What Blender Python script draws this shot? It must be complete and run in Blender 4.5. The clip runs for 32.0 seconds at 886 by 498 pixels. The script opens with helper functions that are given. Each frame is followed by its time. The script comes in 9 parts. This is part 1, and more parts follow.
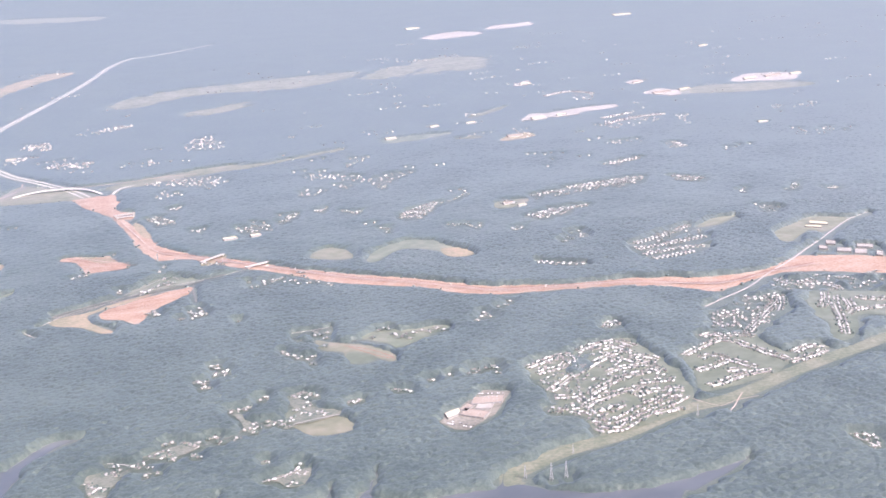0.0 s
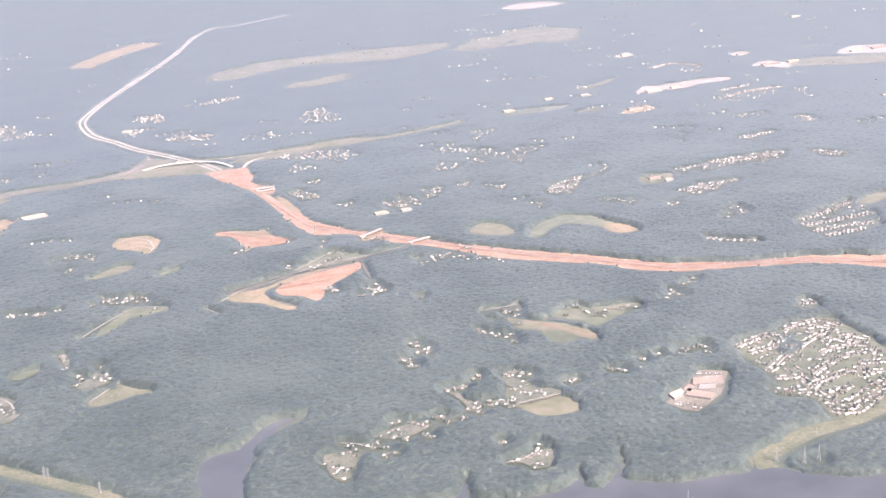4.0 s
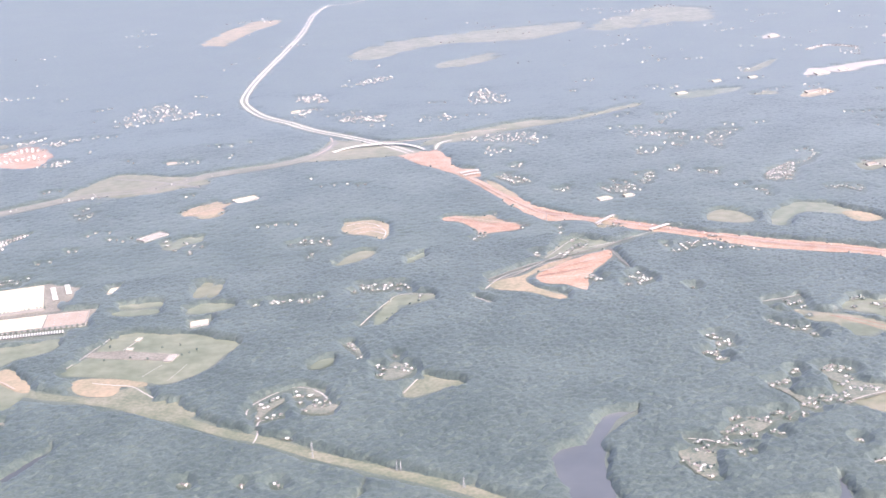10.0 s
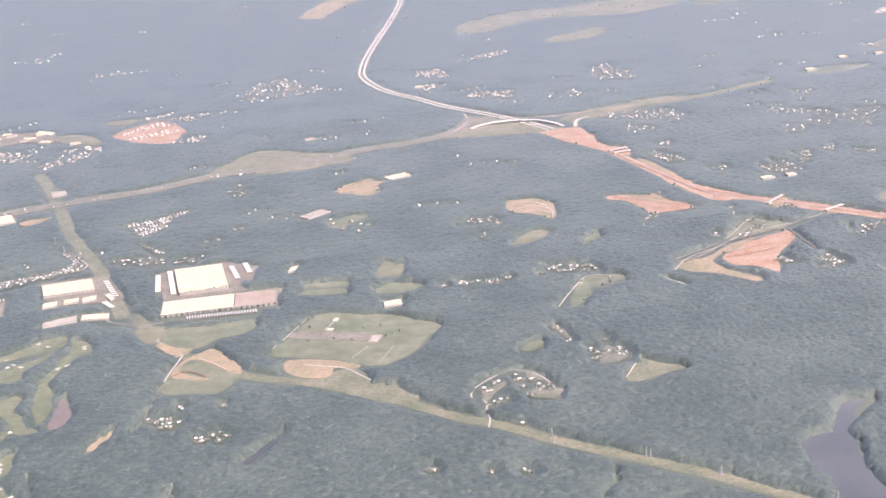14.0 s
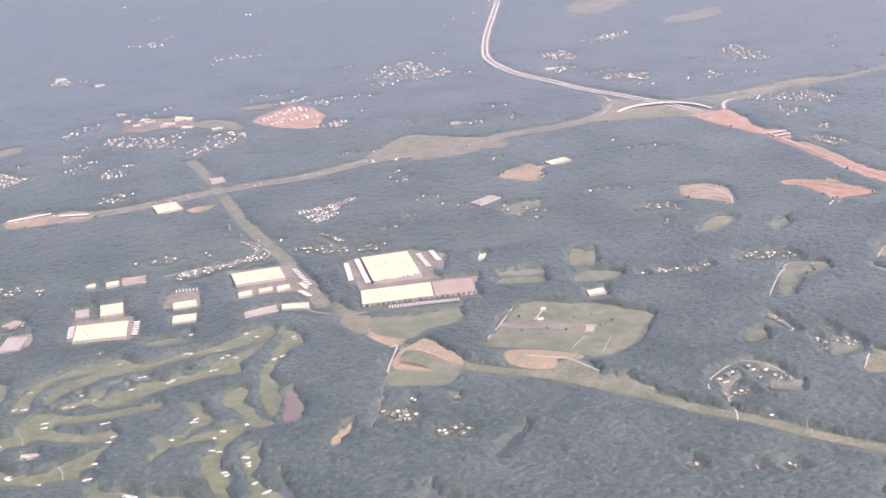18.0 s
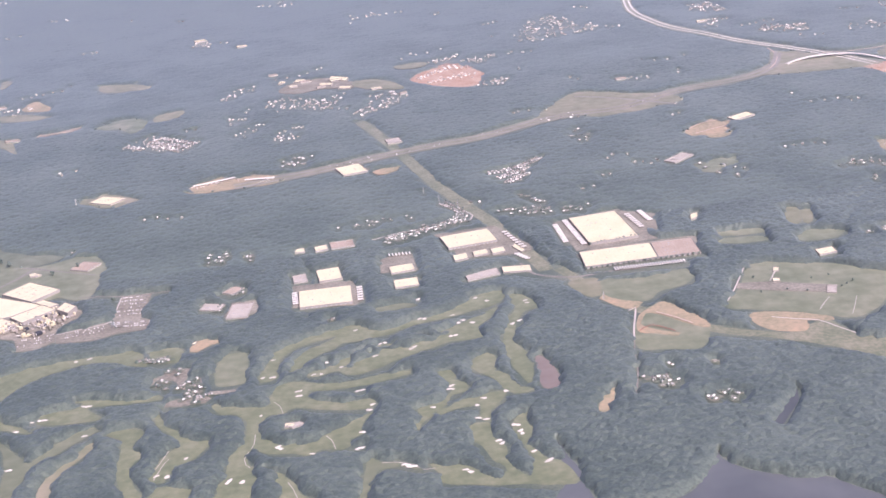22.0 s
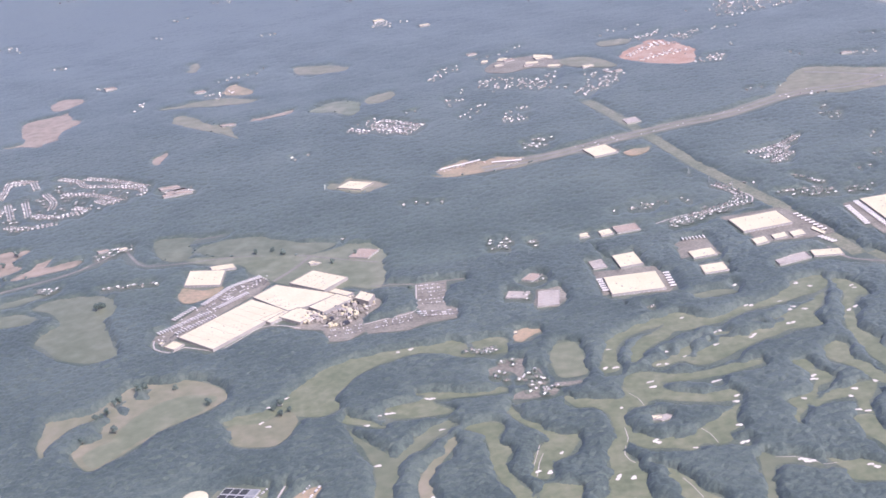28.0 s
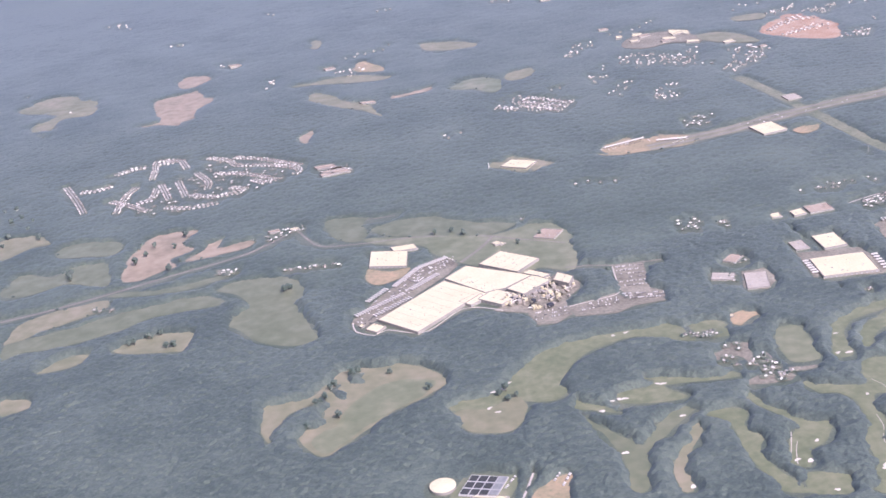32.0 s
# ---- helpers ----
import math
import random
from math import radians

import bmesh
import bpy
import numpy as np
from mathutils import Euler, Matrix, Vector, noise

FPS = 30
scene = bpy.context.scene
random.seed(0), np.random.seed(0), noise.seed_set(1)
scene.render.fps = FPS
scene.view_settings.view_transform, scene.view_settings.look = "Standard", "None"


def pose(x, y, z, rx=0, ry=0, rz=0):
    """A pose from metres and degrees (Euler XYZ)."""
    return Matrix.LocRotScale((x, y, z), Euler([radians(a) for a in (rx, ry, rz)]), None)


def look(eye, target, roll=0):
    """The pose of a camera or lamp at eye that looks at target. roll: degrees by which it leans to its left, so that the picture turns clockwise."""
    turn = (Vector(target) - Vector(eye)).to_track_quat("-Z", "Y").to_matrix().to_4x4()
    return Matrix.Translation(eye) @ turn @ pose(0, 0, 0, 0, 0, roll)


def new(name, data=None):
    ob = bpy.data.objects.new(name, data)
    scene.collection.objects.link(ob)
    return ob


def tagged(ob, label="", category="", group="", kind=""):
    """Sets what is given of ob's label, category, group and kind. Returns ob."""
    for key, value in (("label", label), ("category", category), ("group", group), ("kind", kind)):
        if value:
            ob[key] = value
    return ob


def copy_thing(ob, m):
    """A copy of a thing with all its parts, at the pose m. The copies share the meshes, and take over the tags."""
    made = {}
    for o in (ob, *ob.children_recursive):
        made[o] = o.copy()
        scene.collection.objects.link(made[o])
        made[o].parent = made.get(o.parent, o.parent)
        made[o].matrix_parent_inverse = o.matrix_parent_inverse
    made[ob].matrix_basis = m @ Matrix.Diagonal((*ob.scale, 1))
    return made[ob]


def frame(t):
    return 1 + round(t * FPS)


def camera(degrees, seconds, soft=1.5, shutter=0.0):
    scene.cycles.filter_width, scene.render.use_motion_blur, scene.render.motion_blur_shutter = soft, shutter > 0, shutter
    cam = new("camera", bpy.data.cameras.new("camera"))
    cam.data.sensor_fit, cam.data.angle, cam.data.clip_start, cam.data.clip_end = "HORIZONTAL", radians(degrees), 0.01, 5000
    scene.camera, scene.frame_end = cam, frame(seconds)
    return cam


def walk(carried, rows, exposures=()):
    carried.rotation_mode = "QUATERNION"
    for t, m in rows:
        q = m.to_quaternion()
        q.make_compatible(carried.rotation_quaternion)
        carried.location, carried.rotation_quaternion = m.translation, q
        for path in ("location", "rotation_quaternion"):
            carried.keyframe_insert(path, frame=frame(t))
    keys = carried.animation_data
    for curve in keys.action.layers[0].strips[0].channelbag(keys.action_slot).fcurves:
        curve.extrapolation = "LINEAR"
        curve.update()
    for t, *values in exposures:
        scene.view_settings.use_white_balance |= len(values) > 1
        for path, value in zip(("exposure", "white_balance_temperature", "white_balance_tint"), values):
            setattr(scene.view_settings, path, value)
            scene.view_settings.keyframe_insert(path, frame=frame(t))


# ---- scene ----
# Scale of this model: 1 unit stands for about 3.5 m of the real landscape.
DEG = 37.134
cam = camera(DEG, 32.0, 1.5)
PATH = [
    (0, pose(0, 0, 300, 74.521, 3.045, -13.597)),
    (0.5, pose(-14.09, 4.63, 301.1, 74.504, 3.129, -13.503)),
    (1, pose(-28.17, 9.23, 302.21, 74.39, 3.042, -13.445)),
    (1.5, pose(-42.26, 13.81, 303.32, 74.081, 2.981, -13.265)),
    (2, pose(-56.35, 18.36, 304.44, 73.727, 3.002, -13.049)),
    (2.5, pose(-70.44, 22.89, 305.56, 73.555, 3.023, -12.86)),
    (3, pose(-84.54, 27.4, 306.68, 73.533, 2.999, -12.802)),
    (3.5, pose(-98.63, 31.89, 307.82, 73.489, 3.026, -12.756)),
    (5.5, pose(-155.03, 49.6, 312.39, 72.06, 3.142, -12.164)),
    (6, pose(-169.14, 53.96, 313.55, 71.946, 3.127, -12.027)),
    (6.5, pose(-183.24, 58.31, 314.71, 71.945, 3.133, -11.96)),
    (7, pose(-197.35, 62.63, 315.88, 72.005, 3.071, -11.913)),
    (7.5, pose(-211.46, 66.93, 317.05, 72.107, 3.078, -11.847)),
    (8, pose(-225.57, 71.2, 318.22, 72.139, 3.059, -11.785)),
    (8.5, pose(-239.68, 75.46, 319.4, 72.177, 3.038, -11.703)),
    (9, pose(-253.8, 79.68, 320.59, 72.274, 3.047, -11.649)),
    (9.5, pose(-267.91, 83.89, 321.78, 72.271, 3.014, -11.56)),
    (10, pose(-282.03, 88.07, 322.98, 72.232, 2.982, -11.504)),
    (10.5, pose(-296.15, 92.23, 324.18, 71.879, 2.951, -11.337)),
    (11, pose(-310.27, 96.36, 325.38, 71.857, 2.946, -11.239)),
    (11.5, pose(-324.4, 100.47, 326.6, 71.864, 2.894, -11.173)),
    (12, pose(-338.52, 104.56, 327.81, 71.855, 2.881, -11.097)),
    (12.5, pose(-352.65, 108.63, 329.03, 71.779, 2.872, -10.982)),
    (13, pose(-366.78, 112.67, 330.26, 71.446, 2.968, -10.709)),
    (13.5, pose(-380.9, 116.68, 331.49, 71.148, 3.022, -10.44)),
    (15.5, pose(-437.44, 132.52, 336.46, 70.85, 3.158, -9.958)),
    (16, pose(-451.58, 136.42, 337.72, 70.441, 3.353, -9.586)),
    (16.5, pose(-465.72, 140.3, 338.98, 70.251, 3.506, -9.368)),
    (17, pose(-479.86, 144.15, 340.24, 70.234, 3.512, -9.292)),
    (17.5, pose(-494, 147.98, 341.51, 70.233, 3.535, -9.227)),
    (18, pose(-508.15, 151.79, 342.79, 70.152, 3.674, -8.985)),
    (18.5, pose(-522.3, 155.58, 344.07, 70.142, 3.701, -8.891)),
    (19, pose(-536.44, 159.34, 345.36, 70.121, 3.733, -8.815)),
    (19.5, pose(-550.59, 163.07, 346.65, 69.891, 3.976, -8.514)),
    (20, pose(-564.75, 166.79, 347.94, 69.222, 4.432, -8.036)),
    (20.5, pose(-578.9, 170.48, 349.24, 68.687, 4.827, -7.615)),
    (21, pose(-593.05, 174.14, 350.55, 68.45, 5.02, -7.377)),
    (21.5, pose(-607.21, 177.79, 351.86, 68.396, 5.071, -7.251)),
    (22, pose(-621.37, 181.41, 353.17, 68.262, 5.174, -7.105)),
    (22.5, pose(-635.53, 185.01, 354.49, 68.023, 5.421, -6.912)),
    (23, pose(-649.69, 188.58, 355.82, 67.947, 5.539, -6.752)),
    (23.5, pose(-663.86, 192.13, 357.15, 67.931, 5.615, -6.66)),
    (24, pose(-678.02, 195.66, 358.48, 67.906, 5.662, -6.537)),
    (24.5, pose(-692.19, 199.16, 359.82, 67.682, 6.038, -6.245)),
    (26.5, pose(-748.87, 212.94, 365.23, 67.627, 6.199, -5.885)),
    (27, pose(-763.05, 216.33, 366.6, 67.323, 6.534, -5.625)),
    (27.5, pose(-777.23, 219.69, 367.97, 67.322, 6.502, -5.501)),
    (28, pose(-791.41, 223.03, 369.34, 67.333, 6.481, -5.443)),
    (28.5, pose(-805.59, 226.34, 370.72, 67.342, 6.489, -5.395)),
    (29, pose(-819.77, 229.64, 372.11, 67.345, 6.523, -5.354)),
    (29.5, pose(-833.95, 232.91, 373.5, 67.353, 6.495, -5.28)),
    (30, pose(-848.14, 236.15, 374.89, 67.37, 6.488, -5.228)),
    (30.5, pose(-862.33, 239.38, 376.29, 67.381, 6.485, -5.177)),
    (31, pose(-876.52, 242.58, 377.7, 67.066, 6.606, -4.944)),
    (31.5, pose(-890.71, 245.75, 379.11, 66.537, 6.854, -4.576)),
    (32, pose(-904.9, 248.9, 380.52, 66.352, 6.929, -4.419)),
]
EXPOSURES = [(0, 0.47, 5390, 26), (1, 0.49, 5590, 26), (2, 0.51, 5610, 26), (7, 0.62, 5940, 28), (9, 0.64, 5640, 27), (10, 0.6, 5470, 25), (11, 0.43, 5640, 28), (13, 0.32, 5790, 27), (16, 0.25, 5530, 31), (17, 0.15, 5730, 33), (19, 0.14, 5430, 31), (20, 0.18, 5350, 31), (22, 0.08, 5480, 33), (24, 0.04, 5330, 32), (27, 0.03, 5180, 31), (32, 0.07, 5280, 32)]
walk(cam, PATH, EXPOSURES)

# ---- sky and sun ----
SUN_EL, SUN_AZ = 50, 142
world = bpy.data.worlds.new("sky")
scene.world = world
world.use_nodes = True
wn = world.node_tree
sky = wn.nodes.new("ShaderNodeTexSky")
sky.sky_type, sky.sun_disc = "NISHITA", False
sky.sun_elevation, sky.sun_rotation = radians(SUN_EL), radians(SUN_AZ)
sky.air_density, sky.dust_density = 1.0, 5.5
wn.links.new(sky.outputs[0], wn.nodes["Background"].inputs[0])
wn.nodes["Background"].inputs[1].default_value = 0.15
lamp = bpy.data.lights.new("sun", "SUN")
lamp.energy, lamp.angle, lamp.color = 4.8, radians(0.55), (1.0, 0.93, 0.84)
sun = new("sun", lamp)
a, e = radians(SUN_AZ), radians(SUN_EL)
sun.matrix_world = look((0, 0, 900), Vector((0, 0, 900)) - Vector((math.sin(a) * math.cos(e), math.cos(a) * math.cos(e), math.sin(e))))


# ---- materials ----
MATS = {}


def surface(name, tones, fine, broad, rough=0.8, haze_gloss=0.0, bump=0.0, island=0.0, spec=0.3, metal=0.0, crown=0.0):
    """A procedural surface of two or three tones, mixed by noise at two real sizes (units), with a rough gloss on top
    that imitates haze.
    """
    m = bpy.data.materials.new(name)
    m.use_nodes = True
    t = m.node_tree
    b = t.nodes["Principled BSDF"]
    geo = t.nodes.new("ShaderNodeNewGeometry")
    n1, n2 = t.nodes.new("ShaderNodeTexNoise"), t.nodes.new("ShaderNodeTexNoise")
    for n, size, detail in ((n1, fine, 3), (n2, broad, 4)):
        n.inputs["Scale"].default_value, n.inputs["Detail"].default_value = 1.0 / size, detail
        t.links.new(geo.outputs["Position"], n.inputs["Vector"])
    mix = t.nodes.new("ShaderNodeMath")
    mix.operation = "MULTIPLY_ADD"
    half = t.nodes.new("ShaderNodeMath")
    half.operation = "MULTIPLY"
    half.inputs[1].default_value = 0.5
    t.links.new(n1.outputs["Fac"], half.inputs[0])
    t.links.new(n2.outputs["Fac"], mix.inputs[0])
    mix.inputs[1].default_value = 0.5
    t.links.new(half.outputs[0], mix.inputs[2])
    fac = mix.outputs[0]
    if island:
        add = t.nodes.new("ShaderNodeMath")
        add.operation = "MULTIPLY_ADD"
        rnd = t.nodes.new("ShaderNodeObjectInfo").outputs["Random"] if island < 0 else geo.outputs["Random Per Island"]
        sub = t.nodes.new("ShaderNodeMath")
        sub.operation = "SUBTRACT"
        t.links.new(rnd, sub.inputs[0])
        sub.inputs[1].default_value = 0.5
        t.links.new(sub.outputs[0], add.inputs[0])
        add.inputs[1].default_value = abs(island)
        t.links.new(fac, add.inputs[2])
        fac = add.outputs[0]
    if crown:
        # one cell for every tree: its own tone, and a dome in the relief
        cell = t.nodes.new("ShaderNodeTexVoronoi")
        cell.voronoi_dimensions = "2D"
        cell.inputs["Scale"].default_value = 1.0 / crown
        t.links.new(geo.outputs["Position"], cell.inputs["Vector"])
        tone = t.nodes.new("ShaderNodeMath")
        tone.operation = "MULTIPLY_ADD"
        shade = t.nodes.new("ShaderNodeSeparateColor")
        t.links.new(cell.outputs["Color"], shade.inputs[0])
        t.links.new(shade.outputs[0], tone.inputs[0])
        tone.inputs[1].default_value = 0.26
        low = t.nodes.new("ShaderNodeMath")
        low.operation = "SUBTRACT"
        low.inputs[1].default_value = 0.13
        t.links.new(fac, low.inputs[0])
        t.links.new(low.outputs[0], tone.inputs[2])
        fac = tone.outputs[0]
    ramp = t.nodes.new("ShaderNodeValToRGB")
    r = ramp.color_ramp
    while len(r.elements) < len(tones):
        r.elements.new(0.5)
    for i, c in enumerate(tones):
        r.elements[i].position = 0.36 + 0.28 * i / max(1, len(tones) - 1)
        r.elements[i].color = (*c, 1)
    t.links.new(fac, ramp.inputs[0])
    t.links.new(ramp.outputs[0], b.inputs["Base Color"])
    b.inputs["Roughness"].default_value = rough
    b.inputs["Specular IOR Level"].default_value = spec
    b.inputs["Metallic"].default_value = metal
    if haze_gloss:
        # imitated haze: rough sky-reflecting gloss that grows towards grazing view, so with distance
        fres, gain = t.nodes.new("ShaderNodeFresnel"), t.nodes.new("ShaderNodeMath")
        fres.inputs["IOR"].default_value = 1.7
        gain.operation, gain.use_clamp = "MULTIPLY", True
        haze_gloss *= 1.5
        gloss, both = t.nodes.new("ShaderNodeBsdfGlossy"), t.nodes.new("ShaderNodeMixShader")
        gloss.inputs["Color"].default_value = (1.0, 0.98, 0.88, 1)
        gloss.inputs["Roughness"].default_value = 0.46
        # normals bent upwards to even out this haze: the gloss follows the relief only in part
        level, even = t.nodes.new("ShaderNodeVectorMath"), t.nodes.new("ShaderNodeVectorMath")
        level.operation, even.operation = "ADD", "NORMALIZE"
        level.inputs[1].default_value = (0, 0, 3.0)
        t.links.new(geo.outputs["Normal"], level.inputs[0])
        t.links.new(level.outputs[0], even.inputs[0])
        t.links.new(even.outputs[0], fres.inputs["Normal"])
        t.links.new(even.outputs[0], gloss.inputs["Normal"])
        vary = t.nodes.new("ShaderNodeMapRange")
        vary.inputs["From Min"].default_value, vary.inputs["From Max"].default_value = 0.36, 0.64
        vary.inputs["To Min"].default_value, vary.inputs["To Max"].default_value = haze_gloss * 0.86, haze_gloss * 1.14
        t.links.new(mix.outputs[0], vary.inputs["Value"])
        t.links.new(vary.outputs[0], gain.inputs[1])
        t.links.new(fres.outputs[0], gain.inputs[0])
        cap = t.nodes.new("ShaderNodeMath")
        cap.operation = "MINIMUM"
        cap.inputs[1].default_value = 0.52
        t.links.new(gain.outputs[0], cap.inputs[0])
        t.links.new(cap.outputs[0], both.inputs[0])
        t.links.new(b.outputs[0], both.inputs[1])
        t.links.new(gloss.outputs[0], both.inputs[2])
        t.links.new(both.outputs[0], t.nodes["Material Output"].inputs["Surface"])
    if bump:
        bp = t.nodes.new("ShaderNodeBump")
        bp.inputs["Strength"].default_value, bp.inputs["Distance"].default_value = 0.6, bump
        if crown:
            dome = t.nodes.new("ShaderNodeMath")
            dome.operation = "MULTIPLY_ADD"
            t.links.new(cell.outputs["Distance"], dome.inputs[0])
            dome.inputs[1].default_value = -1.5
            t.links.new(n1.outputs["Fac"], dome.inputs[2])
            t.links.new(dome.outputs[0], bp.inputs["Height"])
        else:
            t.links.new(n1.outputs["Fac"], bp.inputs["Height"])
        t.links.new(bp.outputs[0], b.inputs["Normal"])
    MATS[name] = m
    return m


# strength of the imitated haze on woods, grass, bare ground and buildings
HAZE, GRASS, BARE, BUILT = 0.96, 0.80, 0.6, 0.26
surface("forest", [(0.041, 0.055, 0.036), (0.064, 0.081, 0.053), (0.096, 0.113, 0.073)], 1.4, 60, 0.75, HAZE, 0.6, crown=2.5)
surface("far_forest", [(0.041, 0.055, 0.031), (0.064, 0.081, 0.045), (0.096, 0.113, 0.062)], 2.4, 70, 0.75, HAZE, 0.3, crown=2.6)
surface("tree_leaf", [(0.026, 0.046, 0.028), (0.050, 0.074, 0.044), (0.080, 0.106, 0.06)], 1.2, 40, 0.75, HAZE, 0.2)
surface("bark", [(0.10, 0.075, 0.055), (0.16, 0.125, 0.095)], 0.3, 3, 0.9)
surface("soil", [(0.05, 0.066, 0.036), (0.082, 0.095, 0.052), (0.13, 0.128, 0.075)], 1.6, 30, 0.9, GRASS)
surface("red_earth", [(0.33, 0.165, 0.08), (0.40, 0.235, 0.13), (0.46, 0.33, 0.215)], 2.5, 13, 0.9, BARE)
surface("clay_pale", [(0.20, 0.18, 0.092), (0.31, 0.235, 0.13), (0.40, 0.265, 0.145)], 3, 22, 0.9, 0.5)
surface("ploughed", [(0.21, 0.165, 0.10), (0.30, 0.22, 0.135), (0.35, 0.265, 0.17)], 8, 30, 0.9, 0.6)
surface("tan_grass", [(0.148, 0.145, 0.072), (0.20, 0.18, 0.095), (0.265, 0.215, 0.127)], 9, 34, 0.9, 0.62)
surface("lawn", [(0.118, 0.128, 0.058), (0.162, 0.163, 0.08), (0.23, 0.205, 0.11)], 9, 30, 0.9, 0.74)
surface("fairway", [(0.112, 0.122, 0.052), (0.15, 0.153, 0.068), (0.205, 0.19, 0.096)], 5, 22, 0.9, 0.72)
surface("corridor", [(0.105, 0.118, 0.056), (0.17, 0.162, 0.082), (0.26, 0.215, 0.125)], 2.5, 16, 0.9, 0.68)
surface("pasture", [(0.105, 0.114, 0.052), (0.138, 0.14, 0.066), (0.18, 0.168, 0.087)], 9, 32, 0.9, GRASS)
surface("yard", [(0.072, 0.09, 0.048), (0.112, 0.124, 0.066), (0.21, 0.18, 0.112)], 1.4, 6, 0.9, GRASS, island=0.35)
surface("worn_ground", [(0.10, 0.112, 0.06), (0.165, 0.155, 0.09), (0.25, 0.205, 0.13)], 1.6, 9, 0.9, GRASS)
surface("white_pad", [(0.34, 0.295, 0.235), (0.43, 0.38, 0.31)], 5, 30, 0.8, 0.2)
surface("sand", [(0.56, 0.49, 0.38), (0.68, 0.60, 0.49)], 0.8, 4, 0.9)
surface("concrete", [(0.43, 0.36, 0.285), (0.55, 0.465, 0.375)], 1.5, 20, 0.8, BARE)
surface("highway_concrete", [(0.52, 0.46, 0.38), (0.62, 0.56, 0.47)], 1.5, 20, 0.8, 0.3)
surface("haul_road", [(0.46, 0.33, 0.235), (0.56, 0.44, 0.335)], 1.5, 9, 0.9, 0.45)
surface("wet_clay", [(0.27, 0.115, 0.07), (0.36, 0.17, 0.105)], 1.5, 9, 0.9, 0.45)
surface("asphalt", [(0.19, 0.16, 0.12), (0.28, 0.235, 0.18)], 1.5, 18, 0.85, BARE)
surface("lot", [(0.152, 0.131, 0.09), (0.212, 0.183, 0.13), (0.29, 0.25, 0.182)], 2, 16, 0.85, 0.3)
surface("white_roof", [(0.56, 0.475, 0.285), (0.64, 0.55, 0.345)], 1.5, 14, 0.6, 0.12)
surface("cream_roof", [(0.56, 0.468, 0.29), (0.64, 0.545, 0.345)], 1.5, 14, 0.6, 0.12)
surface("tan_roof", [(0.31, 0.235, 0.165), (0.39, 0.30, 0.22)], 1.5, 12, 0.8, 0.2)
surface("grey_roof", [(0.335, 0.285, 0.22), (0.42, 0.36, 0.285)], 1.5, 12, 0.8, 0.2)
surface("wall_pale", [(0.26, 0.23, 0.19), (0.34, 0.30, 0.25)], 0.8, 8, 0.7, BUILT)
surface("house_wall", [(0.28, 0.235, 0.18), (0.38, 0.33, 0.265), (0.48, 0.43, 0.36)], 1, 6, 0.8, BUILT, island=-0.5)
surface("house_roof", [(0.19, 0.158, 0.128), (0.33, 0.285, 0.235), (0.55, 0.49, 0.415)], 0.7, 6, 0.8, BUILT, island=-0.6)
surface("far_wall", [(0.25, 0.21, 0.165), (0.34, 0.295, 0.235), (0.43, 0.38, 0.315)], 1, 6, 0.8, BUILT, island=0.5)
surface("far_roof", [(0.22, 0.188, 0.155), (0.41, 0.36, 0.30), (0.72, 0.65, 0.55)], 0.7, 6, 0.8, BUILT, island=0.8)
surface("murky_water", [(0.045, 0.045, 0.04), (0.065, 0.063, 0.055)], 2, 10, 0.6)
surface("dark", [(0.04, 0.04, 0.045), (0.07, 0.07, 0.075)], 0.5, 4, 0.5)
surface("metal", [(0.34, 0.32, 0.29), (0.44, 0.42, 0.38)], 0.3, 3, 0.5, metal=0.25)
surface("vehicle", [(0.17, 0.15, 0.135), (0.46, 0.42, 0.37), (0.84, 0.77, 0.68)], 0.5, 3, 0.35, BUILT, island=0.9)
surface("trailer", [(0.60, 0.54, 0.45), (0.72, 0.65, 0.55)], 0.5, 3, 0.4, BUILT)
surface("mud_water", [(0.17, 0.125, 0.09), (0.22, 0.165, 0.125)], 8, 40, 0.3, 0.45)
# dark base colour stands in for the trees mirrored in the creek
surface("creek", [(0.055, 0.057, 0.055), (0.08, 0.08, 0.073)], 8, 40, 0.3, 0.32)
surface("water", [(0.085, 0.087, 0.08), (0.12, 0.118, 0.105)], 30, 120, 0.1, 0.5, 0)


# ---- building helpers ----
def mesh_of(name, bm):
    me = bpy.data.meshes.new(name)
    bm.to_mesh(me)
    bm.free()
    return me


def part(name, bm, material, parent=None, label=""):
    """Links a bmesh (or mesh) as one object, under a parent where one is given."""
    me = mesh_of(name, bm) if isinstance(bm, bmesh.types.BMesh) else bm
    if not me.materials:
        me.materials.append(MATS[material])
    ob = new(name, me)
    if parent:
        ob.parent = parent
    if label:
        ob["label"] = label
    return ob


def smooth_line(pts, step, closed):
    """Catmull-Rom through the plan points, with about one point every step."""
    p = [Vector(q).to_2d() for q in pts]
    n = len(p)
    out = []
    for i in range(n if closed else n - 1):
        if closed:
            a0, a1, a2, a3 = p[i - 1], p[i], p[(i + 1) % n], p[(i + 2) % n]
        else:
            a0, a1, a2, a3 = p[max(i - 1, 0)], p[i], p[i + 1], p[min(i + 2, n - 1)]
        k = max(1, min(40, round((a2 - a1).length / step)))
        for j in range(k):
            s = j / k
            out.append(0.5 * (2 * a1 + (a2 - a0) * s + (2 * a0 - 5 * a1 + 4 * a2 - a3) * s * s + (3 * a1 - a0 - 3 * a2 + a3) * s ** 3))
    if not closed:
        out.append(p[-1])
    return out


CLEAR = []          # outlines that stay free of forest
BANDS = []          # lines with half widths that stay free of forest
LAYER = [0.03]
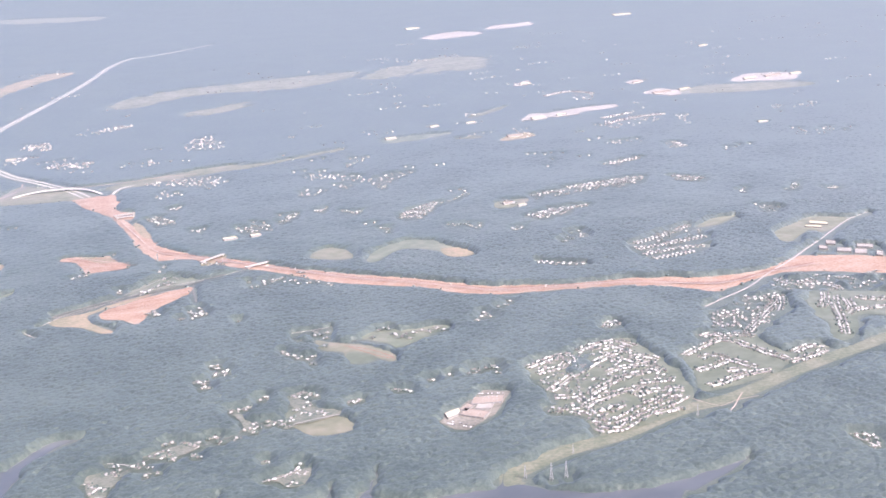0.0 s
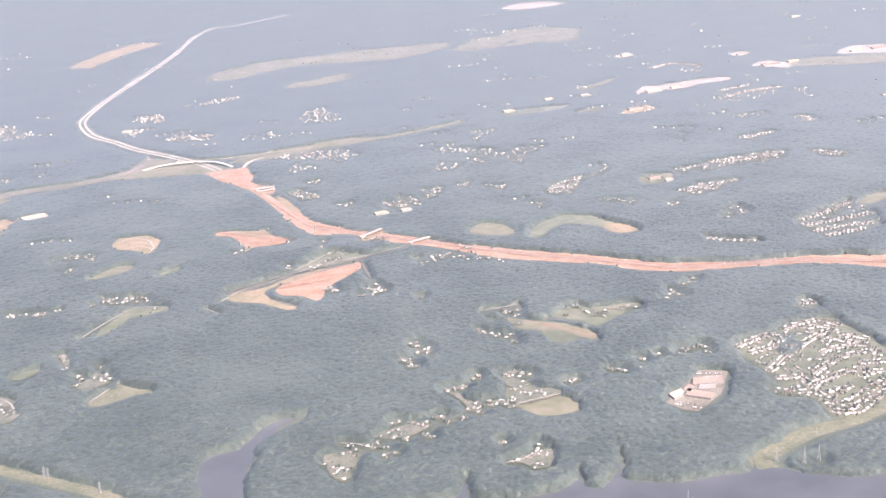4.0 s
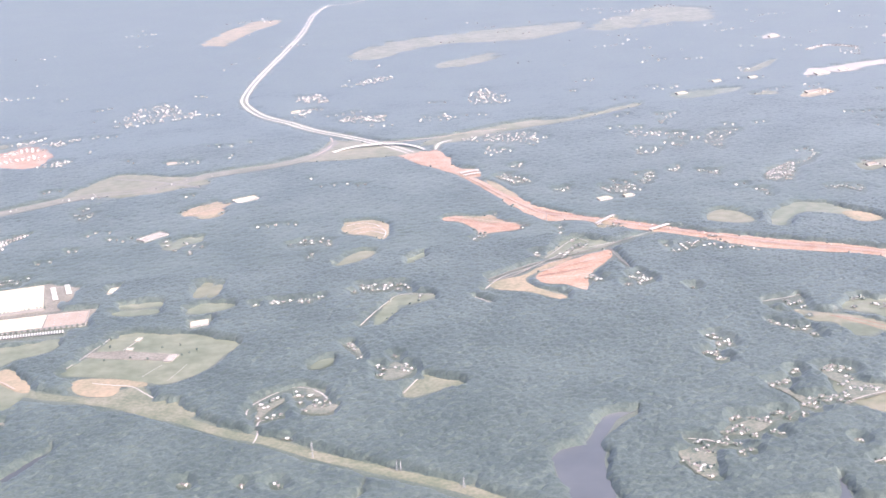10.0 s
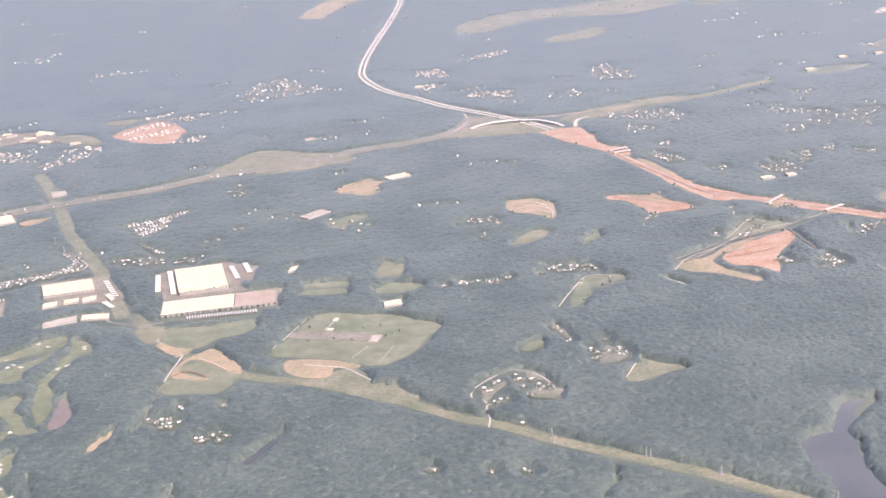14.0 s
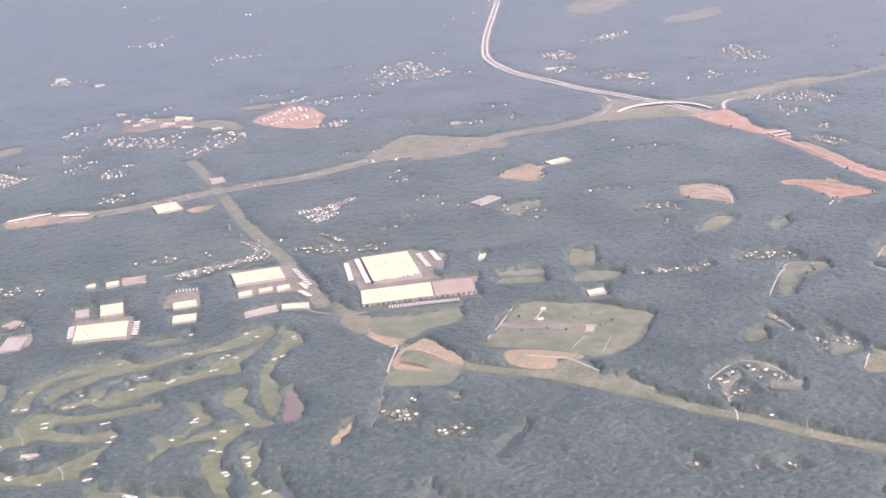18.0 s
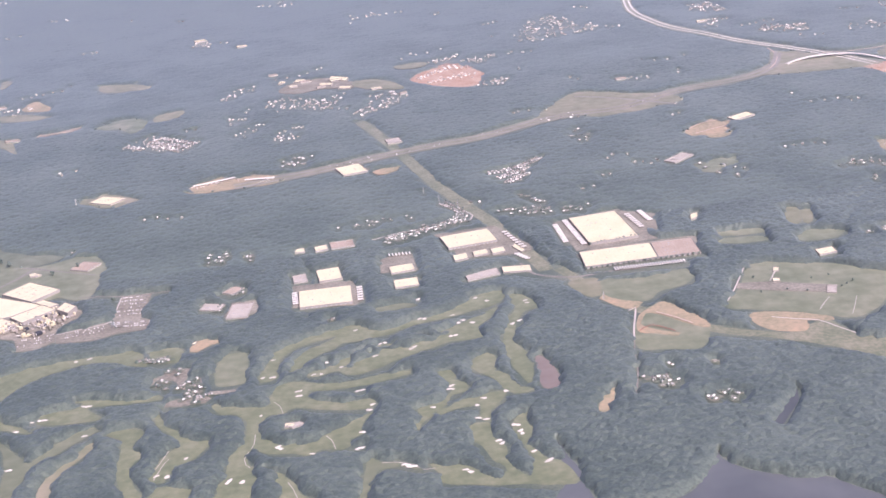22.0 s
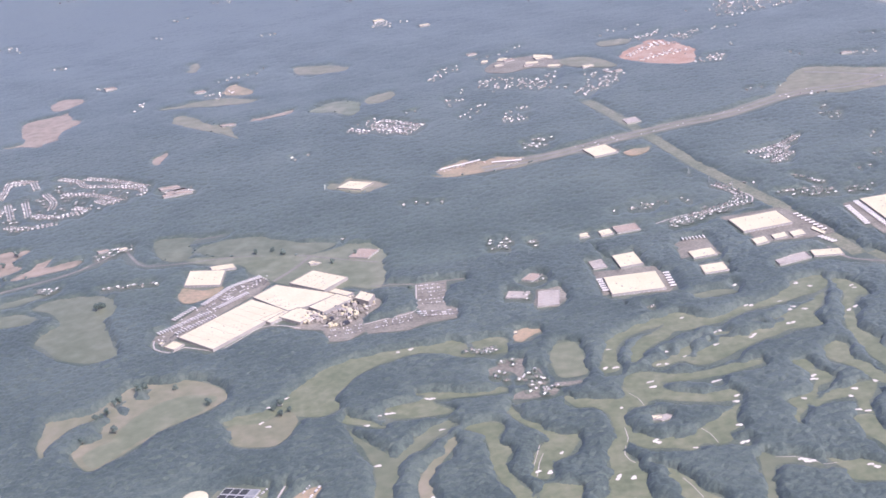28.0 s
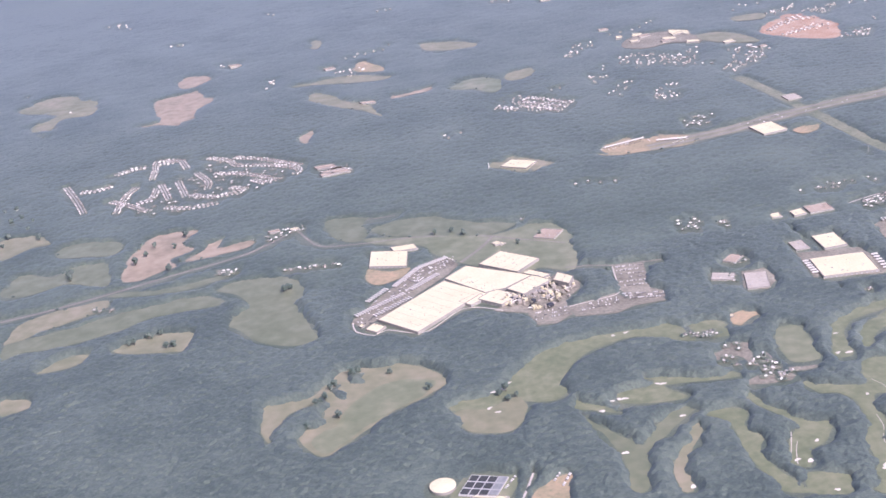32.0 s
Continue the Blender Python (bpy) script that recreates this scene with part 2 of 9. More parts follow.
EDGE = []           # bushes and small trees along the edges of open land
WOODS = []          # outlines of woods that stand inside open land


def outline_mesh(name, line, z):
    bm = bmesh.new()
    f = bm.faces.new([bm.verts.new((q.x, q.y, z)) for q in line])
    f.normal_update()
    if f.normal.z < 0:
        f.normal_flip()
    bmesh.ops.triangulate(bm, faces=[f])
    return mesh_of(name, bm)


def patch(name, pts, material, label, rough=2.0):
    """An open piece of land with an uneven edge."""
    far = min(q[1] for q in pts)
    grow = 1.0 if far < 1500 else 2.0
    line = smooth_line(pts, 3 * grow, True) if rough > 0.6 else [Vector(q) for q in pts]
    line = [q + (rough > 0.6) * rough * 1.2 * Vector((noise.noise((q.x * 0.09, q.y * 0.09, 3)), noise.noise((q.x * 0.09, q.y * 0.09, 9)))) for q in line]
    if rough > 0.6:
        line = [q + 0.35 * rough * Vector((noise.noise((q.x * 0.31, q.y * 0.31, 13)), noise.noise((q.x * 0.31, q.y * 0.31, 19)))) for q in line]
    LAYER[0] += 0.0006
    ob = part(name, outline_mesh(name, line, LAYER[0]), material)
    CLEAR.append([tuple(q) for q in line])
    if rough > 1.5 and "verge" not in label and far > 1150:
        near = False
        for q in line:
            if random.random() < (0.05 if near else 0.11):
                r = random.uniform(2.0, 4.0) if near else random.uniform(3.5, 9.0) * grow ** 0.5
                a = random.uniform(0, 3.1)
                WOODS.append([(q.x + r * (1.5 * math.cos(a) * math.cos(k) - 0.7 * math.sin(a) * math.sin(k)), q.y + r * (1.5 * math.sin(a) * math.cos(k) + 0.7 * math.cos(a) * math.sin(k))) for k in (0, 0.8, 1.6, 2.4, 3.2, 4, 4.8, 5.6)])
    if rough > 1.1 and far < 1500:
        for q in line:
            if random.random() < 0.08:
                r = random.uniform(0.7, 1.5)
                EDGE.append((q.x + random.uniform(-2, 2), q.y + random.uniform(-2, 2), r, r * random.uniform(1.1, 1.6)))
    return tagged(ob, label, name.replace("_", " "), kind="structure")


def lake(pts, label, material="water"):
    line = smooth_line(pts, 3, True)
    line = [q + 0.8 * Vector((noise.noise((q.x * 0.06, q.y * 0.06, 5)), noise.noise((q.x * 0.06, q.y * 0.06, 7)))) for q in line]
    LAYER[0] += 0.0006
    ob = part("water", outline_mesh("water", line, LAYER[0]), material)
    CLEAR.append([tuple(q) for q in line])
    return tagged(ob, label, "lake", kind="structure")


def ribbon(name, pts, width, z):
    line = smooth_line(pts, 6, False)
    bm = bmesh.new()
    rows = []
    for i, q in enumerate(line):
        d = (line[min(i + 1, len(line) - 1)] - line[max(i - 1, 0)]).normalized()
        s = Vector((-d.y, d.x)) * width / 2
        rows.append([bm.verts.new((*(q + s), z)), bm.verts.new((*(q - s), z))])
    for r0, r1 in zip(rows, rows[1:]):
        f = bm.faces.new((r0[0], r0[1], r1[1], r1[0]))
        f.normal_update()
        if f.normal.z < 0:
            f.normal_flip()
    return mesh_of(name, bm), line


def road(name, pts, width, material, label, clear=1.0):
    LAYER[0] += 0.0006
    z = 0.02 + LAYER[0] * 0.02 if material == "corridor" else LAYER[0] + 0.01245
    if name == "highway":
        LAYER[0] += 0.004
        z += 0.004
        verge, _ = ribbon("verge", pts, width + 4.5, LAYER[0])
        tagged(part("verge", verge, "tan_grass"), "dry tan grass verge beside a highway", "verge", kind="structure")
    me, line = ribbon(name, pts, width, z)
    BANDS.append(([tuple(q) for q in line], width / 2 + clear))
    return tagged(part(name, me, material), label, name.replace("_", " "), kind="structure")


def prism(bm, pts, z0, z1, inset=0.0):
    c = sum((Vector(q) for q in pts), Vector((0, 0))) / len(pts)
    p = [Vector(q) + (c - Vector(q)).normalized() * inset for q in pts]
    lo, hi = [bm.verts.new((*q, z0)) for q in p], [bm.verts.new((*q, z1)) for q in p]
    n = len(p)
    for i in range(n):
        bm.faces.new((lo[i], lo[(i + 1) % n], hi[(i + 1) % n], hi[i]))
    bm.faces.new(hi)
    bm.faces.new(lo[::-1])


def block(bm, x, y, z, sx, sy, sz, turn=0.0):
    """A box on its base centre."""
    c, s = math.cos(turn), math.sin(turn)
    q = [(x + c * u * sx / 2 - s * v * sy / 2, y + s * u * sx / 2 + c * v * sy / 2) for u, v in ((-1, -1), (1, -1), (1, 1), (-1, 1))]
    prism(bm, q, z, z + sz)


def hall(name, pts, h, material, label):
    """A flat-roofed hall: walls with a parapet, a roof deck, vents and dock doors."""
    p = [Vector(q) for q in pts]
    if len(p) == 4:
        c = sum(p, Vector((0, 0))) / 4
        u, v = (p[1] - p[0] + p[2] - p[3]) / 4, (p[3] - p[0] + p[2] - p[1]) / 4
        p = [c - u - v, c + u - v, c + u + v, c - u + v]
    area = sum(a.x * b.y - b.x * a.y for a, b in zip(p, p[1:] + p[:1]))
    if area < 0:
        p = p[::-1]
    base = sum(p, Vector((0, 0))) / len(p)
    q = [v - base for v in p]
    ob = tagged(new(name), label, name.replace("_", " "))
    ob.location = (*base, 0)
    bm = bmesh.new()
    n = len(q)
    inner = [v - v.normalized() * 0.35 for v in q]
    ring = [[bm.verts.new((*v, z)) for v in w] for w, z in ((q, 0), (q, h + 0.35), (inner, h + 0.35), (inner, h - 0.1))]
    for r0, r1 in zip(ring, ring[1:]):
        for i in range(n):
            bm.faces.new((r0[i], r0[(i + 1) % n], r1[(i + 1) % n], r1[i]))
    part("wall", bm, "wall_pale", ob)
    bm = bmesh.new()
    prism(bm, [v - v.normalized() * 0.3 for v in q], h - 0.2, h)
    part("roof", bm, material, ob)
    size = abs(area) / 2
    rnd = random.Random(round(base.x * 7 + base.y))
    if size > 60:
        u, v = (q[1] - q[0]), (q[-1] - q[0])
        turn = math.atan2(u.y, u.x)
        for k in range(min(12, int(size / 60))):
            w = q[0] + u * rnd.uniform(0.12, 0.88) + v * rnd.uniform(0.12, 0.88)
            bm = bmesh.new()
            block(bm, w.x, w.y, h, rnd.uniform(0.5, 0.9), rnd.uniform(0.4, 0.7), rnd.uniform(0.25, 0.5), turn)
            part("roof_vent", bm, rnd.choice(("metal", "grey_roof")), ob)
        long = u if u.length > v.length else v
        wide = v if long is u else u
        for k in range(1, min(9, int(long.length / 8) + 1)):
            w = q[0] + long * k / min(9, int(long.length / 8) + 1) + wide * 0.5
            bm = bmesh.new()
            block(bm, w.x, w.y, h - 0.01, 0.14, wide.length * 0.95, 0.06, math.atan2(wide.y, wide.x) - math.pi / 2)
            part("roof_seam", bm, "cream_roof" if material == "white_roof" else "grey_roof", ob)
        off = -(v if long is u else u).normalized() * 0.06
        m = int(long.length / 3)
        for k in range(min(m, 16)):
            w = q[0] + long * (k + 0.5) / m + off
            bm = bmesh.new()
            block(bm, w.x, w.y, 0.2, 1.1, 0.1, min(1.0, 0.5 * h), math.atan2(long.y, long.x))
            part("dock_door", bm, "metal", ob)
    CLEAR.append([tuple(v + (v - base).normalized() * 2) for v in p])
    return ob


def gable(bm, w, d, h, rise, over=0.15):
    """Roof of a house: two slopes with thickness, ridge along x."""
    for s in (-1, 1):
        a = [(-w / 2 - over, s * (d / 2 + over), h - 0.12), (w / 2 + over, s * (d / 2 + over), h - 0.12), (w / 2 + over, 0, h + rise), (-w / 2 - over, 0, h + rise)]
        lo, hi = [bm.verts.new(q) for q in a], [bm.verts.new((q[0], q[1], q[2] + 0.09)) for q in a]
        for i in range(4):
            bm.faces.new((lo[i], lo[(i + 1) % 4], hi[(i + 1) % 4], hi[i]))
        bm.faces.new(hi)
        bm.faces.new(lo[::-1])
    bmesh.ops.recalc_face_normals(bm, faces=bm.faces)


def house_body(bm, w, d, h, rise):
    prism(bm, [(-w / 2, -d / 2), (w / 2, -d / 2), (w / 2, d / 2), (-w / 2, d / 2)], 0, h)
    for s in (-1, 1):
        t = [bm.verts.new(q) for q in ((s * w / 2, -d / 2, h), (s * w / 2, d / 2, h), (s * w / 2, 0, h + rise))]
        bm.faces.new(t)


def make_house(w, d, h, rise, wing):
    ob = tagged(new("house"), "small suburban family house with a pitched shingle roof", "house", "houses of the subdivision")
    bm = bmesh.new()
    house_body(bm, w, d, h, rise)
    part("wall", bm, "house_wall", ob)
    bm = bmesh.new()
    gable(bm, w, d, h, rise)
    part("roof", bm, "house_roof", ob)
    bm = bmesh.new()
    block(bm, w * 0.22, -d / 2 - wing / 2 + 0.1, 0, w * 0.42, wing, h * 0.85)
    g = part("garage", bm, "house_wall", ob)
    bm = bmesh.new()
    gable(bm, w * 0.42, wing + 0.4, h * 0.85, rise * 0.5, 0.1)
    bmesh.ops.translate(bm, vec=(w * 0.22, -d / 2 - wing / 2 + 0.1, 0), verts=bm.verts)
    part("garage_roof", bm, "house_roof", g)
    bm = bmesh.new()
    block(bm, w * 0.22, -d / 2 - wing + 0.08, 0, w * 0.3, 0.06, h * 0.55)
    part("garage_door", bm, "trailer", g)
    return ob


HOUSES = [make_house(2.4, 1.75, 1.1, 0.65, 0.75), make_house(2.2, 1.9, 1.1, 0.7, 0.6), make_house(2.7, 1.75, 0.75, 0.6, 0.8)]
PLACED = []
SPOTS = []          # round clearings
NEAR_HOUSES = [0]


def put_house(x, y, turn, rnd, size=0.8):
    m = pose(x, y, 0, 0, 0, math.degrees(turn))
    k = rnd.randrange(3)
    if NEAR_HOUSES[0] < 3 and NEAR_HOUSES[0] == k:
        ob = HOUSES[k]
        ob.matrix_basis = m
    else:
        ob = copy_thing(HOUSES[k], m)
    ob.scale = (size * rnd.uniform(0.9, 1.15),) * 3
    NEAR_HOUSES[0] += 1
    PLACED.append((x, y))


def far_houses(spots, label):
    """Many small houses as one mesh of walls with one of roofs."""
    bw, br = [], []
    fw, fr = [], []
    for x, y, turn, w, d, h in spots:
        c, s = math.cos(turn), math.sin(turn)

        def at(u, v, z):
            return (x + c * u - s * v, y + s * u + c * v, z)
        n = len(bw)
        w2, d2, r = w / 2, d / 2, 0.3 * d
        bw += [at(-w2, -d2, 0), at(w2, -d2, 0), at(w2, d2, 0), at(-w2, d2, 0), at(-w2, -d2, h), at(w2, -d2, h), at(w2, d2, h), at(-w2, d2, h), at(-w2, 0, h + r), at(w2, 0, h + r)]
        fw += [(n, n + 1, n + 5, n + 4), (n + 1, n + 2, n + 6, n + 9, n + 5), (n + 2, n + 3, n + 7, n + 6), (n + 3, n, n + 4, n + 8, n + 7)]
        n = len(br)
        w2, d2 = w2 + 0.15, d2 + 0.15
        br += [at(-w2, -d2, h), at(w2, -d2, h), at(w2, 0, h + r + 0.1), at(-w2, 0, h + r + 0.1), at(w2, d2, h), at(-w2, d2, h)]
        fr += [(n, n + 1, n + 2, n + 3), (n + 3, n + 2, n + 4, n + 5)]
    me = bpy.data.meshes.new("houses")
    me.from_pydata(bw, [], fw)
    ob = tagged(part("houses", me, "far_wall"), label, "houses", kind="stuff")
    me = bpy.data.meshes.new("roofs")
    me.from_pydata(br, [], fr)
    tagged(part("roofs", me, "far_roof", ob), kind="stuff")
    return ob


def free(x, y, gap):
    return all((x - a) ** 2 + (y - b) ** 2 > gap * gap for a, b in PLACED)


def street(pts, gap, near):
    """Houses on both sides of a street, and the street itself."""
    rnd = random.Random(int(pts[0][0] * 3 + pts[0][1]))
    LAYER[0] += 0.0006
    me, line = ribbon("street", pts, 1.0, LAYER[0] + 0.01055)
    tagged(part("street", me, "concrete"), "pale residential street between houses", "street", kind="structure")
    BANDS.append(([tuple(q) for q in line], 4.2))
    spots, walked, nxt = [], 0.0, gap / 2
    for a, b in zip(line, line[1:]):
        seg = (b - a).length
        while nxt <= walked + seg:
            q = a + (b - a) * (nxt - walked) / max(seg, 1e-6)
            d = (b - a).normalized()
            for s in (-1, 1):
                w = q + Vector((-d.y, d.x)) * s * rnd.uniform(2.2, 2.7) + d * rnd.uniform(-0.4, 0.4)
                if free(w.x, w.y, 1.95):
                    turn = math.atan2(d.y, d.x) + (math.pi if s < 0 else 0) + rnd.uniform(-0.15, 0.15)
                    if near and NEAR_HOUSES[0] < 130:
                        put_house(w.x, w.y, turn, rnd, 0.7)
                    else:
                        PLACED.append((w.x, w.y))
                        big = 1 + max(0, w.y - 1150) / 1500
                        spots.append((w.x, w.y, turn, rnd.uniform(1.4, 1.9) * big, rnd.uniform(1.0, 1.4) * big, rnd.uniform(0.55, 0.8) * big))
            nxt += gap
        walked += seg
    if spots:
        far_houses(spots, "rows of pale suburban houses with pitched roofs")


def inside(x, y, pts):
    odd = False
    for (x0, y0), (x1, y1) in zip(pts, pts[1:] + pts[:1]):
        if (y0 > y) != (y1 > y) and x < (x1 - x0) * (y - y0) / (y1 - y0) + x0:
            odd = not odd
    return odd


def yards(spots, rnd):
    """Worn garden ground round scattered houses, with a pale driveway to each."""
    vs, fs, dv, df = [], [], [], []
    for x, y in spots:
        LAYER[0] += 0.0003
        n, ph, r = len(vs), rnd.uniform(0, 6.28), rnd.uniform(1.7, 3.0)
        vs.append((x, y, LAYER[0]))
        for k in range(10):
            a = k * math.tau / 10
            rr = r * (1 + 0.3 * math.sin(2 * a + ph) + 0.2 * math.sin(3 * a + 2.2 * ph))
            vs.append((x + 1.4 * rr * math.cos(a), y + rr * math.sin(a), LAYER[0]))
        fs += [(n, n + 1 + k, n + 1 + (k + 1) % 10) for k in range(10)]
        a, m = rnd.uniform(0, 6.28), len(dv)
        c, s, q = math.cos(a), math.sin(a), rnd.uniform(2, 3.6)
        dv += [(x + c * u - s * v, y + s * u + c * v, LAYER[0] + 0.01815) for u, v in ((0.8, -0.13), (q, -0.13), (q, 0.13), (0.8, 0.13))]
        df.append((m, m + 1, m + 2, m + 3))
    me = bpy.data.meshes.new("garden_ground")
    me.from_pydata(vs, [], fs)
    ob = tagged(part("garden_ground", me, "yard"), "worn grass and soil round houses", "yard", kind="stuff")
    me = bpy.data.meshes.new("driveways")
    me.from_pydata(dv, [], df)
    tagged(part("driveways", me, "concrete", ob), "pale driveways", kind="stuff")


def cluster(pts, count):
    """Scattered houses inside an outline, each in its own small clearing."""
    rnd = random.Random(int(pts[0][0] * 5 + pts[0][1]))
    xs, ys = [q[0] for q in pts], [q[1] for q in pts]
    far = sum(ys) / len(ys)
    spots = []
    big = 0.72 + max(0.0, far - 1100) / 3400
    for _ in range(count * 12):
        if len(spots) >= count:
            break
        x, y = rnd.uniform(min(xs), max(xs)), rnd.uniform(min(ys), max(ys))
        if inside(x, y, pts) and free(x, y, 2.0):
            PLACED.append((x, y))
            spots.append((x, y, rnd.choice((0.3, 0.3, 1.9, 1.1)) + rnd.uniform(-0.3, 0.3), rnd.uniform(1.8, 2.8) * big, rnd.uniform(1.3, 1.7) * big, rnd.uniform(0.7, 1.0) * big))
            SPOTS.append((x, y, rnd.uniform(2.6, 4.2) * big))
    if spots and far < 1350:
        yards([(s[0], s[1]) for s in spots], rnd)
    if spots:
        far_houses(spots, "scattered pale houses in woods" if far < 1300 else "distant settlement of pale houses among trees")


def homes(pts):
    """Single family houses at given plots, each with its worn garden."""
    rnd = random.Random(int(pts[0][0] * 5 + pts[0][1]))
    fresh, rest = [], []
    for x, y in pts:
        if free(x, y, 2.2):
            turn = rnd.choice((0.2, 1.8, 3.3, 4.9)) + rnd.uniform(-0.4, 0.4)
            if NEAR_HOUSES[0] < 300:
                put_house(x, y, turn, rnd, 0.66)
            else:
                PLACED.append((x, y))
                rest.append((x, y, turn, rnd.uniform(1.5, 2.0), rnd.uniform(1.1, 1.5), rnd.uniform(0.7, 1.0)))
            SPOTS.append((x, y, rnd.uniform(1.8, 2.8)))
            fresh.append((x, y))
            for _ in range(rnd.choice((0, 1, 1, 2))):
                a, r = rnd.uniform(0, 6.28), rnd.uniform(1.7, 2.9)
                rest.append((x + r * math.cos(a), y + r * math.sin(a), turn + rnd.choice((0, 1.57)), rnd.uniform(0.8, 1.5), rnd.uniform(0.6, 0.9), rnd.uniform(0.4, 0.6)))
    if fresh:
        yards(fresh, rnd)
    if rest:
        far_houses(rest, "pale sheds and houses in woodland gardens")


def viaduct(pts, width, z):
    """A curved concrete overpass: deck, parapets and piers."""
    line = smooth_line(pts, 5, False)
    base = line[len(line) // 2]
    ob = tagged(new("overpass"), "pale concrete highway overpass curving on piers", "bridge")
    ob.location = (*base, 0)
    rel = [q - base for q in line]
    n = len(rel)
    rise = [z * min(1, 4 * k / n, 4 * (n - 1 - k) / n) + 0.35 for k in range(n)]

    def strip(name, shift, wide, up, deep, material):
        bm, rows = bmesh.new(), []
        for k, q in enumerate(rel):
            d = (rel[min(k + 1, n - 1)] - rel[max(k - 1, 0)]).normalized()
            side = Vector((-d.y, d.x))
            a, b = q + side * (shift + wide / 2), q + side * (shift - wide / 2)
            rows.append([bm.verts.new((*w, rise[k] + h)) for w, h in ((a, up), (b, up), (b, up - deep), (a, up - deep))])
        for r0, r1 in zip(rows, rows[1:]):
            for e in range(4):
                bm.faces.new((r0[e], r0[(e + 1) % 4], r1[(e + 1) % 4], r1[e]))
        bmesh.ops.recalc_face_normals(bm, faces=bm.faces)
        part(name, bm, material, ob)
    strip("deck", 0, width, 0, 0.5, "highway_concrete")
    for s in (-1, 1):
        strip("parapet", s * (width / 2 + 0.12), 0.2, 0.14, 0.6, "highway_concrete")
    for k in range(3, n - 3, 4):
        if rise[k] > 1.2:
            bm = bmesh.new()
            block(bm, rel[k].x, rel[k].y, 0, 0.6, 0.6, rise[k] - 0.5)
            part("pier", bm, "wall_pale", ob)
    BANDS.append(([tuple(q) for q in line], width / 2 + 3))


def bunkers(pts):
    """Sand bunkers: small kidney-shaped hollows of white sand, each wider than deep."""
    for x, y in pts:
        rnd = random.Random(int(x * 11 + y * 3))
        r, ph, lean = rnd.uniform(0.8, 1.2), rnd.uniform(0, 6.28), rnd.uniform(-0.2, 0.5)
        line = []
        for k in range(14):
            a = k / 14 * math.tau
            rr = r * (1 + 0.26 * math.sin(2 * a + ph) + 0.16 * math.sin(3 * a + 2 * ph))
            u, v = 1.5 * rr * math.cos(a), 1.05 * rr * math.sin(a)
            line.append(Vector((x + u - lean * v, y + v + lean * u)))
        LAYER[0] += 0.00004
        tagged(part("bunker", outline_mesh("bunker", line, LAYER[0] + 0.02065), "sand"), "white sand golf bunker on a fairway", "bunker", "golf bunkers")
        SPOTS.append((x, y, r * 1.7))


def tank(at, radius, h):
    ob = tagged(new("storage_tank"), "round white storage tank with a shallow cone roof", "tank")
    ob.location = (*at, 0)
    bm = bmesh.new()
    bmesh.ops.create_cone(bm, cap_ends=True, segments=32, radius1=radius, radius2=radius, depth=h, matrix=Matrix.Translation((0, 0, h / 2)))
    part("shell", bm, "wall_pale", ob)
    bm = bmesh.new()
    bmesh.ops.create_cone(bm, cap_ends=True, segments=32, radius1=radius + 0.1, radius2=0.2, depth=0.7, matrix=Matrix.Translation((0, 0, h + 0.36)))
    part("roof", bm, "white_roof", ob)
    SPOTS.append((at[0], at[1], radius + 3))


def basins(pts):
    """A row of open concrete basins with dark water."""
    p = [Vector(q) for q in pts]
    ob = tagged(new("treatment_basin"), "concrete treatment basins with dark water and walkways", "basin")
    ob.location = (*p[0], 0)
    u, v = p[1] - p[0], p[3] - p[0]
    bm = bmesh.new()
    prism(bm, [Vector((0, 0)), u, u + v, v], 0, 1.0)
    part("basin_wall", bm, "concrete", ob)
    CLEAR.append([tuple(p[0] + u * a + v * b) for a, b in ((-0.15, -0.3), (1.15, -0.3), (1.15, 1.2), (-0.15, 1.2))])
    for i in range(4):
        for j in range(3):
            a = u * (i + 0.07) / 4 + v * (j + 0.09) / 3
            bm = bmesh.new()
            prism(bm, [a, a + u * 0.215, a + u * 0.215 + v * 0.27, a + v * 0.27], 0.9, 1.03)
            part("basin_water", bm, "lot" if i == 3 else "murky_water", ob)


def ico():
    bm = bmesh.new()
    bmesh.ops.create_icosphere(bm, subdivisions=1, radius=1)
    v = np.array([p.co[:] for p in bm.verts])
    f = np.array([[p.index for p in q.verts] for q in bm.faces])
    bm.free()
    return v, f


BALL, BALL_FACES = ico()


def grove(spots, label, name="trees"):
    """Many small crowns (x, y, radius, height) in one mesh, each uneven, reaching the ground."""
    rng = np.random.default_rng(len(spots))
    vs, fs = [], []
    for k, (x, y, r, hh) in enumerate(spots):
        v = BALL * (1 + rng.uniform(-0.28, 0.28, (len(BALL), 1)))
        v = v * (r, r * rng.uniform(0.8, 1.2), hh * 0.5) + (x, y, hh * 0.5)
        vs.append(v)
        fs.append(BALL_FACES + k * len(BALL))
    me = bpy.data.meshes.new(name)
    me.from_pydata(np.concatenate(vs).tolist(), [], np.concatenate(fs).tolist())
    me.polygons.foreach_set("use_smooth", np.ones(len(me.polygons), bool))
    return tagged(part(name, me, "tree_leaf"), label, "trees", kind="stuff")


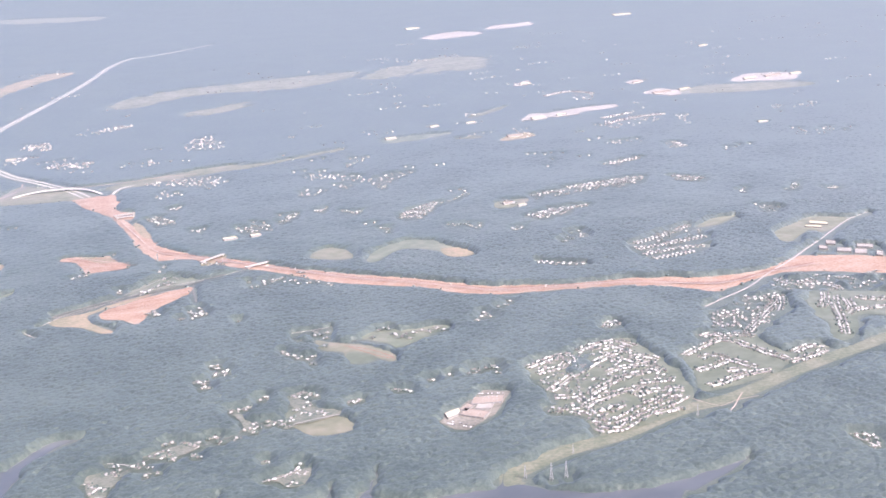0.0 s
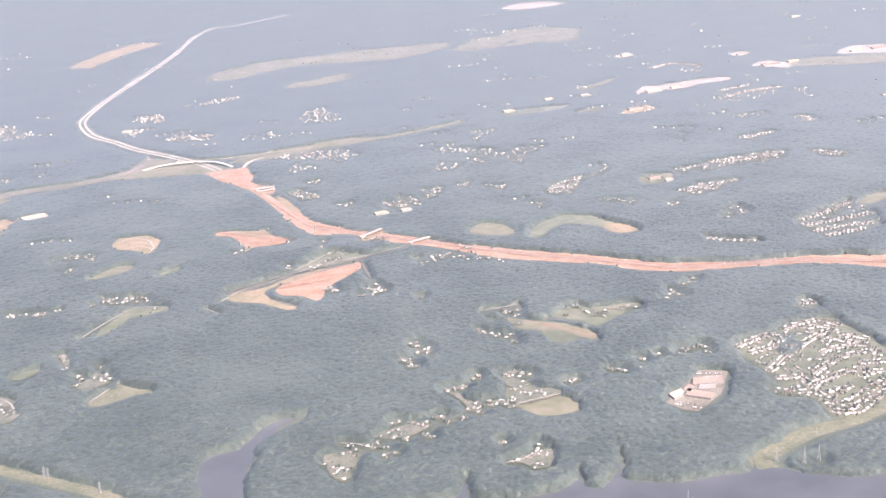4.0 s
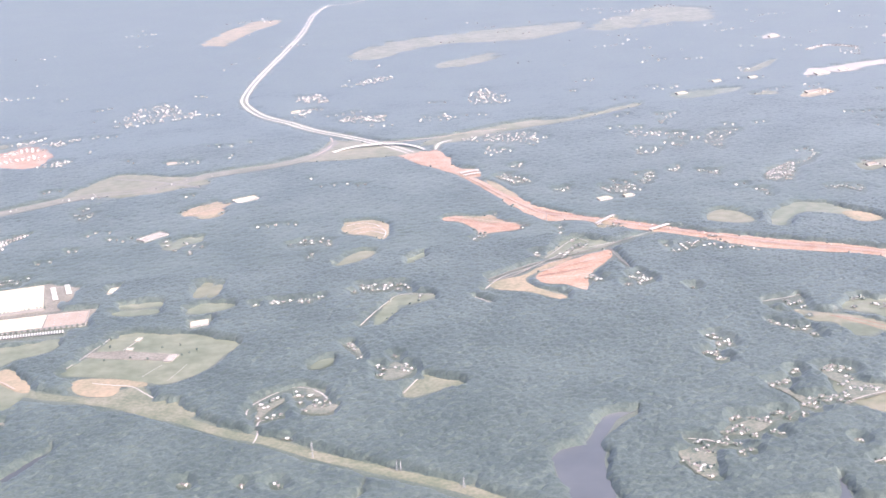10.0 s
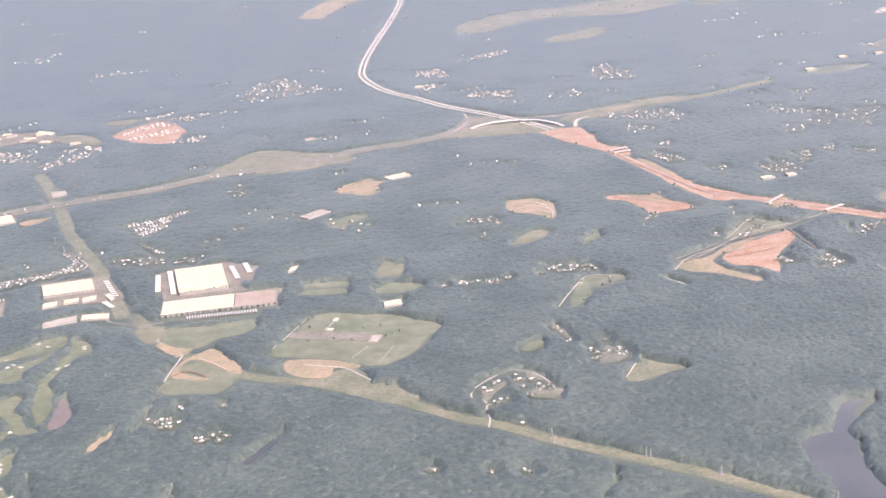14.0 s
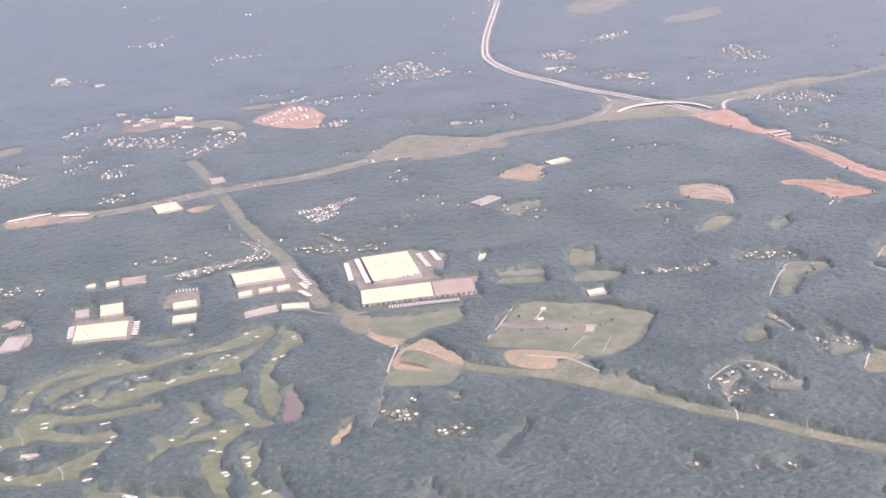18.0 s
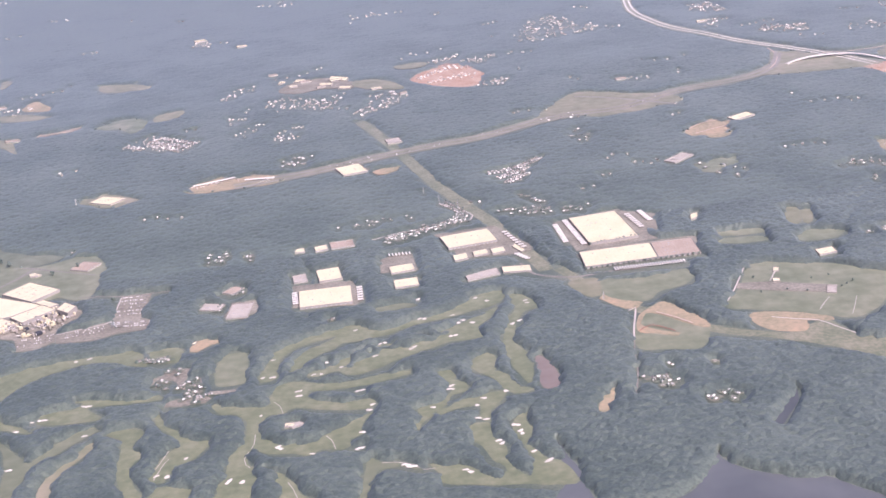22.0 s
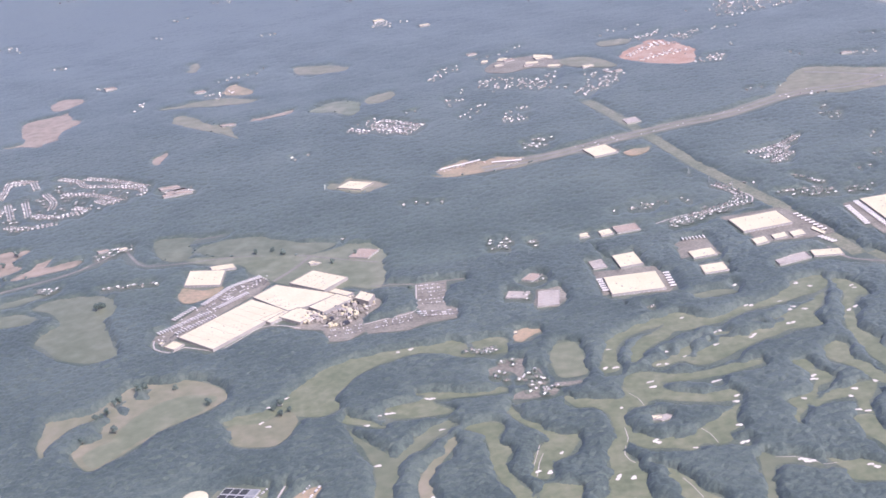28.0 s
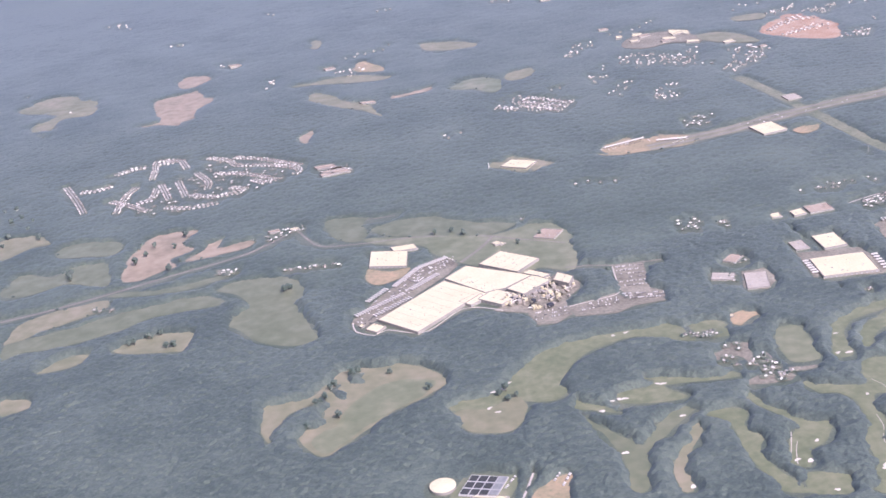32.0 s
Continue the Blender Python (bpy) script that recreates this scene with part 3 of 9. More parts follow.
def make_tree(seed):
    """One broadleaf tree: tapered trunk with limbs, crown of many clumps."""
    rnd = random.Random(seed)
    ob = tagged(new("tree"), "single dark green broadleaf tree on open grass", "tree", "field trees")
    bm = bmesh.new()
    bmesh.ops.create_cone(bm, cap_ends=True, segments=7, radius1=0.22, radius2=0.1, depth=2.6, matrix=Matrix.Translation((0, 0, 1.3)))
    for k in range(4):
        m = Matrix.Rotation(k * 1.6 + seed, 4, "Z") @ Matrix.Translation((0.35, 0, 2.4)) @ Matrix.Rotation(0.7, 4, "Y")
        bmesh.ops.create_cone(bm, cap_ends=True, segments=5, radius1=0.09, radius2=0.03, depth=1.4, matrix=m)
    part("trunk", bm, "bark", ob)
    bm = bmesh.new()
    for k in range(16):
        a, r, z = rnd.uniform(0, 6.28), rnd.uniform(0.2, 1.5), rnd.uniform(1.6, 4.2)
        r *= 1 - 0.18 * abs(z - 2.6)
        s = rnd.uniform(0.55, 1.0)
        geo = bmesh.ops.create_icosphere(bm, subdivisions=1, radius=s, matrix=Matrix.Translation((r * math.cos(a), r * math.sin(a), z)))
        for v in geo["verts"]:
            v.co += Vector((rnd.uniform(-1, 1), rnd.uniform(-1, 1), rnd.uniform(-1, 1))) * 0.16
    part("crown", bm, "tree_leaf", ob)
    return ob


TREES = []


def trees(pts, size=1.0):
    for x, y in pts:
        rnd = random.Random(int(x * 13 + y * 7))
        k = rnd.randrange(3)
        m = pose(x, y, 0, 0, 0, rnd.uniform(0, 360))
        s = size * rnd.uniform(0.8, 1.25)
        while len(TREES) <= k:
            TREES.append([make_tree(len(TREES) + 3), True])
        ob, fresh = TREES[k]
        if fresh:
            ob.matrix_basis = m
            TREES[k][1] = False
        else:
            ob = copy_thing(ob, m)
        ob.scale = (s, s, s)


def bar(bm, a, b, r):
    a, b = Vector(a), Vector(b)
    d = b - a
    m = Matrix.Translation((a + b) / 2) @ d.to_track_quat("Z", "Y").to_matrix().to_4x4()
    bmesh.ops.create_cone(bm, cap_ends=True, segments=4, radius1=r, radius2=r, depth=d.length, matrix=m)


def make_pylon():
    """A lattice power pylon, 10 units tall: four legs, bracing, three cross arms with insulators."""
    ob = tagged(new("power_pylon"), "grey steel lattice power pylon in a grass corridor", "pylon", "power pylons")
    for sx, sy in ((-1, -1), (1, -1), (1, 1), (-1, 1)):
        bm = bmesh.new()
        bar(bm, (sx * 0.9, sy * 0.9, 0), (sx * 0.22, sy * 0.22, 7), 0.09)
        bar(bm, (sx * 0.22, sy * 0.22, 7), (0, 0, 10), 0.08)
        part("leg", bm, "metal", ob)
    bm = bmesh.new()
    for k in range(6):
        z0, z1 = k * 1.2, k * 1.2 + 1.2
        w0, w1 = 0.9 - 0.68 * z0 / 7, 0.9 - 0.68 * z1 / 7
        for s in (-1, 1):
            bar(bm, (-w0, s * w0, z0), (w1, s * w1, z1), 0.04)
            bar(bm, (w0, s * w0, z0), (-w1, s * w1, z1), 0.04)
            bar(bm, (s * w0, -w0, z0), (s * w1, w1, z1), 0.04)
            bar(bm, (s * w0, w0, z0), (s * w1, -w1, z1), 0.04)
    part("bracing", bm, "metal", ob)
    for z, w in ((6.2, 1.7), (7.6, 2.1), (9.0, 1.5)):
        bm = bmesh.new()
        bar(bm, (-w, 0, z), (w, 0, z), 0.09)
        bar(bm, (-w, 0, z), (0, 0, z + 0.7), 0.06)
        bar(bm, (w, 0, z), (0, 0, z + 0.7), 0.06)
        arm = part("cross_arm", bm, "metal", ob)
        for s in (-1, 1):
            bm = bmesh.new()
            bar(bm, (s * w, 0, z), (s * w, 0, z - 0.55), 0.05)
            part("insulator", bm, "trailer", arm)
    return ob


PYLON = []


def pylon(x, y, h, turn=60):
    m = pose(x, y, 0, 0, 0, turn)
    if PYLON:
        ob = copy_thing(PYLON[0], m)
    else:
        PYLON.append(make_pylon())
        ob = PYLON[0]
        ob.matrix_basis = m
    ob.scale = (h / 10,) * 3
    SPOTS.append((x, y, 2.5))


def mast(x, y, h):
    ob = tagged(new("mast"), "slim pale mast with a wider head", "mast")
    ob.location = (x, y, 0)
    bm = bmesh.new()
    bmesh.ops.create_cone(bm, cap_ends=True, segments=10, radius1=0.3, radius2=0.2, depth=h, matrix=Matrix.Translation((0, 0, h / 2)))
    part("pole", bm, "trailer", ob)
    bm = bmesh.new()
    bmesh.ops.create_icosphere(bm, subdivisions=2, radius=0.6, matrix=Matrix.Translation((0, 0, h)) @ Matrix.Diagonal((1, 1, 0.7, 1)))
    part("head", bm, "trailer", ob)


def make_trailer():
    ob = tagged(new("truck_trailer"), "white box truck trailer parked in a yard", "trailer", "parked trailers")
    bm = bmesh.new()
    block(bm, 0, 0, 0.35, 3.9, 0.8, 0.85)
    part("box", bm, "trailer", ob)
    bm = bmesh.new()
    block(bm, 0, 0, 0.22, 3.6, 0.5, 0.13)
    part("chassis", bm, "dark", ob)
    for x in (-1.5, -1.1, 1.2):
        bm = bmesh.new()
        bmesh.ops.create_cone(bm, cap_ends=True, segments=10, radius1=0.15, radius2=0.15, depth=0.75, matrix=Matrix.Translation((x, 0, 0.15)) @ Matrix.Rotation(radians(90), 4, "X"))
        part("wheel", bm, "dark", ob)
    return ob


TRAILER = []


def trailers(a, b, count, turn):
    """A row of parked trailers from a to b, each turned by that many degrees."""
    for k in range(count):
        s = (k + 0.5) / count
        x, y = a[0] + (b[0] - a[0]) * s, a[1] + (b[1] - a[1]) * s
        m = pose(x, y, LAYER[0] + 0.02, 0, 0, turn)
        SPOTS.append((x, y, 2.6))
        if TRAILER:
            copy_thing(TRAILER[0], m)
        else:
            TRAILER.append(make_trailer())
            TRAILER[0].matrix_basis = m


def cars(a, b, c, rows, per_row, seed, fill=0.75, label="rows of parked cars in an asphalt car park"):
    """Parked cars on the parallelogram a, b (along a row), c (across the rows)."""
    rnd = random.Random(seed)
    vs, fs = [], []
    a, u, w = Vector(a), Vector(b) - Vector(a), Vector(c) - Vector(a)
    turn = math.atan2(w.y, w.x)
    ct, st = math.cos(turn), math.sin(turn)
    for i in range(rows):
        for j in range(per_row):
            if rnd.random() > fill:
                continue
            q = a + u * (j + 0.5) / per_row + w * (i + 0.5) / rows
            n = len(vs)
            z0 = LAYER[0] + 0.02
            for lx, ly, z in ((0.66, 0.26, 0), (0.64, 0.25, 0.24), (0.36, 0.22, 0.42)):
                for su, sv in ((-1, -1), (1, -1), (1, 1), (-1, 1)):
                    x, y = su * lx, sv * ly
                    vs.append((q.x + ct * x - st * y, q.y + st * x + ct * y, z0 + z))
            for k in (0, 4):
                fs += [(n + k + e, n + k + (e + 1) % 4, n + k + 4 + (e + 1) % 4, n + k + 4 + e) for e in range(4)]
            fs.append((n + 8, n + 9, n + 10, n + 11))
    me = bpy.data.meshes.new("parked_cars")
    me.from_pydata(vs, [], fs)
    return tagged(part("parked_cars", me, "vehicle"), label, "cars", kind="stuff")


def process_plant(pts, count):
    """Tanks, ducts and small blocks crowded beside the factory."""
    rnd = random.Random(77)
    c = sum((Vector(q) for q in pts), Vector((0, 0))) / len(pts)
    ob = tagged(new("process_plant"), "crowded factory plant of tanks, ducts and small blocks", "plant")
    ob.location = (*c, 0)
    xs, ys = [q[0] for q in pts], [q[1] for q in pts]
    made = 0
    while made < count:
        x, y = rnd.uniform(min(xs), max(xs)), rnd.uniform(min(ys), max(ys))
        if not inside(x, y, pts):
            continue
        made += 1
        bm = bmesh.new()
        kind = rnd.random()
        x, y = x - c.x, y - c.y
        z = LAYER[0]
        if kind < 0.3:
            r, hh = rnd.uniform(0.4, 1.0), rnd.uniform(1.0, 2.8)
            bmesh.ops.create_cone(bm, cap_ends=True, segments=14, radius1=r, radius2=r, depth=hh, matrix=Matrix.Translation((x, y, z + hh / 2)))
            bmesh.ops.create_cone(bm, cap_ends=True, segments=14, radius1=r, radius2=0.1, depth=0.4, matrix=Matrix.Translation((x, y, z + hh + 0.2)))
            part("tank", bm, rnd.choice(("white_roof", "grey_roof")), ob)
        elif kind < 0.5:
            bar(bm, (x, y, z + 1.5), (x + rnd.uniform(-5, 5), y + rnd.uniform(-4, 4), z + 1.5), 0.22)
            bar(bm, (x, y, z), (x, y, z + 1.5), 0.15)
            part("duct", bm, "trailer", ob)
        else:
            block(bm, x, y, z, rnd.uniform(1.2, 4.2), rnd.uniform(1.0, 3.0), rnd.uniform(0.6, 2.0), 0.5 + rnd.choice((0, 1.57)))
            part("block", bm, rnd.choice(("white_roof", "grey_roof", "lot", "dark")), ob)


def yard_trees(seed, per_house=1.1):
    """Small trees in the gardens between the houses."""
    rnd = random.Random(seed)
    spots = []
    for x, y in PLACED:
        for _ in range(2 if y < 1300 else 0):
            if rnd.random() < per_house / 2:
                a, r = rnd.uniform(0, 6.28), rnd.uniform(1.8, 2.8)
                s = rnd.uniform(0.45, 0.85)
                spots.append((x + r * math.cos(a), y + r * math.sin(a), s, s * rnd.uniform(2.0, 3.0)))
    grove(spots, "small garden trees between houses", "garden_trees")


def hamlets(count, x0, x1, y0, y1, seed):
    """Single farms and houses scattered through the woods, each in its clearing."""
    rnd = random.Random(seed)
    spots = []
    for _ in range(count):
        x, y = rnd.uniform(x0, x1), rnd.uniform(y0, y1)
        big = 0.8 + max(0.0, y - 1300) / 3600
        along = rnd.uniform(-0.3, 0.3)
        for k in range(rnd.choice((1, 1, 2, 2, 3, 4, 6))):
            px, py = x + k * 9 * big * math.cos(along) + rnd.uniform(-4, 4), y + k * 9 * math.sin(along) + rnd.uniform(-6, 6)
            if free(px, py, 5):
                PLACED.append((px, py))
                spots.append((px, py, rnd.uniform(0, 3.1), rnd.uniform(1.8, 3.0) * big, rnd.uniform(1.3, 1.9) * big, rnd.uniform(0.7, 1.0) * big))
                SPOTS.append((px, py, rnd.uniform(1.8, 2.8) * big))
    far_houses(spots, "scattered houses and farms in woods")


KEEP = []


def wood(pts):
    """A clump of woodland that stands inside open land."""
    line = smooth_line(pts, 4, True)
    WOODS.append([(q.x + 1.5 * noise.noise((q.x * 0.2, q.y * 0.2, 1)), q.y + 1.5 * noise.noise((q.x * 0.2, q.y * 0.2, 4))) for q in line])


def hedge(pts, width):
    """A strip of trees left standing across open land."""
    KEEP.append(([tuple(q) for q in smooth_line(pts, 4, False)], width / 2))


def bridge(a, b, width, z):
    """A concrete bridge: deck, two parapets and two abutments."""
    a, b = Vector(a), Vector(b)
    ob = tagged(new("bridge"), "pale new concrete road bridge over red earthworks", "bridge")
    ob.location = (*((a + b) / 2), 0)
    d = b - a
    turn, n = math.atan2(d.y, d.x), d.length
    side = Vector((-d.y, d.x)).normalized()
    bm = bmesh.new()
    block(bm, 0, 0, z - 0.4, n, width, 0.4, turn)
    part("deck", bm, "concrete", ob)
    for s in (-1, 1):
        bm = bmesh.new()
        q = side * s * (width / 2 - 0.12)
        block(bm, q.x, q.y, z + 0.002, n, 0.2, 0.3, turn)
        part("parapet", bm, "wall_pale", ob)
        bm = bmesh.new()
        q = d.normalized() * s * n * 0.42
        block(bm, q.x, q.y, 0, 0.8, width * 0.9, z - 0.41, turn)
        part("abutment", bm, "concrete", ob)


def gap(pts, half):
    """A narrow creek or track that only shows as a gap between the crowns."""
    BANDS.append(([tuple(q) for q in smooth_line(pts, 6, False)], half))


# ---- ground ----
bm = bmesh.new()
bmesh.ops.create_circle(bm, cap_ends=True, segments=96, radius=9000, matrix=Matrix.Translation((0, 1500, 0)))
bmesh.ops.triangulate(bm, faces=bm.faces)
tagged(part("ground", bm, "soil"), "rolling ground of grass and bare soil", "ground", kind="structure")


# ---- plan of the place ----

# red graded earth of the new road
patch("earthworks", [(-76.6, 1419.6), (-31.7, 1403.2), (-32.2, 1331), (-14.8, 1254.9), (5.2, 1184.2), (29.5, 1136.8), (74, 1094), (115.4, 1048.4), (155.9, 1013.3), (195.8, 984.2), (233, 951.9), (255.8, 937.3), (313.8, 920.3), (357.5, 914.2), (418.3, 894.3), (464.3, 900.5), (503.1, 917.7), (576.2, 876.5), (554.6, 844.6), (481.4, 879.8), (442.4, 877.5), (400.5, 858.6), (385.4, 874.1), (350.1, 896.8), (308.7, 906.8), (249.4, 916.8), (218.9, 934.3), (205.5, 950.9), (174.6, 972.1), (134.7, 999), (96.1, 1044.5), (62.5, 1077), (28.1, 1118.2), (2.1, 1127.8), (-12.8, 1175.8), (-23.2, 1240.6), (-34.1, 1294.6), (-48.2, 1333.5), (-67.7, 1374.1)], "red_earth", "graded red clay bed of a road under construction", 2)
patch("earthworks", [(-79.1, 1167), (-64.8, 1167.8), (-52.8, 1160.9), (-40.2, 1158.5), (-32.3, 1142.6), (-21, 1117.1), (-32.1, 1109.6), (-47.1, 1109.4), (-59.7, 1107.5), (-60.4, 1121.2), (-67.2, 1147.5), (-78.9, 1157.1)], "red_earth", "bare orange clay building plot among woods", 1.5)
patch("earthworks", [(-64.1, 1163.5), (-40.4, 1157.6), (-32.1, 1140.4), (-43.4, 1135.8), (-56.7, 1150.7)], "clay_pale", "pale graded bench on an orange clay plot", 1)
patch("earthworks", [(-46, 987.4), (-25.2, 1008.1), (-0.3, 1022.3), (25.5, 1032.3), (21.8, 1013.5), (-0.4, 988.1), (-10.8, 968.2), (-17.8, 949.3), (-28.3, 965.4), (-40.9, 971.6)], "red_earth", "bare orange clay plot fringed by young trees", 1.2)
patch("earthworks", [(-81.1, 987.1), (-53.4, 995.9), (-39.7, 1007.9), (-8.6, 1025.6), (-8.9, 1019.6), (-39.8, 999.2), (-54.1, 985), (-49.1, 962.6), (-35.7, 940.4), (-41, 936), (-58.7, 959.6), (-78.1, 971)], "clay_pale", "bare orange clay strip along an access road", 0.8)
patch("field", [(-11.7, 1049.1), (5, 1067.9), (13.2, 1060.2), (14.5, 1042.8), (2.7, 1031.2), (-9.6, 1028)], "tan_grass", "pale lawns round houses beside a clay plot", 3)
patch("earthworks", [(-164.8, 1182.7), (-131.4, 1176.7), (-131.6, 1142.9), (-138.8, 1121.9), (-147.3, 1137), (-166.8, 1155)], "clay_pale", "cleared pale clay plot with new house pads", 2)
patch("earthworks", [(-301.7, 1270.2), (-274.6, 1299.2), (-254, 1285.3), (-269.7, 1246.7), (-292.3, 1249.6)], "clay_pale", "cleared tan plot beside a white building", 2)
patch("earthworks", [(-516, 1564.8), (-477.4, 1620.9), (-452.2, 1615.5), (-436.9, 1559.6), (-460.5, 1511.1)], "red_earth", "red clay housing site with houses going up", 2)
patch("field", [(-444.6, 899.4), (-434.4, 919.9), (-425.6, 927.0), (-418.0, 928.3), (-408.2, 914.2), (-401.6, 896.2), (-401.7, 885.9), (-409.8, 865.4), (-420.9, 859.2), (-433.8, 863.2), (-450.3, 869.8)], "lawn", "new olive field pad with clay edges", 0.7)
patch("earthworks", [(-438.0, 914.8), (-425.8, 926.2), (-417.8, 929.1), (-408.4, 913.3), (-401.6, 896.2), (-401.9, 885.1), (-409.7, 889.3), (-419.9, 902.8), (-426.9, 912.1), (-433.6, 915.1), (-439.9, 901.4), (-433.2, 890.7), (-421.0, 881.9), (-423.5, 878.6), (-435.8, 886.5), (-444.1, 890.8), (-442.0, 905.5)], "clay_pale", "orange clay bank along a new field pad", 0.7)
patch("field", [(-369.0, 860.0), (-353.3, 865.7), (-335.4, 875.2), (-331.7, 872.3), (-323.6, 849.9), (-312.7, 841.7), (-305.4, 829.2), (-299.9, 819.8), (-306.7, 812.8), (-318.7, 816.5), (-329.3, 824.2), (-341.7, 837.2), (-355.2, 848.5)], "corridor", "olive grass pad beside the power line", 0.7)
patch("earthworks", [(-375.7, 883.3), (-371.9, 895.9), (-355.2, 892.9), (-331.4, 879.4), (-330.6, 871.4), (-344.4, 875.7), (-345.4, 869.9), (-351.5, 863.1), (-363.2, 865.7), (-370.5, 871.8)], "clay_pale", "tan gravel bench beside the power line", 0.7)
road("road", [(-362.7, 887.3), (-349.0, 879.5), (-338.1, 874.3), (-331.3, 862.9), (-323.6, 849.9)], 0.9, "concrete", "pale gravel track on a field pad", 0.3)
patch("earthworks", [(-456.4, 947.2), (-450.5, 952.9), (-442.5, 945.5), (-430.8, 932.4), (-437.2, 924.4), (-444.1, 926.6), (-449.1, 933.7)], "clay_pale", "tan gravel yard by the sports field", 0.6)
patch("earthworks", [(-490.6, 803.3), (-481.2, 823.5), (-476.1, 825.4), (-483.9, 802.6)], "clay_pale", "small bare clay clearing in woods", 0.8)

# fields and lawns
patch("field", [(66.9, 720.6), (76.6, 722.3), (94.0, 724.7), (98.7, 721.2), (101.3, 704.3), (92.1, 698.3), (79.2, 699.7), (73.4, 704.4)], "tan_grass", "mown tan hay field edged by houses", 0.9)
patch("field", [(63.6, 724.5), (69.1, 746.2), (81.0, 747.3), (98.0, 727.8), (94.2, 725.6), (76.8, 723.1)], "pasture", "green lawns of houses beside a hay field", 0.9)
patch("earthworks", [(101.9, 865.2), (110.3, 856.9), (122.5, 848.3), (136.0, 838.0), (144.8, 825.0), (148.6, 808.4), (143.2, 804.9), (131.5, 817.4), (116.5, 818.8), (115.7, 834.2), (105.3, 840.7), (101.1, 849.6)], "tan_grass", "tan clearing with a bare clay track loop", 0.9)
patch("field", [(119.1, 831.7), (129.8, 827.4), (135.3, 813.7), (127.3, 806.7), (115.0, 811.5)], "pasture", "green middle of a track loop", 0.9)
road("road", [(118.1, 846.4), (131.5, 835.0), (141.8, 820.3), (146.6, 808.0), (137.3, 817.5), (127.2, 833.2), (121.3, 842.7)], 0.9, "wet_clay", "bare red clay track loop", 0.1)
patch("field", [(171.6, 1052.6), (186.4, 1078.2), (202.6, 1094.6), (219.8, 1103.0), (237.3, 1091.0), (246.6, 1068.6), (252.6, 1054.2), (237.4, 1053.3), (217.3, 1072.0), (201.8, 1069.3), (187.6, 1054.8), (179.8, 1043.5)], "lawn", "pale green meadow crescent beside the earthworks", 0.9)
patch("field", [(127.3, 1083.5), (143.7, 1101.3), (155.9, 1099.8), (166.6, 1073.6), (155.9, 1061.4), (138.0, 1069.4)], "tan_grass", "pale dry meadow among woods", 0.9)
patch("field", [(130.6, 858.6), (144.7, 868.1), (158.8, 867.6), (170.4, 861.5), (186.7, 864.0), (195.3, 859.2), (183.4, 848.6), (165.9, 835.7), (153.5, 828.6), (148.1, 839.2), (138.5, 849.2)], "lawn", "green lawns of scattered houses", 0.9)
patch("field", [(-46.3, 2050.3), (18.3, 2158.3), (158.4, 2205.4), (342.6, 2224.7), (365.1, 2178.4), (245.2, 2086.1), (104.1, 2104), (-3.3, 2024.2)], "tan_grass", "long pale dry field far off", 3)
patch("field", [(66.1, 1926.9), (154, 1986.3), (168.9, 1953.8), (87.4, 1887.7)], "tan_grass", "long pale dry field far off", 3)
patch("field", [(419.6, 2148.9), (511, 2307.5), (604.2, 2266.6), (587, 2150.8), (504.5, 2121.4)], "tan_grass", "pale dry field far off", 3)
patch("field", [(352.9, 2134.4), (446.5, 2249.7), (471.2, 2183.5), (433, 2102.5)], "tan_grass", "pale dry field far off", 3)
patch("site", [(573.6, 2639.9), (659, 2717.4), (707.2, 2639.7), (603.3, 2592.9)], "white_pad", "white roofed or graded site far off", 3)
patch("site", [(751.1, 2758.4), (852.2, 2796.7), (832.5, 2715.6), (740.6, 2700.7)], "white_pad", "white roofed or graded site far off", 3)
patch("field", [(-343.4, 3889.8), (-90, 3792.7), (-74.4, 3650.4), (-280.1, 3709.3)], "tan_grass", "pale dry field far off", 3)
patch("earthworks", [(-254.9, 2317.5), (-172.3, 2526.8), (-99.6, 2527.9), (-175.9, 2387.8), (-215.6, 2272.6)], "clay_pale", "pale clay strip far off", 3)
patch("field", [(513.6, 990.5), (539.5, 1009.6), (563.3, 1023.7), (580.1, 1017.9), (591.8, 1005.0), (565.2, 983.5), (549.5, 975.8), (542.7, 985.8), (527.5, 973.9), (513.1, 959.7), (505.1, 967.2)], "tan_grass", "tan field with barns beside a road", 0.7)
hall("barn", [(552.6, 1003.4), (564.6, 993.5), (569.0, 1001.4), (556.9, 1011.4)], 0.8, "white_roof", "long pale roofed barn in a tan field")
hall("barn", [(544.0, 994.8), (555.5, 986.7), (558.5, 992.2), (547.0, 1000.4)], 0.8, "white_roof", "long pale roofed barn in a tan field")
hall("apartment_block", [(532.8, 939.1), (538.4, 934.1), (543.5, 943.1), (537.9, 948.2)], 1.1, "grey_roof", "low grey roofed apartment block beside the earthworks")
hall("apartment_block", [(520.7, 928.5), (526.1, 924.2), (530.5, 932.1), (525.1, 936.4)], 1.1, "grey_roof", "low grey roofed apartment block beside the earthworks")
hall("apartment_block", [(529.5, 916.0), (538.7, 910.1), (544.0, 919.2), (534.7, 925.2)], 1.1, "grey_roof", "low grey roofed apartment block beside the earthworks")
hall("apartment_block", [(550.1, 921.3), (560.4, 914.1), (565.1, 921.9), (554.7, 929.1)], 1.1, "grey_roof", "low grey roofed apartment block beside the earthworks")
hall("apartment_block", [(539.2, 905.6), (546.9, 900.4), (553.6, 911.7), (545.9, 917.1)], 1.1, "grey_roof", "low grey roofed apartment block beside the earthworks")
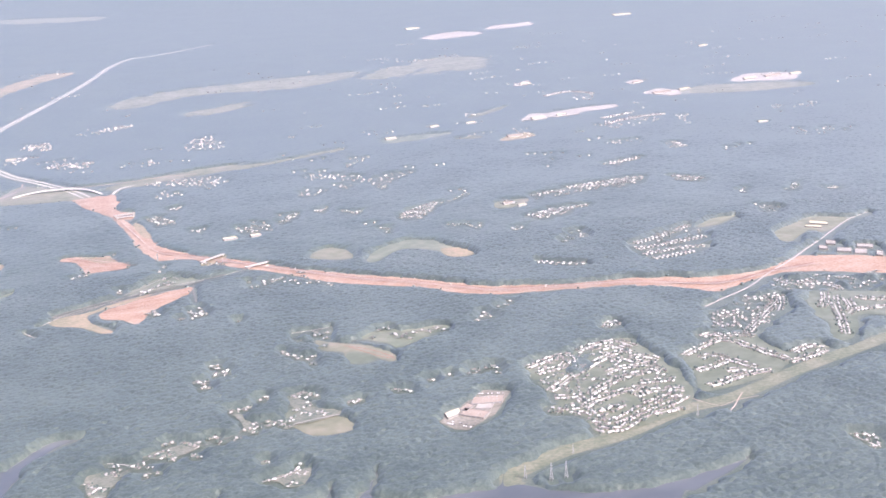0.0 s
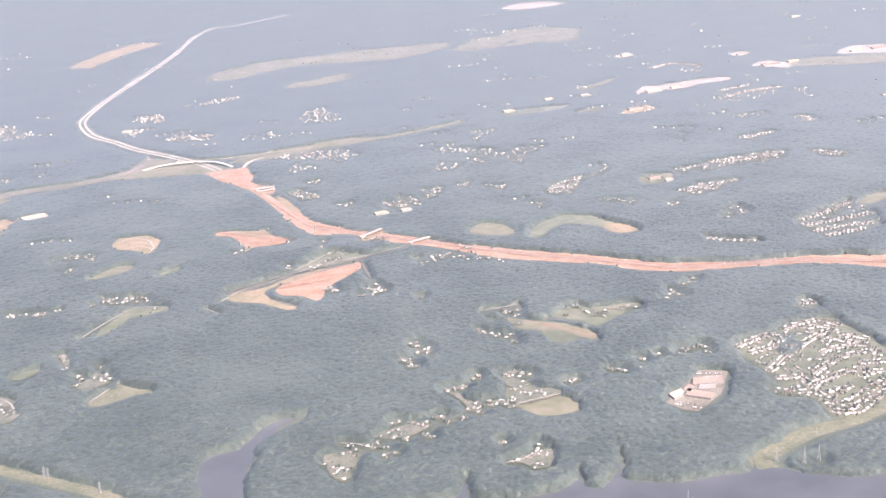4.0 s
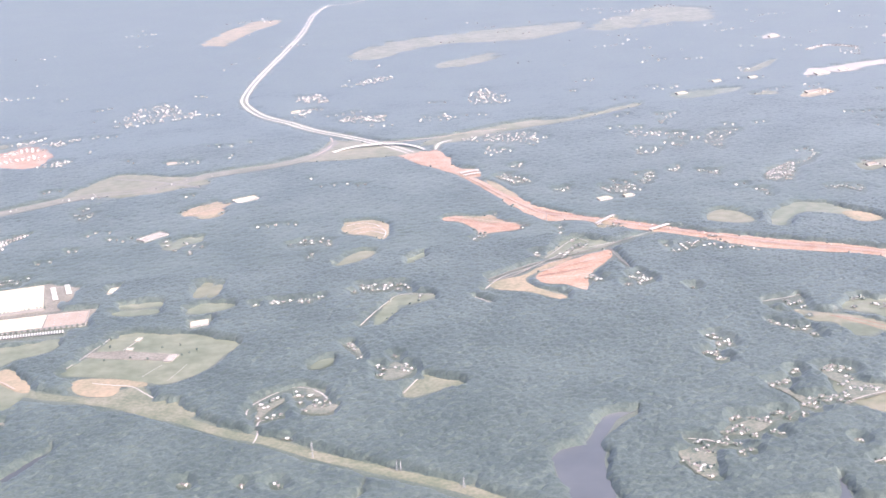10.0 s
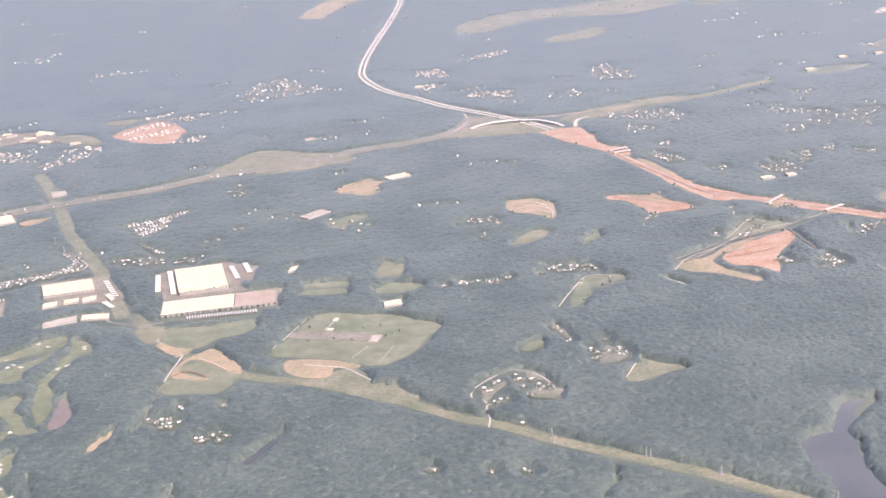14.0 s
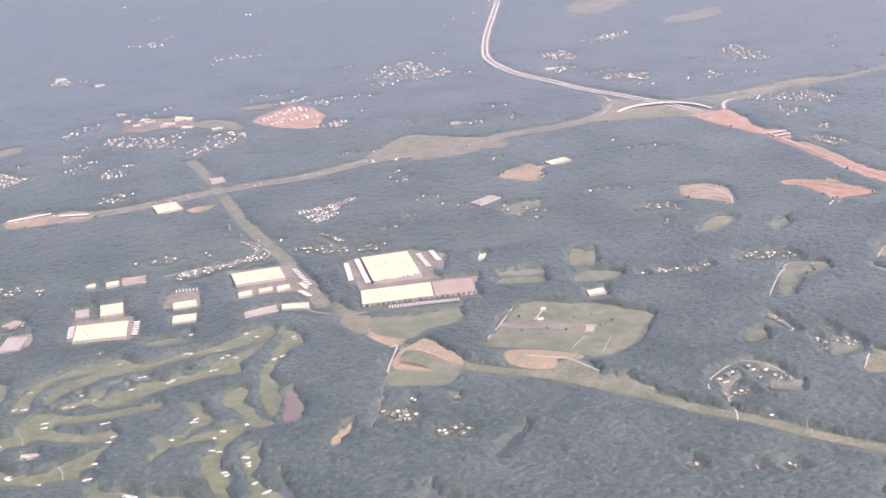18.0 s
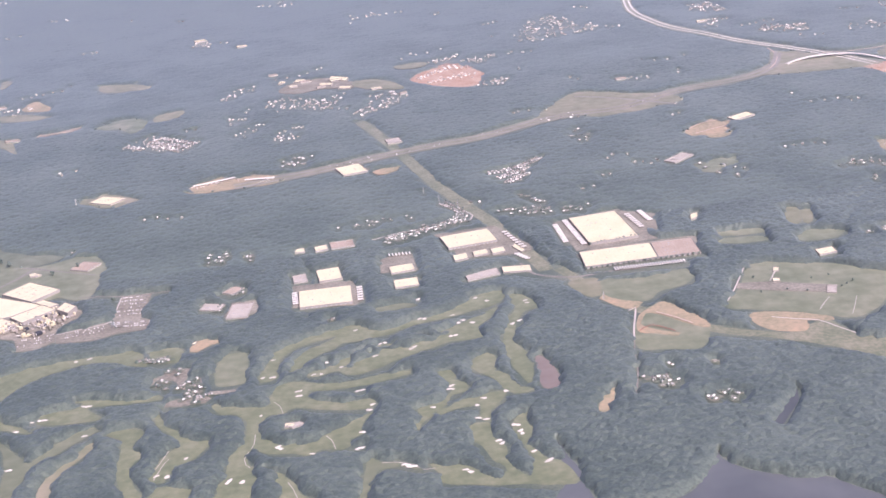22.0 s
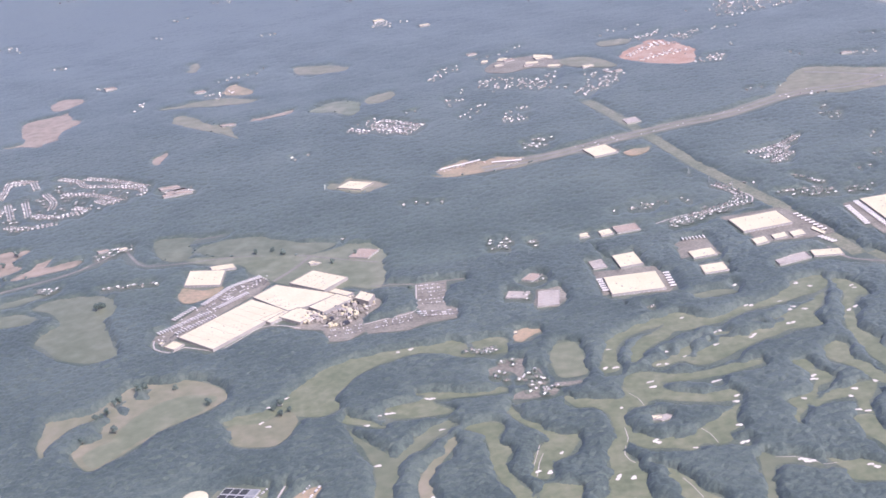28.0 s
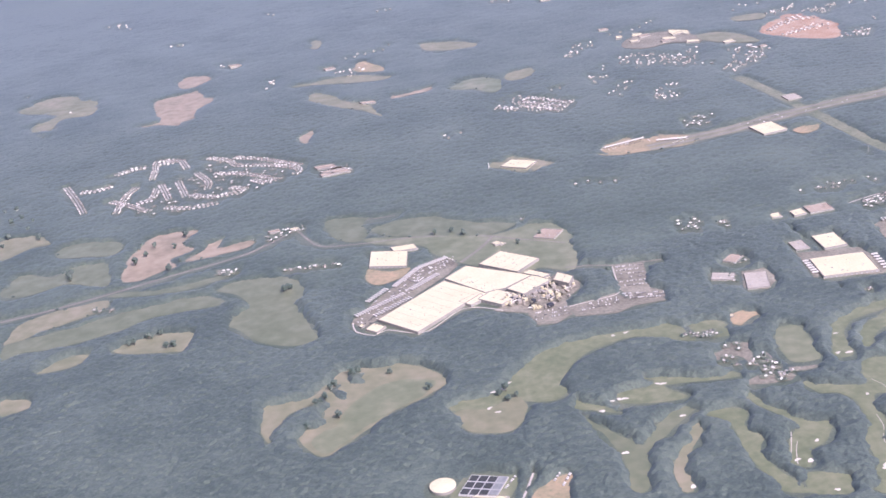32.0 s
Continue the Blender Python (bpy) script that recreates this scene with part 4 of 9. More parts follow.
hall("apartment_block", [(551.4, 894.2), (555.0, 890.3), (561.7, 901.4), (558.2, 905.4)], 1.1, "grey_roof", "low grey roofed apartment block beside the earthworks")
patch("sports_ground", [(-383.7, 909.9), (-366.6, 935.0), (-352.0, 963.0), (-340.5, 970.5), (-319.3, 962.3), (-298.8, 953.2), (-283.6, 941.0), (-268.1, 924.8), (-280.3, 906.7), (-291.4, 887.3), (-307.2, 873.9), (-319.4, 871.8), (-331.2, 879.0), (-349.1, 890.8), (-368.2, 899.6)], "lawn", "mown green sports ground with a car park", 0.7)
patch("sports_ground", [(-447.7, 975.6), (-433.5, 972.9), (-410.2, 973.3), (-390.1, 975.8), (-386.9, 966.5), (-391.8, 957.1), (-400.0, 949.9), (-415.4, 945.3), (-425.9, 934.5), (-435.0, 935.6), (-446.5, 944.0), (-451.8, 952.4)], "lawn", "mown green sports field below the warehouses", 0.7)
patch("field", [(-470.1, 978.0), (-457.3, 980.8), (-448.9, 978.0), (-452.9, 954.7), (-460.4, 950.4), (-466.1, 961.9)], "tan_grass", "tan grass below the warehouse road", 0.8)
patch("field", [(-176.4, 808.8), (-161.2, 833.0), (-151.4, 825.8), (-138.7, 813.8), (-150.1, 809.5), (-161.2, 806.2), (-171.6, 802.6)], "corridor", "mown pale green field corner in woods", 0.7)
patch("field", [(-176.8, 930.8), (-153.1, 981.3), (-123.6, 973.8), (-138.8, 964.3), (-152.3, 960.4), (-166.1, 938.4)], "lawn", "small green pasture in woods", 3)
patch("field", [(-186.6, 1070.0), (-162.8, 1097.6), (-150.7, 1091.5), (-162.1, 1075.9), (-179.5, 1068.7)], "tan_grass", "small pale pasture in woods", 0.8)
patch("field", [(-133.5, 1057.4), (-113.8, 1080), (-114.3, 1069.6), (-127.6, 1053.9)], "lawn", "small green pasture in woods", 3)
patch("field", [(-290.8, 1055.8), (-285.5, 1062.8), (-280.8, 1057.2), (-288.7, 1030.2), (-297.3, 1032.1)], "tan_grass", "small tan garden field in woods", 0.7)
patch("field", [(-279.6, 1055.5), (-272.2, 1056.7), (-280.0, 1029.5), (-287.1, 1028.4)], "tan_grass", "small tan garden field in woods", 0.7)
patch("field", [(-302.1, 998.7), (-291.3, 1014.4), (-267.9, 1007.3), (-273.7, 996.7), (-289.0, 994.1)], "lawn", "small green pasture in woods", 0.9)
patch("field", [(-350.9, 1024.9), (-345.3, 1033.5), (-319.6, 1028.0), (-318.9, 1020.7), (-338.4, 1020.5)], "lawn", "green garden plots in woods", 0.7)
patch("field", [(-356.8, 1013.2), (-349.4, 1019.7), (-323.7, 1014.2), (-321.0, 1006.4), (-338.4, 1005.7)], "lawn", "green garden plots in woods", 0.7)
patch("field", [(-319, 1183.4), (-292, 1191.9), (-281, 1177.7), (-297.7, 1159), (-318.2, 1160.3)], "lawn", "green meadow with a barn", 3)
patch("field", [(-420.2, 1359.8), (-387.2, 1416.1), (-364, 1439.9), (-337.9, 1431.2), (-278.1, 1387.7), (-280.9, 1363.5), (-298.5, 1359.7), (-333.9, 1350.5), (-365.8, 1351.8), (-392.7, 1372.7)], "tan_grass", "wide tan grass verge inside a highway junction", 3)
patch("field", [(-185.6, 1426.7), (-153.2, 1460), (-130.8, 1506), (-64.1, 1433.4), (-57.2, 1412), (-93.9, 1409.2), (-152, 1415.4)], "tan_grass", "tan grass verge inside a highway interchange", 3)
patch("field", [(-48.8, 1445.8), (-15.2, 1479.3), (41.8, 1499), (92.6, 1513.8), (138.8, 1512.2), (204.5, 1541.9), (237.4, 1554.4), (230.2, 1536.9), (179.6, 1513.2), (131.9, 1493.1), (46.1, 1470.3), (-11.4, 1446.5)], "tan_grass", "tan grass verge along a highway ramp", 3)
patch("field", [(-834.8, 1289), (-812.7, 1299.7), (-778.3, 1272.2), (-784, 1261.3), (-810.1, 1260.1)], "tan_grass", "tan clearing round a long shed", 3)
patch("yard", [(-743.7, 1280.7), (-714.1, 1307.6), (-694.2, 1304.1), (-660, 1289.7), (-666.1, 1268.6), (-700.1, 1267.4), (-729.1, 1267.2)], "clay_pale", "gravel truck yard beside the highway", 3)
patch("field", [(-1307.1, 1655.9), (-1275.2, 1698.4), (-1226.4, 1664), (-1221.5, 1605.9), (-1251.4, 1605.8), (-1249.8, 1551.8), (-1273.9, 1557), (-1278.5, 1592.9), (-1260.9, 1624.2)], "tan_grass", "tan winding field far off", 3)
patch("field", [(-1229.1, 1224.8), (-1239.0, 1265.3), (-1212.9, 1272.6), (-1195.6, 1256.6), (-1192.4, 1246.0), (-1206.6, 1244.1), (-1213.9, 1236.3)], "tan_grass", "tan pasture above a hedge", 1.2)
patch("field", [(-1179.1, 1213.1), (-1181.6, 1234.9), (-1156.0, 1237.6), (-1131.0, 1227.5), (-1135.5, 1202.4), (-1156.4, 1208.4)], "pasture", "green pasture between hedges", 1.2)
patch("field", [(-1211.7, 1153.8), (-1208.2, 1179.5), (-1203.4, 1190.4), (-1180.0, 1176.5), (-1171.3, 1179.4), (-1161.0, 1192.6), (-1134.6, 1185.7), (-1130.3, 1146.4), (-1147.6, 1151.0), (-1163.8, 1160.0), (-1183.4, 1150.3), (-1193.6, 1147.8)], "pasture", "pale green pasture between hedges", 1.2)
patch("earthworks", [(-1121.1, 1151.3), (-1122.2, 1184.2), (-1117.4, 1204.6), (-1110.1, 1224.9), (-1098.3, 1234.8), (-1075.6, 1233.6), (-1071.3, 1226.0), (-1079.8, 1217.4), (-1079.7, 1202.4), (-1069.6, 1193.1), (-1081.2, 1183.9), (-1088.8, 1177.9), (-1081.5, 1164.6), (-1093.8, 1157.3), (-1106.4, 1146.3)], "ploughed", "brown bare clay slope with dark tree clumps", 1.2)
patch("earthworks", [(-1075.9, 1172.3), (-1064.1, 1185.5), (-1062.0, 1201.7), (-1050.5, 1204.4), (-1052.9, 1189.3), (-1039.0, 1193.3), (-1024.6, 1193.8), (-1030.5, 1180.2), (-1047.6, 1175.3), (-1061.8, 1169.4)], "ploughed", "brown bare clay slope by the road", 1.2)
patch("field", [(-1190.8, 1065.4), (-1189.4, 1085.8), (-1180.0, 1103.7), (-1151.3, 1114.9), (-1127.1, 1118.1), (-1127.6, 1103.1), (-1146.7, 1091.0), (-1168.0, 1080.1), (-1181.6, 1066.8)], "tan_grass", "tan hay strip beside a road", 1.2)
patch("field", [(-1184.7, 1040.8), (-1190.8, 1065.4), (-1176.1, 1071.6), (-1152.7, 1078.9), (-1130.7, 1087.0), (-1099.9, 1096.4), (-1073.3, 1102.3), (-1051.0, 1102.9), (-1033.5, 1083.9), (-1050.6, 1082.5), (-1090.5, 1077.8), (-1105.4, 1066.5), (-1119.4, 1061.0), (-1151.9, 1051.1), (-1174.9, 1052.3)], "pasture", "long green pasture along the road", 0.9)
patch("field", [(-1050.0, 1110.3), (-1029.8, 1119.3), (-1001.6, 1116.4), (-988.9, 1106.1), (-982.9, 1082.0), (-988.3, 1068.1), (-979.6, 1031.7), (-974.2, 1008.8), (-989.7, 1005.2), (-1012.4, 1017.4), (-1026.9, 1039.6), (-1034.0, 1047.3), (-1030.4, 1062.8), (-1022.4, 1077.4), (-1033.2, 1096.9)], "pasture", "green meadow among trees", 0.9)
patch("field", [(-1127.8, 1124.5), (-1115.3, 1128.6), (-1083.0, 1124.0), (-1048.7, 1133.5), (-1031.1, 1136.0), (-1037.9, 1131.9), (-1054.7, 1122.7), (-1075.1, 1117.1), (-1103.2, 1118.3)], "pasture", "green grass strip below the road", 0.7)
patch("field", [(-1109.0, 1033.7), (-1102.0, 1044.8), (-1080.0, 1050.0), (-1058.4, 1046.7), (-1061.2, 1022.3), (-1069.8, 1021.5), (-1082.7, 1023.5), (-1094.2, 1025.7)], "tan_grass", "dry scrub meadow in woods", 0.9)
patch("field", [(-1157.4, 1017.5), (-1150.3, 1028.6), (-1129.6, 1036.6), (-1125.6, 1025.8), (-1135.9, 1019.9), (-1146.4, 1017.4)], "tan_grass", "small dry meadow in woods", 0.9)
trees([(-1099.5, 1039.4), (-1096.3, 1039.5), (-1087.5, 1045.2), (-1085.1, 1045.5), (-1073.8, 1027.9), (-1069.1, 1028.2), (-1079.8, 1048.5)], 1.0)
trees([(-1164.2, 1171.1), (-1162.7, 1172.8), (-1161.2, 1163.4), (-996.9, 1090.8), (-995.2, 1092.2), (-993.5, 1092.9), (-998.5, 1089.3)], 1.1)
patch("field", [(-1004.8, 932.1), (-990.8, 932.8), (-977.6, 935.0), (-968.4, 947.5), (-960.6, 959.5), (-948.7, 964.7), (-934.5, 958.9), (-924.2, 961.6), (-908.4, 951.0), (-897.5, 938.3), (-895.5, 930.7), (-903.3, 921.3), (-916.5, 911.8), (-929.4, 903.8), (-941.9, 891.5), (-954.0, 879.6), (-964.2, 868.8), (-970.3, 867.6), (-977.2, 875.9), (-983.3, 890.2), (-981.5, 897.7), (-972.8, 898.4), (-968.5, 913.1), (-974.9, 922.8), (-986.3, 920.8), (-993.4, 909.9), (-996.7, 902.0), (-1000.1, 889.4), (-1005.4, 904.4), (-1005.4, 920.4)], "tan_grass", "large tan and green hay field beside the factory woods", 1.0)
wood([(-957.0, 946.3), (-954.8, 955.6), (-948.2, 955.1), (-943.1, 947.8), (-947.6, 941.3)])
wood([(-963.9, 932.4), (-961.1, 941.2), (-955.5, 937.4), (-956.1, 930.0)])
wood([(-974.4, 901.3), (-972.2, 910.3), (-967.1, 907.5), (-968.4, 899.6)])
wood([(-993.1, 907.3), (-986.2, 919.4), (-974.9, 922.8), (-970.0, 932.1), (-966.6, 936.6), (-967.4, 925.3), (-970.7, 912.4), (-978.0, 902.4), (-985.7, 898.3)])
patch("field", [(-1173.1, 985.9), (-1158.4, 983.1), (-1149.2, 976.2), (-1162, 968.2), (-1169.1, 968.9)], "tan_grass", "tan scrub clearing in woods", 3)
patch("field", [(-1162.4, 1536.5), (-1139.4, 1535.6), (-1115.3, 1522.8), (-1121.8, 1539), (-1147, 1544.7)], "ploughed", "brown ploughed field far off", 1.2)
patch("field", [(-1144.5, 1555.1), (-1153.4, 1624.3), (-1128.5, 1633.8), (-1112.5, 1648), (-1100.5, 1616), (-1088.3, 1603.8), (-1100.5, 1576.5), (-1106.1, 1541.5), (-1128.5, 1538.2)], "ploughed", "brown ploughed field far off", 1.2)
patch("field", [(-1137.3, 1682.7), (-1129.6, 1711.7), (-1101, 1692.6), (-1109.8, 1669.2), (-1126.9, 1659.4)], "ploughed", "brown ploughed field far off", 1.2)
patch("field", [(-992.2, 1555.8), (-975.9, 1570.8), (-949.3, 1529.3), (-929.7, 1508.1), (-917.2, 1462.3), (-935.4, 1489.5), (-965.6, 1517.2)], "tan_grass", "pale scrubby field far off", 1.2)
patch("field", [(-1009.2, 1606.3), (-974, 1619.9), (-937.3, 1619.5), (-898.3, 1591), (-935.5, 1589.7), (-978.6, 1602.2)], "tan_grass", "pale scrubby field far off", 1.2)
patch("field", [(-942.8, 1640.8), (-930.8, 1672.8), (-907.5, 1627.4), (-925.3, 1624.9)], "clay_pale", "pale scrubby field far off", 1.2)
patch("field", [(-905.9, 1524.7), (-885.9, 1531.4), (-861.7, 1540.3), (-865, 1525.3), (-891.3, 1517.7), (-904.8, 1510.1)], "ploughed", "brown ploughed field far off", 1.2)
patch("field", [(-846.5, 1528.7), (-821.9, 1544), (-798.6, 1536.7), (-793.3, 1508.8), (-806, 1486.6), (-822.5, 1508.7), (-839.6, 1513)], "lawn", "pale green meadow far off", 1.2)
patch("field", [(-786.5, 1547.9), (-756.3, 1559.1), (-762.9, 1527.3), (-786.5, 1520)], "tan_grass", "pale field far off", 1.2)
patch("field", [(-861.3, 1711.7), (-812.8, 1693.1), (-803, 1672.3), (-826.1, 1667), (-857.9, 1678.9)], "tan_grass", "tan field far off", 1.2)
patch("field", [(-995, 1421.2), (-994.3, 1439.8), (-983.2, 1447.1), (-983.9, 1421.4), (-989.3, 1412)], "ploughed", "small brown field far off", 1.2)
patch("field", [(-992.6, 1766.8), (-985.1, 1798.2), (-976.8, 1788.2), (-981.5, 1752.9)], "tan_grass", "tan field far off", 1.2)
patch("field", [(490.8, 1633.5), (526.1, 1656.3), (623.1, 1679.9), (619.4, 1651.3), (542.5, 1637), (495.1, 1612.6)], "white_pad", "pale graded site far off", 1)
patch("field", [(701.8, 1747.4), (734.3, 1762.4), (751.8, 1722.2), (723, 1700.3)], "white_pad", "pale graded site far off", 1)
patch("field", [(846.7, 1776.8), (900, 1827.2), (956.9, 1796.2), (928.6, 1742.7), (880.1, 1755.2)], "white_pad", "pale graded site far off", 1)
patch("field", [(719.8, 1730.5), (801.1, 1756.3), (916.9, 1725.2), (927.3, 1682.1), (807, 1682.2)], "tan_grass", "tan field far off", 1)
patch("field", [(322.9, 1197.6), (357.8, 1203.8), (354.3, 1182.8), (324.9, 1174.6)], "tan_grass", "tan field far off", 1)
patch("field", [(370.2, 1540.4), (400.9, 1552), (403.6, 1530.3)], "tan_grass", "tan field far off", 1)
patch("field", [(419.1, 1513.9), (462.1, 1539.2), (464.6, 1513.2), (426.6, 1498)], "clay_pale", "bare clay site far off", 1)
patch("field", [(287.5, 1585.1), (324.6, 1589.6), (378.1, 1585.5), (354.3, 1565.2), (294.3, 1553.5)], "lawn", "pale green strip far off", 1)
patch("field", [(462.3, 1033), (484.2, 1054.9), (510.1, 1058.4), (485.7, 1037)], "tan_grass", "tan field far off", 1)
patch("field", [(239.3, 1060.2), (253.1, 1055.9), (260.8, 1042.8), (258.7, 1030.5), (245.5, 1029.0), (237.3, 1038.2)], "clay_pale", "bare clay slope beside a meadow", 0.9)
patch("field", [(427.1, 1689.2), (491.5, 1742.6), (479.7, 1718.4), (430.1, 1673.1)], "tan_grass", "pale strip far off", 1)
patch("field", [(721.3, 1864.3), (755, 1868.8), (732.4, 1837.7)], "tan_grass", "pale strip far off", 1)
patch("lawn", [(-27, 1029.8), (-8.8, 1057.5), (8.4, 1071.5), (27, 1058.4), (32.8, 1047.1), (22.4, 1035.7), (-8.1, 1028.9)], "lawn", "lawns round houses beside a clay plot", 0.9)

# power line corridor
road("power_line_corridor", [(-580.2, 1429.3), (-566.9, 1379.7), (-555.1, 1328.4), (-544.7, 1277.7), (-529.5, 1207.6), (-514.2, 1153.5), (-504.8, 1123.5), (-495.4, 1087.6), (-486.7, 1045), (-479.2, 1003.9)], 11, "corridor", "pale grass power line corridor through woods", 1)
road("power_line_corridor", [(-470.8, 1005.1), (-448.6, 945.7), (-422.1, 904), (-395.8, 877.9), (-363.6, 859.4), (-334.5, 837), (-307, 811.7), (-284.1, 787.1), (-261.3, 769.2), (-237.8, 744.5), (-217.3, 726.1), (-192.6, 704.5), (-169, 683.9), (-154.5, 667.3), (-141.3, 653.7), (-128.7, 640.0), (-119.0, 628.0)], 8.5, "corridor", "pale grass power line corridor through woods", 1)
road("power_line_corridor", [(167.6, 597.2), (167.2, 609.3), (203.1, 629.7), (240.1, 639.9), (283.7, 660.3), (324.1, 669.7), (374.9, 694.3), (436.8, 718.6), (511.2, 748.7)], 12, "corridor", "pale grass power line corridor above the lake shore", 1)

# lake and ponds
lake([(-48.7, 747.3), (-60.7, 745.6), (-71.0, 743.4), (-79.9, 733.5), (-87.8, 720.6), (-92.5, 714.6), (-99.6, 715.4), (-104.9, 711.3), (-113.1, 705.2), (-116.2, 695.6), (-117.6, 678.9), (-119.0, 662.9), (-119.3, 647.3), (-119.3, 634.0), (-130.7, 599.5), (-150, 520), (60, 450), (190, 470), (239.8, 556.7), (249.4, 562.6), (260.2, 568.9), (270.8, 574.1), (282.5, 581.3), (293.9, 590.4), (296.7, 593.9), (291.3, 589.8), (279.7, 585.2), (261.3, 580.3), (243.6, 576.2), (227.6, 575.1), (216.4, 576.4), (204.5, 577.2), (196.1, 578.8), (191.0, 583.8), (183.4, 587.0), (176.0, 594.2), (169.1, 599.3), (160.8, 600.8), (166.2, 617.0), (158.4, 601.6), (147.7, 601.1), (131.6, 599.9), (119.1, 599.4), (106.0, 603.7), (96.8, 610.0), (94.3, 618.6), (103.6, 641.7), (102.5, 642.0), (90.3, 617.3), (84.7, 609.4), (77.9, 608.4), (72.4, 614.7), (77.7, 630.8), (76.4, 631.3), (70.4, 619.9), (65.4, 614.4), (51.2, 608.9), (34.6, 608.1), (22.7, 611.9), (15.0, 615.1), (13.9, 619.8), (19.6, 640.5), (18.3, 641.0), (12.3, 626.6), (7.1, 618.8), (-4.5, 618.3), (-18.7, 619.2), (-29.8, 620.9), (-41.6, 619.9), (-49.8, 615.4), (-61.8, 618.6), (-72.0, 624.2), (-88.0, 629.3), (-94.4, 635.0), (-96.3, 647.3), (-94.1, 661.3), (-92.1, 677.3), (-88.9, 690.0), (-85.4, 699.7), (-85.5, 709.2), (-83.1, 713.7), (-75.9, 724.3), (-67.5, 735.7), (-56.3, 742.4)], "grey green lake with wooded shores")
lake([(-518.8, 779.9), (-517.1, 777.1), (-516.7, 763.5), (-513.3, 748.4), (-513.4, 732.3), (-512.3, 719.0), (-509.7, 710.8), (-497.9, 709.0), (-482.4, 709.8), (-469.6, 710.8), (-460.5, 718.6), (-453.4, 728.8), (-447.1, 737.4), (-445.1, 745.8), (-442.0, 747.2), (-443.1, 739.6), (-440.2, 733.2), (-434.4, 726.1), (-427.8, 721.1), (-418.9, 715.4), (-407.8, 709.6), (-392.3, 699.6), (-330, 600), (-520, 600), (-532.5, 716.0), (-524.4, 732.7), (-519.8, 744.8), (-520.4, 756.0)], "grey green lake arm beside the golf course")
lake([(-510.6, 878.8), (-505.6, 872.6), (-503.0, 858.7), (-502.8, 840.2), (-507.0, 835.7), (-514.2, 837.9), (-513.7, 858.2)], "brown muddy golf course pond", "mud_water")
lake([(-406.4, 762.9), (-399.9, 773.6), (-389.7, 785.4), (-384.5, 796.5), (-383.0, 803.7), (-381.3, 797.4), (-384.1, 786.2), (-389.6, 777.9), (-397.1, 768.4), (-403.1, 761.0)], "narrow dark creek in woods", "creek")

# green middle of the hay field
patch("field", [(-957.5, 909.9), (-950.0, 923.6), (-937.2, 936.2), (-923.7, 939.8), (-910.1, 937.9), (-902.6, 931.4), (-910.0, 919.2), (-926.3, 907.4), (-942.1, 895.3), (-954.1, 882.7), (-964.4, 871.8), (-970.6, 871.2), (-975.4, 883.8), (-969.2, 893.6), (-961.6, 898.3)], "lawn", "green middle of a large hay field", 0.9)

# golf course
patch("fairway", [(-895.4, 902.5), (-867.9, 910.2), (-855, 929.6), (-836.7, 949.6), (-816.3, 959.2), (-792.4, 959.8), (-773.3, 961.9), (-750.2, 960.2), (-745.7, 936.9), (-763, 944.5), (-780, 952.6), (-800.9, 945.8), (-818.5, 933.6), (-829.9, 912.2), (-830, 897.9), (-840.7, 890.9), (-854.4, 895), (-859.9, 902.2), (-876.1, 893.2), (-893.9, 894.7)], "fairway", "mown green golf fairway winding between trees", 1)
patch("fairway", [(-893.9, 894.7), (-876.1, 893.2), (-859.8, 901.2), (-854.2, 893.5), (-854.6, 884.6), (-863.1, 867.4), (-875.6, 866.2), (-889.7, 873.3)], "tan_grass", "tan practice green with bunkers", 1)
patch("fairway", [(-802.8, 887.3), (-797.9, 889.8), (-786.3, 890.4), (-782.3, 893.2), (-779.5, 896.5), (-785.8, 902.6), (-775.8, 903.0), (-759.7, 894.5), (-746.4, 894.5), (-734.9, 893.7), (-733.1, 888.3), (-747.0, 888.4), (-756.8, 888.8), (-769.9, 890.1), (-775.9, 889.2), (-769.8, 881.2), (-765.7, 874.7), (-771.0, 872.3), (-787.0, 873.3), (-799.8, 876.5), (-804.6, 878.6)], "fairway", "mown green golf fairway winding between trees", 0.9)
patch("fairway", [(-828.0, 889.0), (-820.8, 882.8), (-812.7, 877.8), (-803.8, 870.6), (-801.3, 867.3), (-809.6, 869.1), (-819.2, 874.5), (-827.9, 879.1)], "fairway", "mown green golf fairway winding between trees", 0.9)
patch("fairway", [(-827.2, 871.8), (-820.8, 862.3), (-813.0, 848.9), (-805.4, 838.9), (-800.9, 832.9), (-797.1, 839.5), (-789.6, 849.4), (-781.3, 858.1), (-771.4, 865.3), (-764.6, 862.0), (-774.7, 852.4), (-784.6, 841.2), (-794.2, 832.2), (-799.9, 823.4), (-802.1, 809.5), (-807.1, 792.6), (-814.6, 794.7), (-812.1, 812.3), (-812.6, 822.5), (-814.3, 834.5), (-817.7, 847.3), (-824.9, 864.2)], "pasture", "rough grass golf hole between tree rows", 0.9)
patch("fairway", [(-769.4, 847.7), (-763.9, 844.9), (-773.0, 829.0), (-780.1, 816.6), (-783.9, 805.4), (-784.8, 786.5), (-791.1, 788.2), (-790.4, 805.1), (-787.0, 816.3), (-778.4, 831.1)], "tan_grass", "tan rough grass strip between tree rows", 0.9)
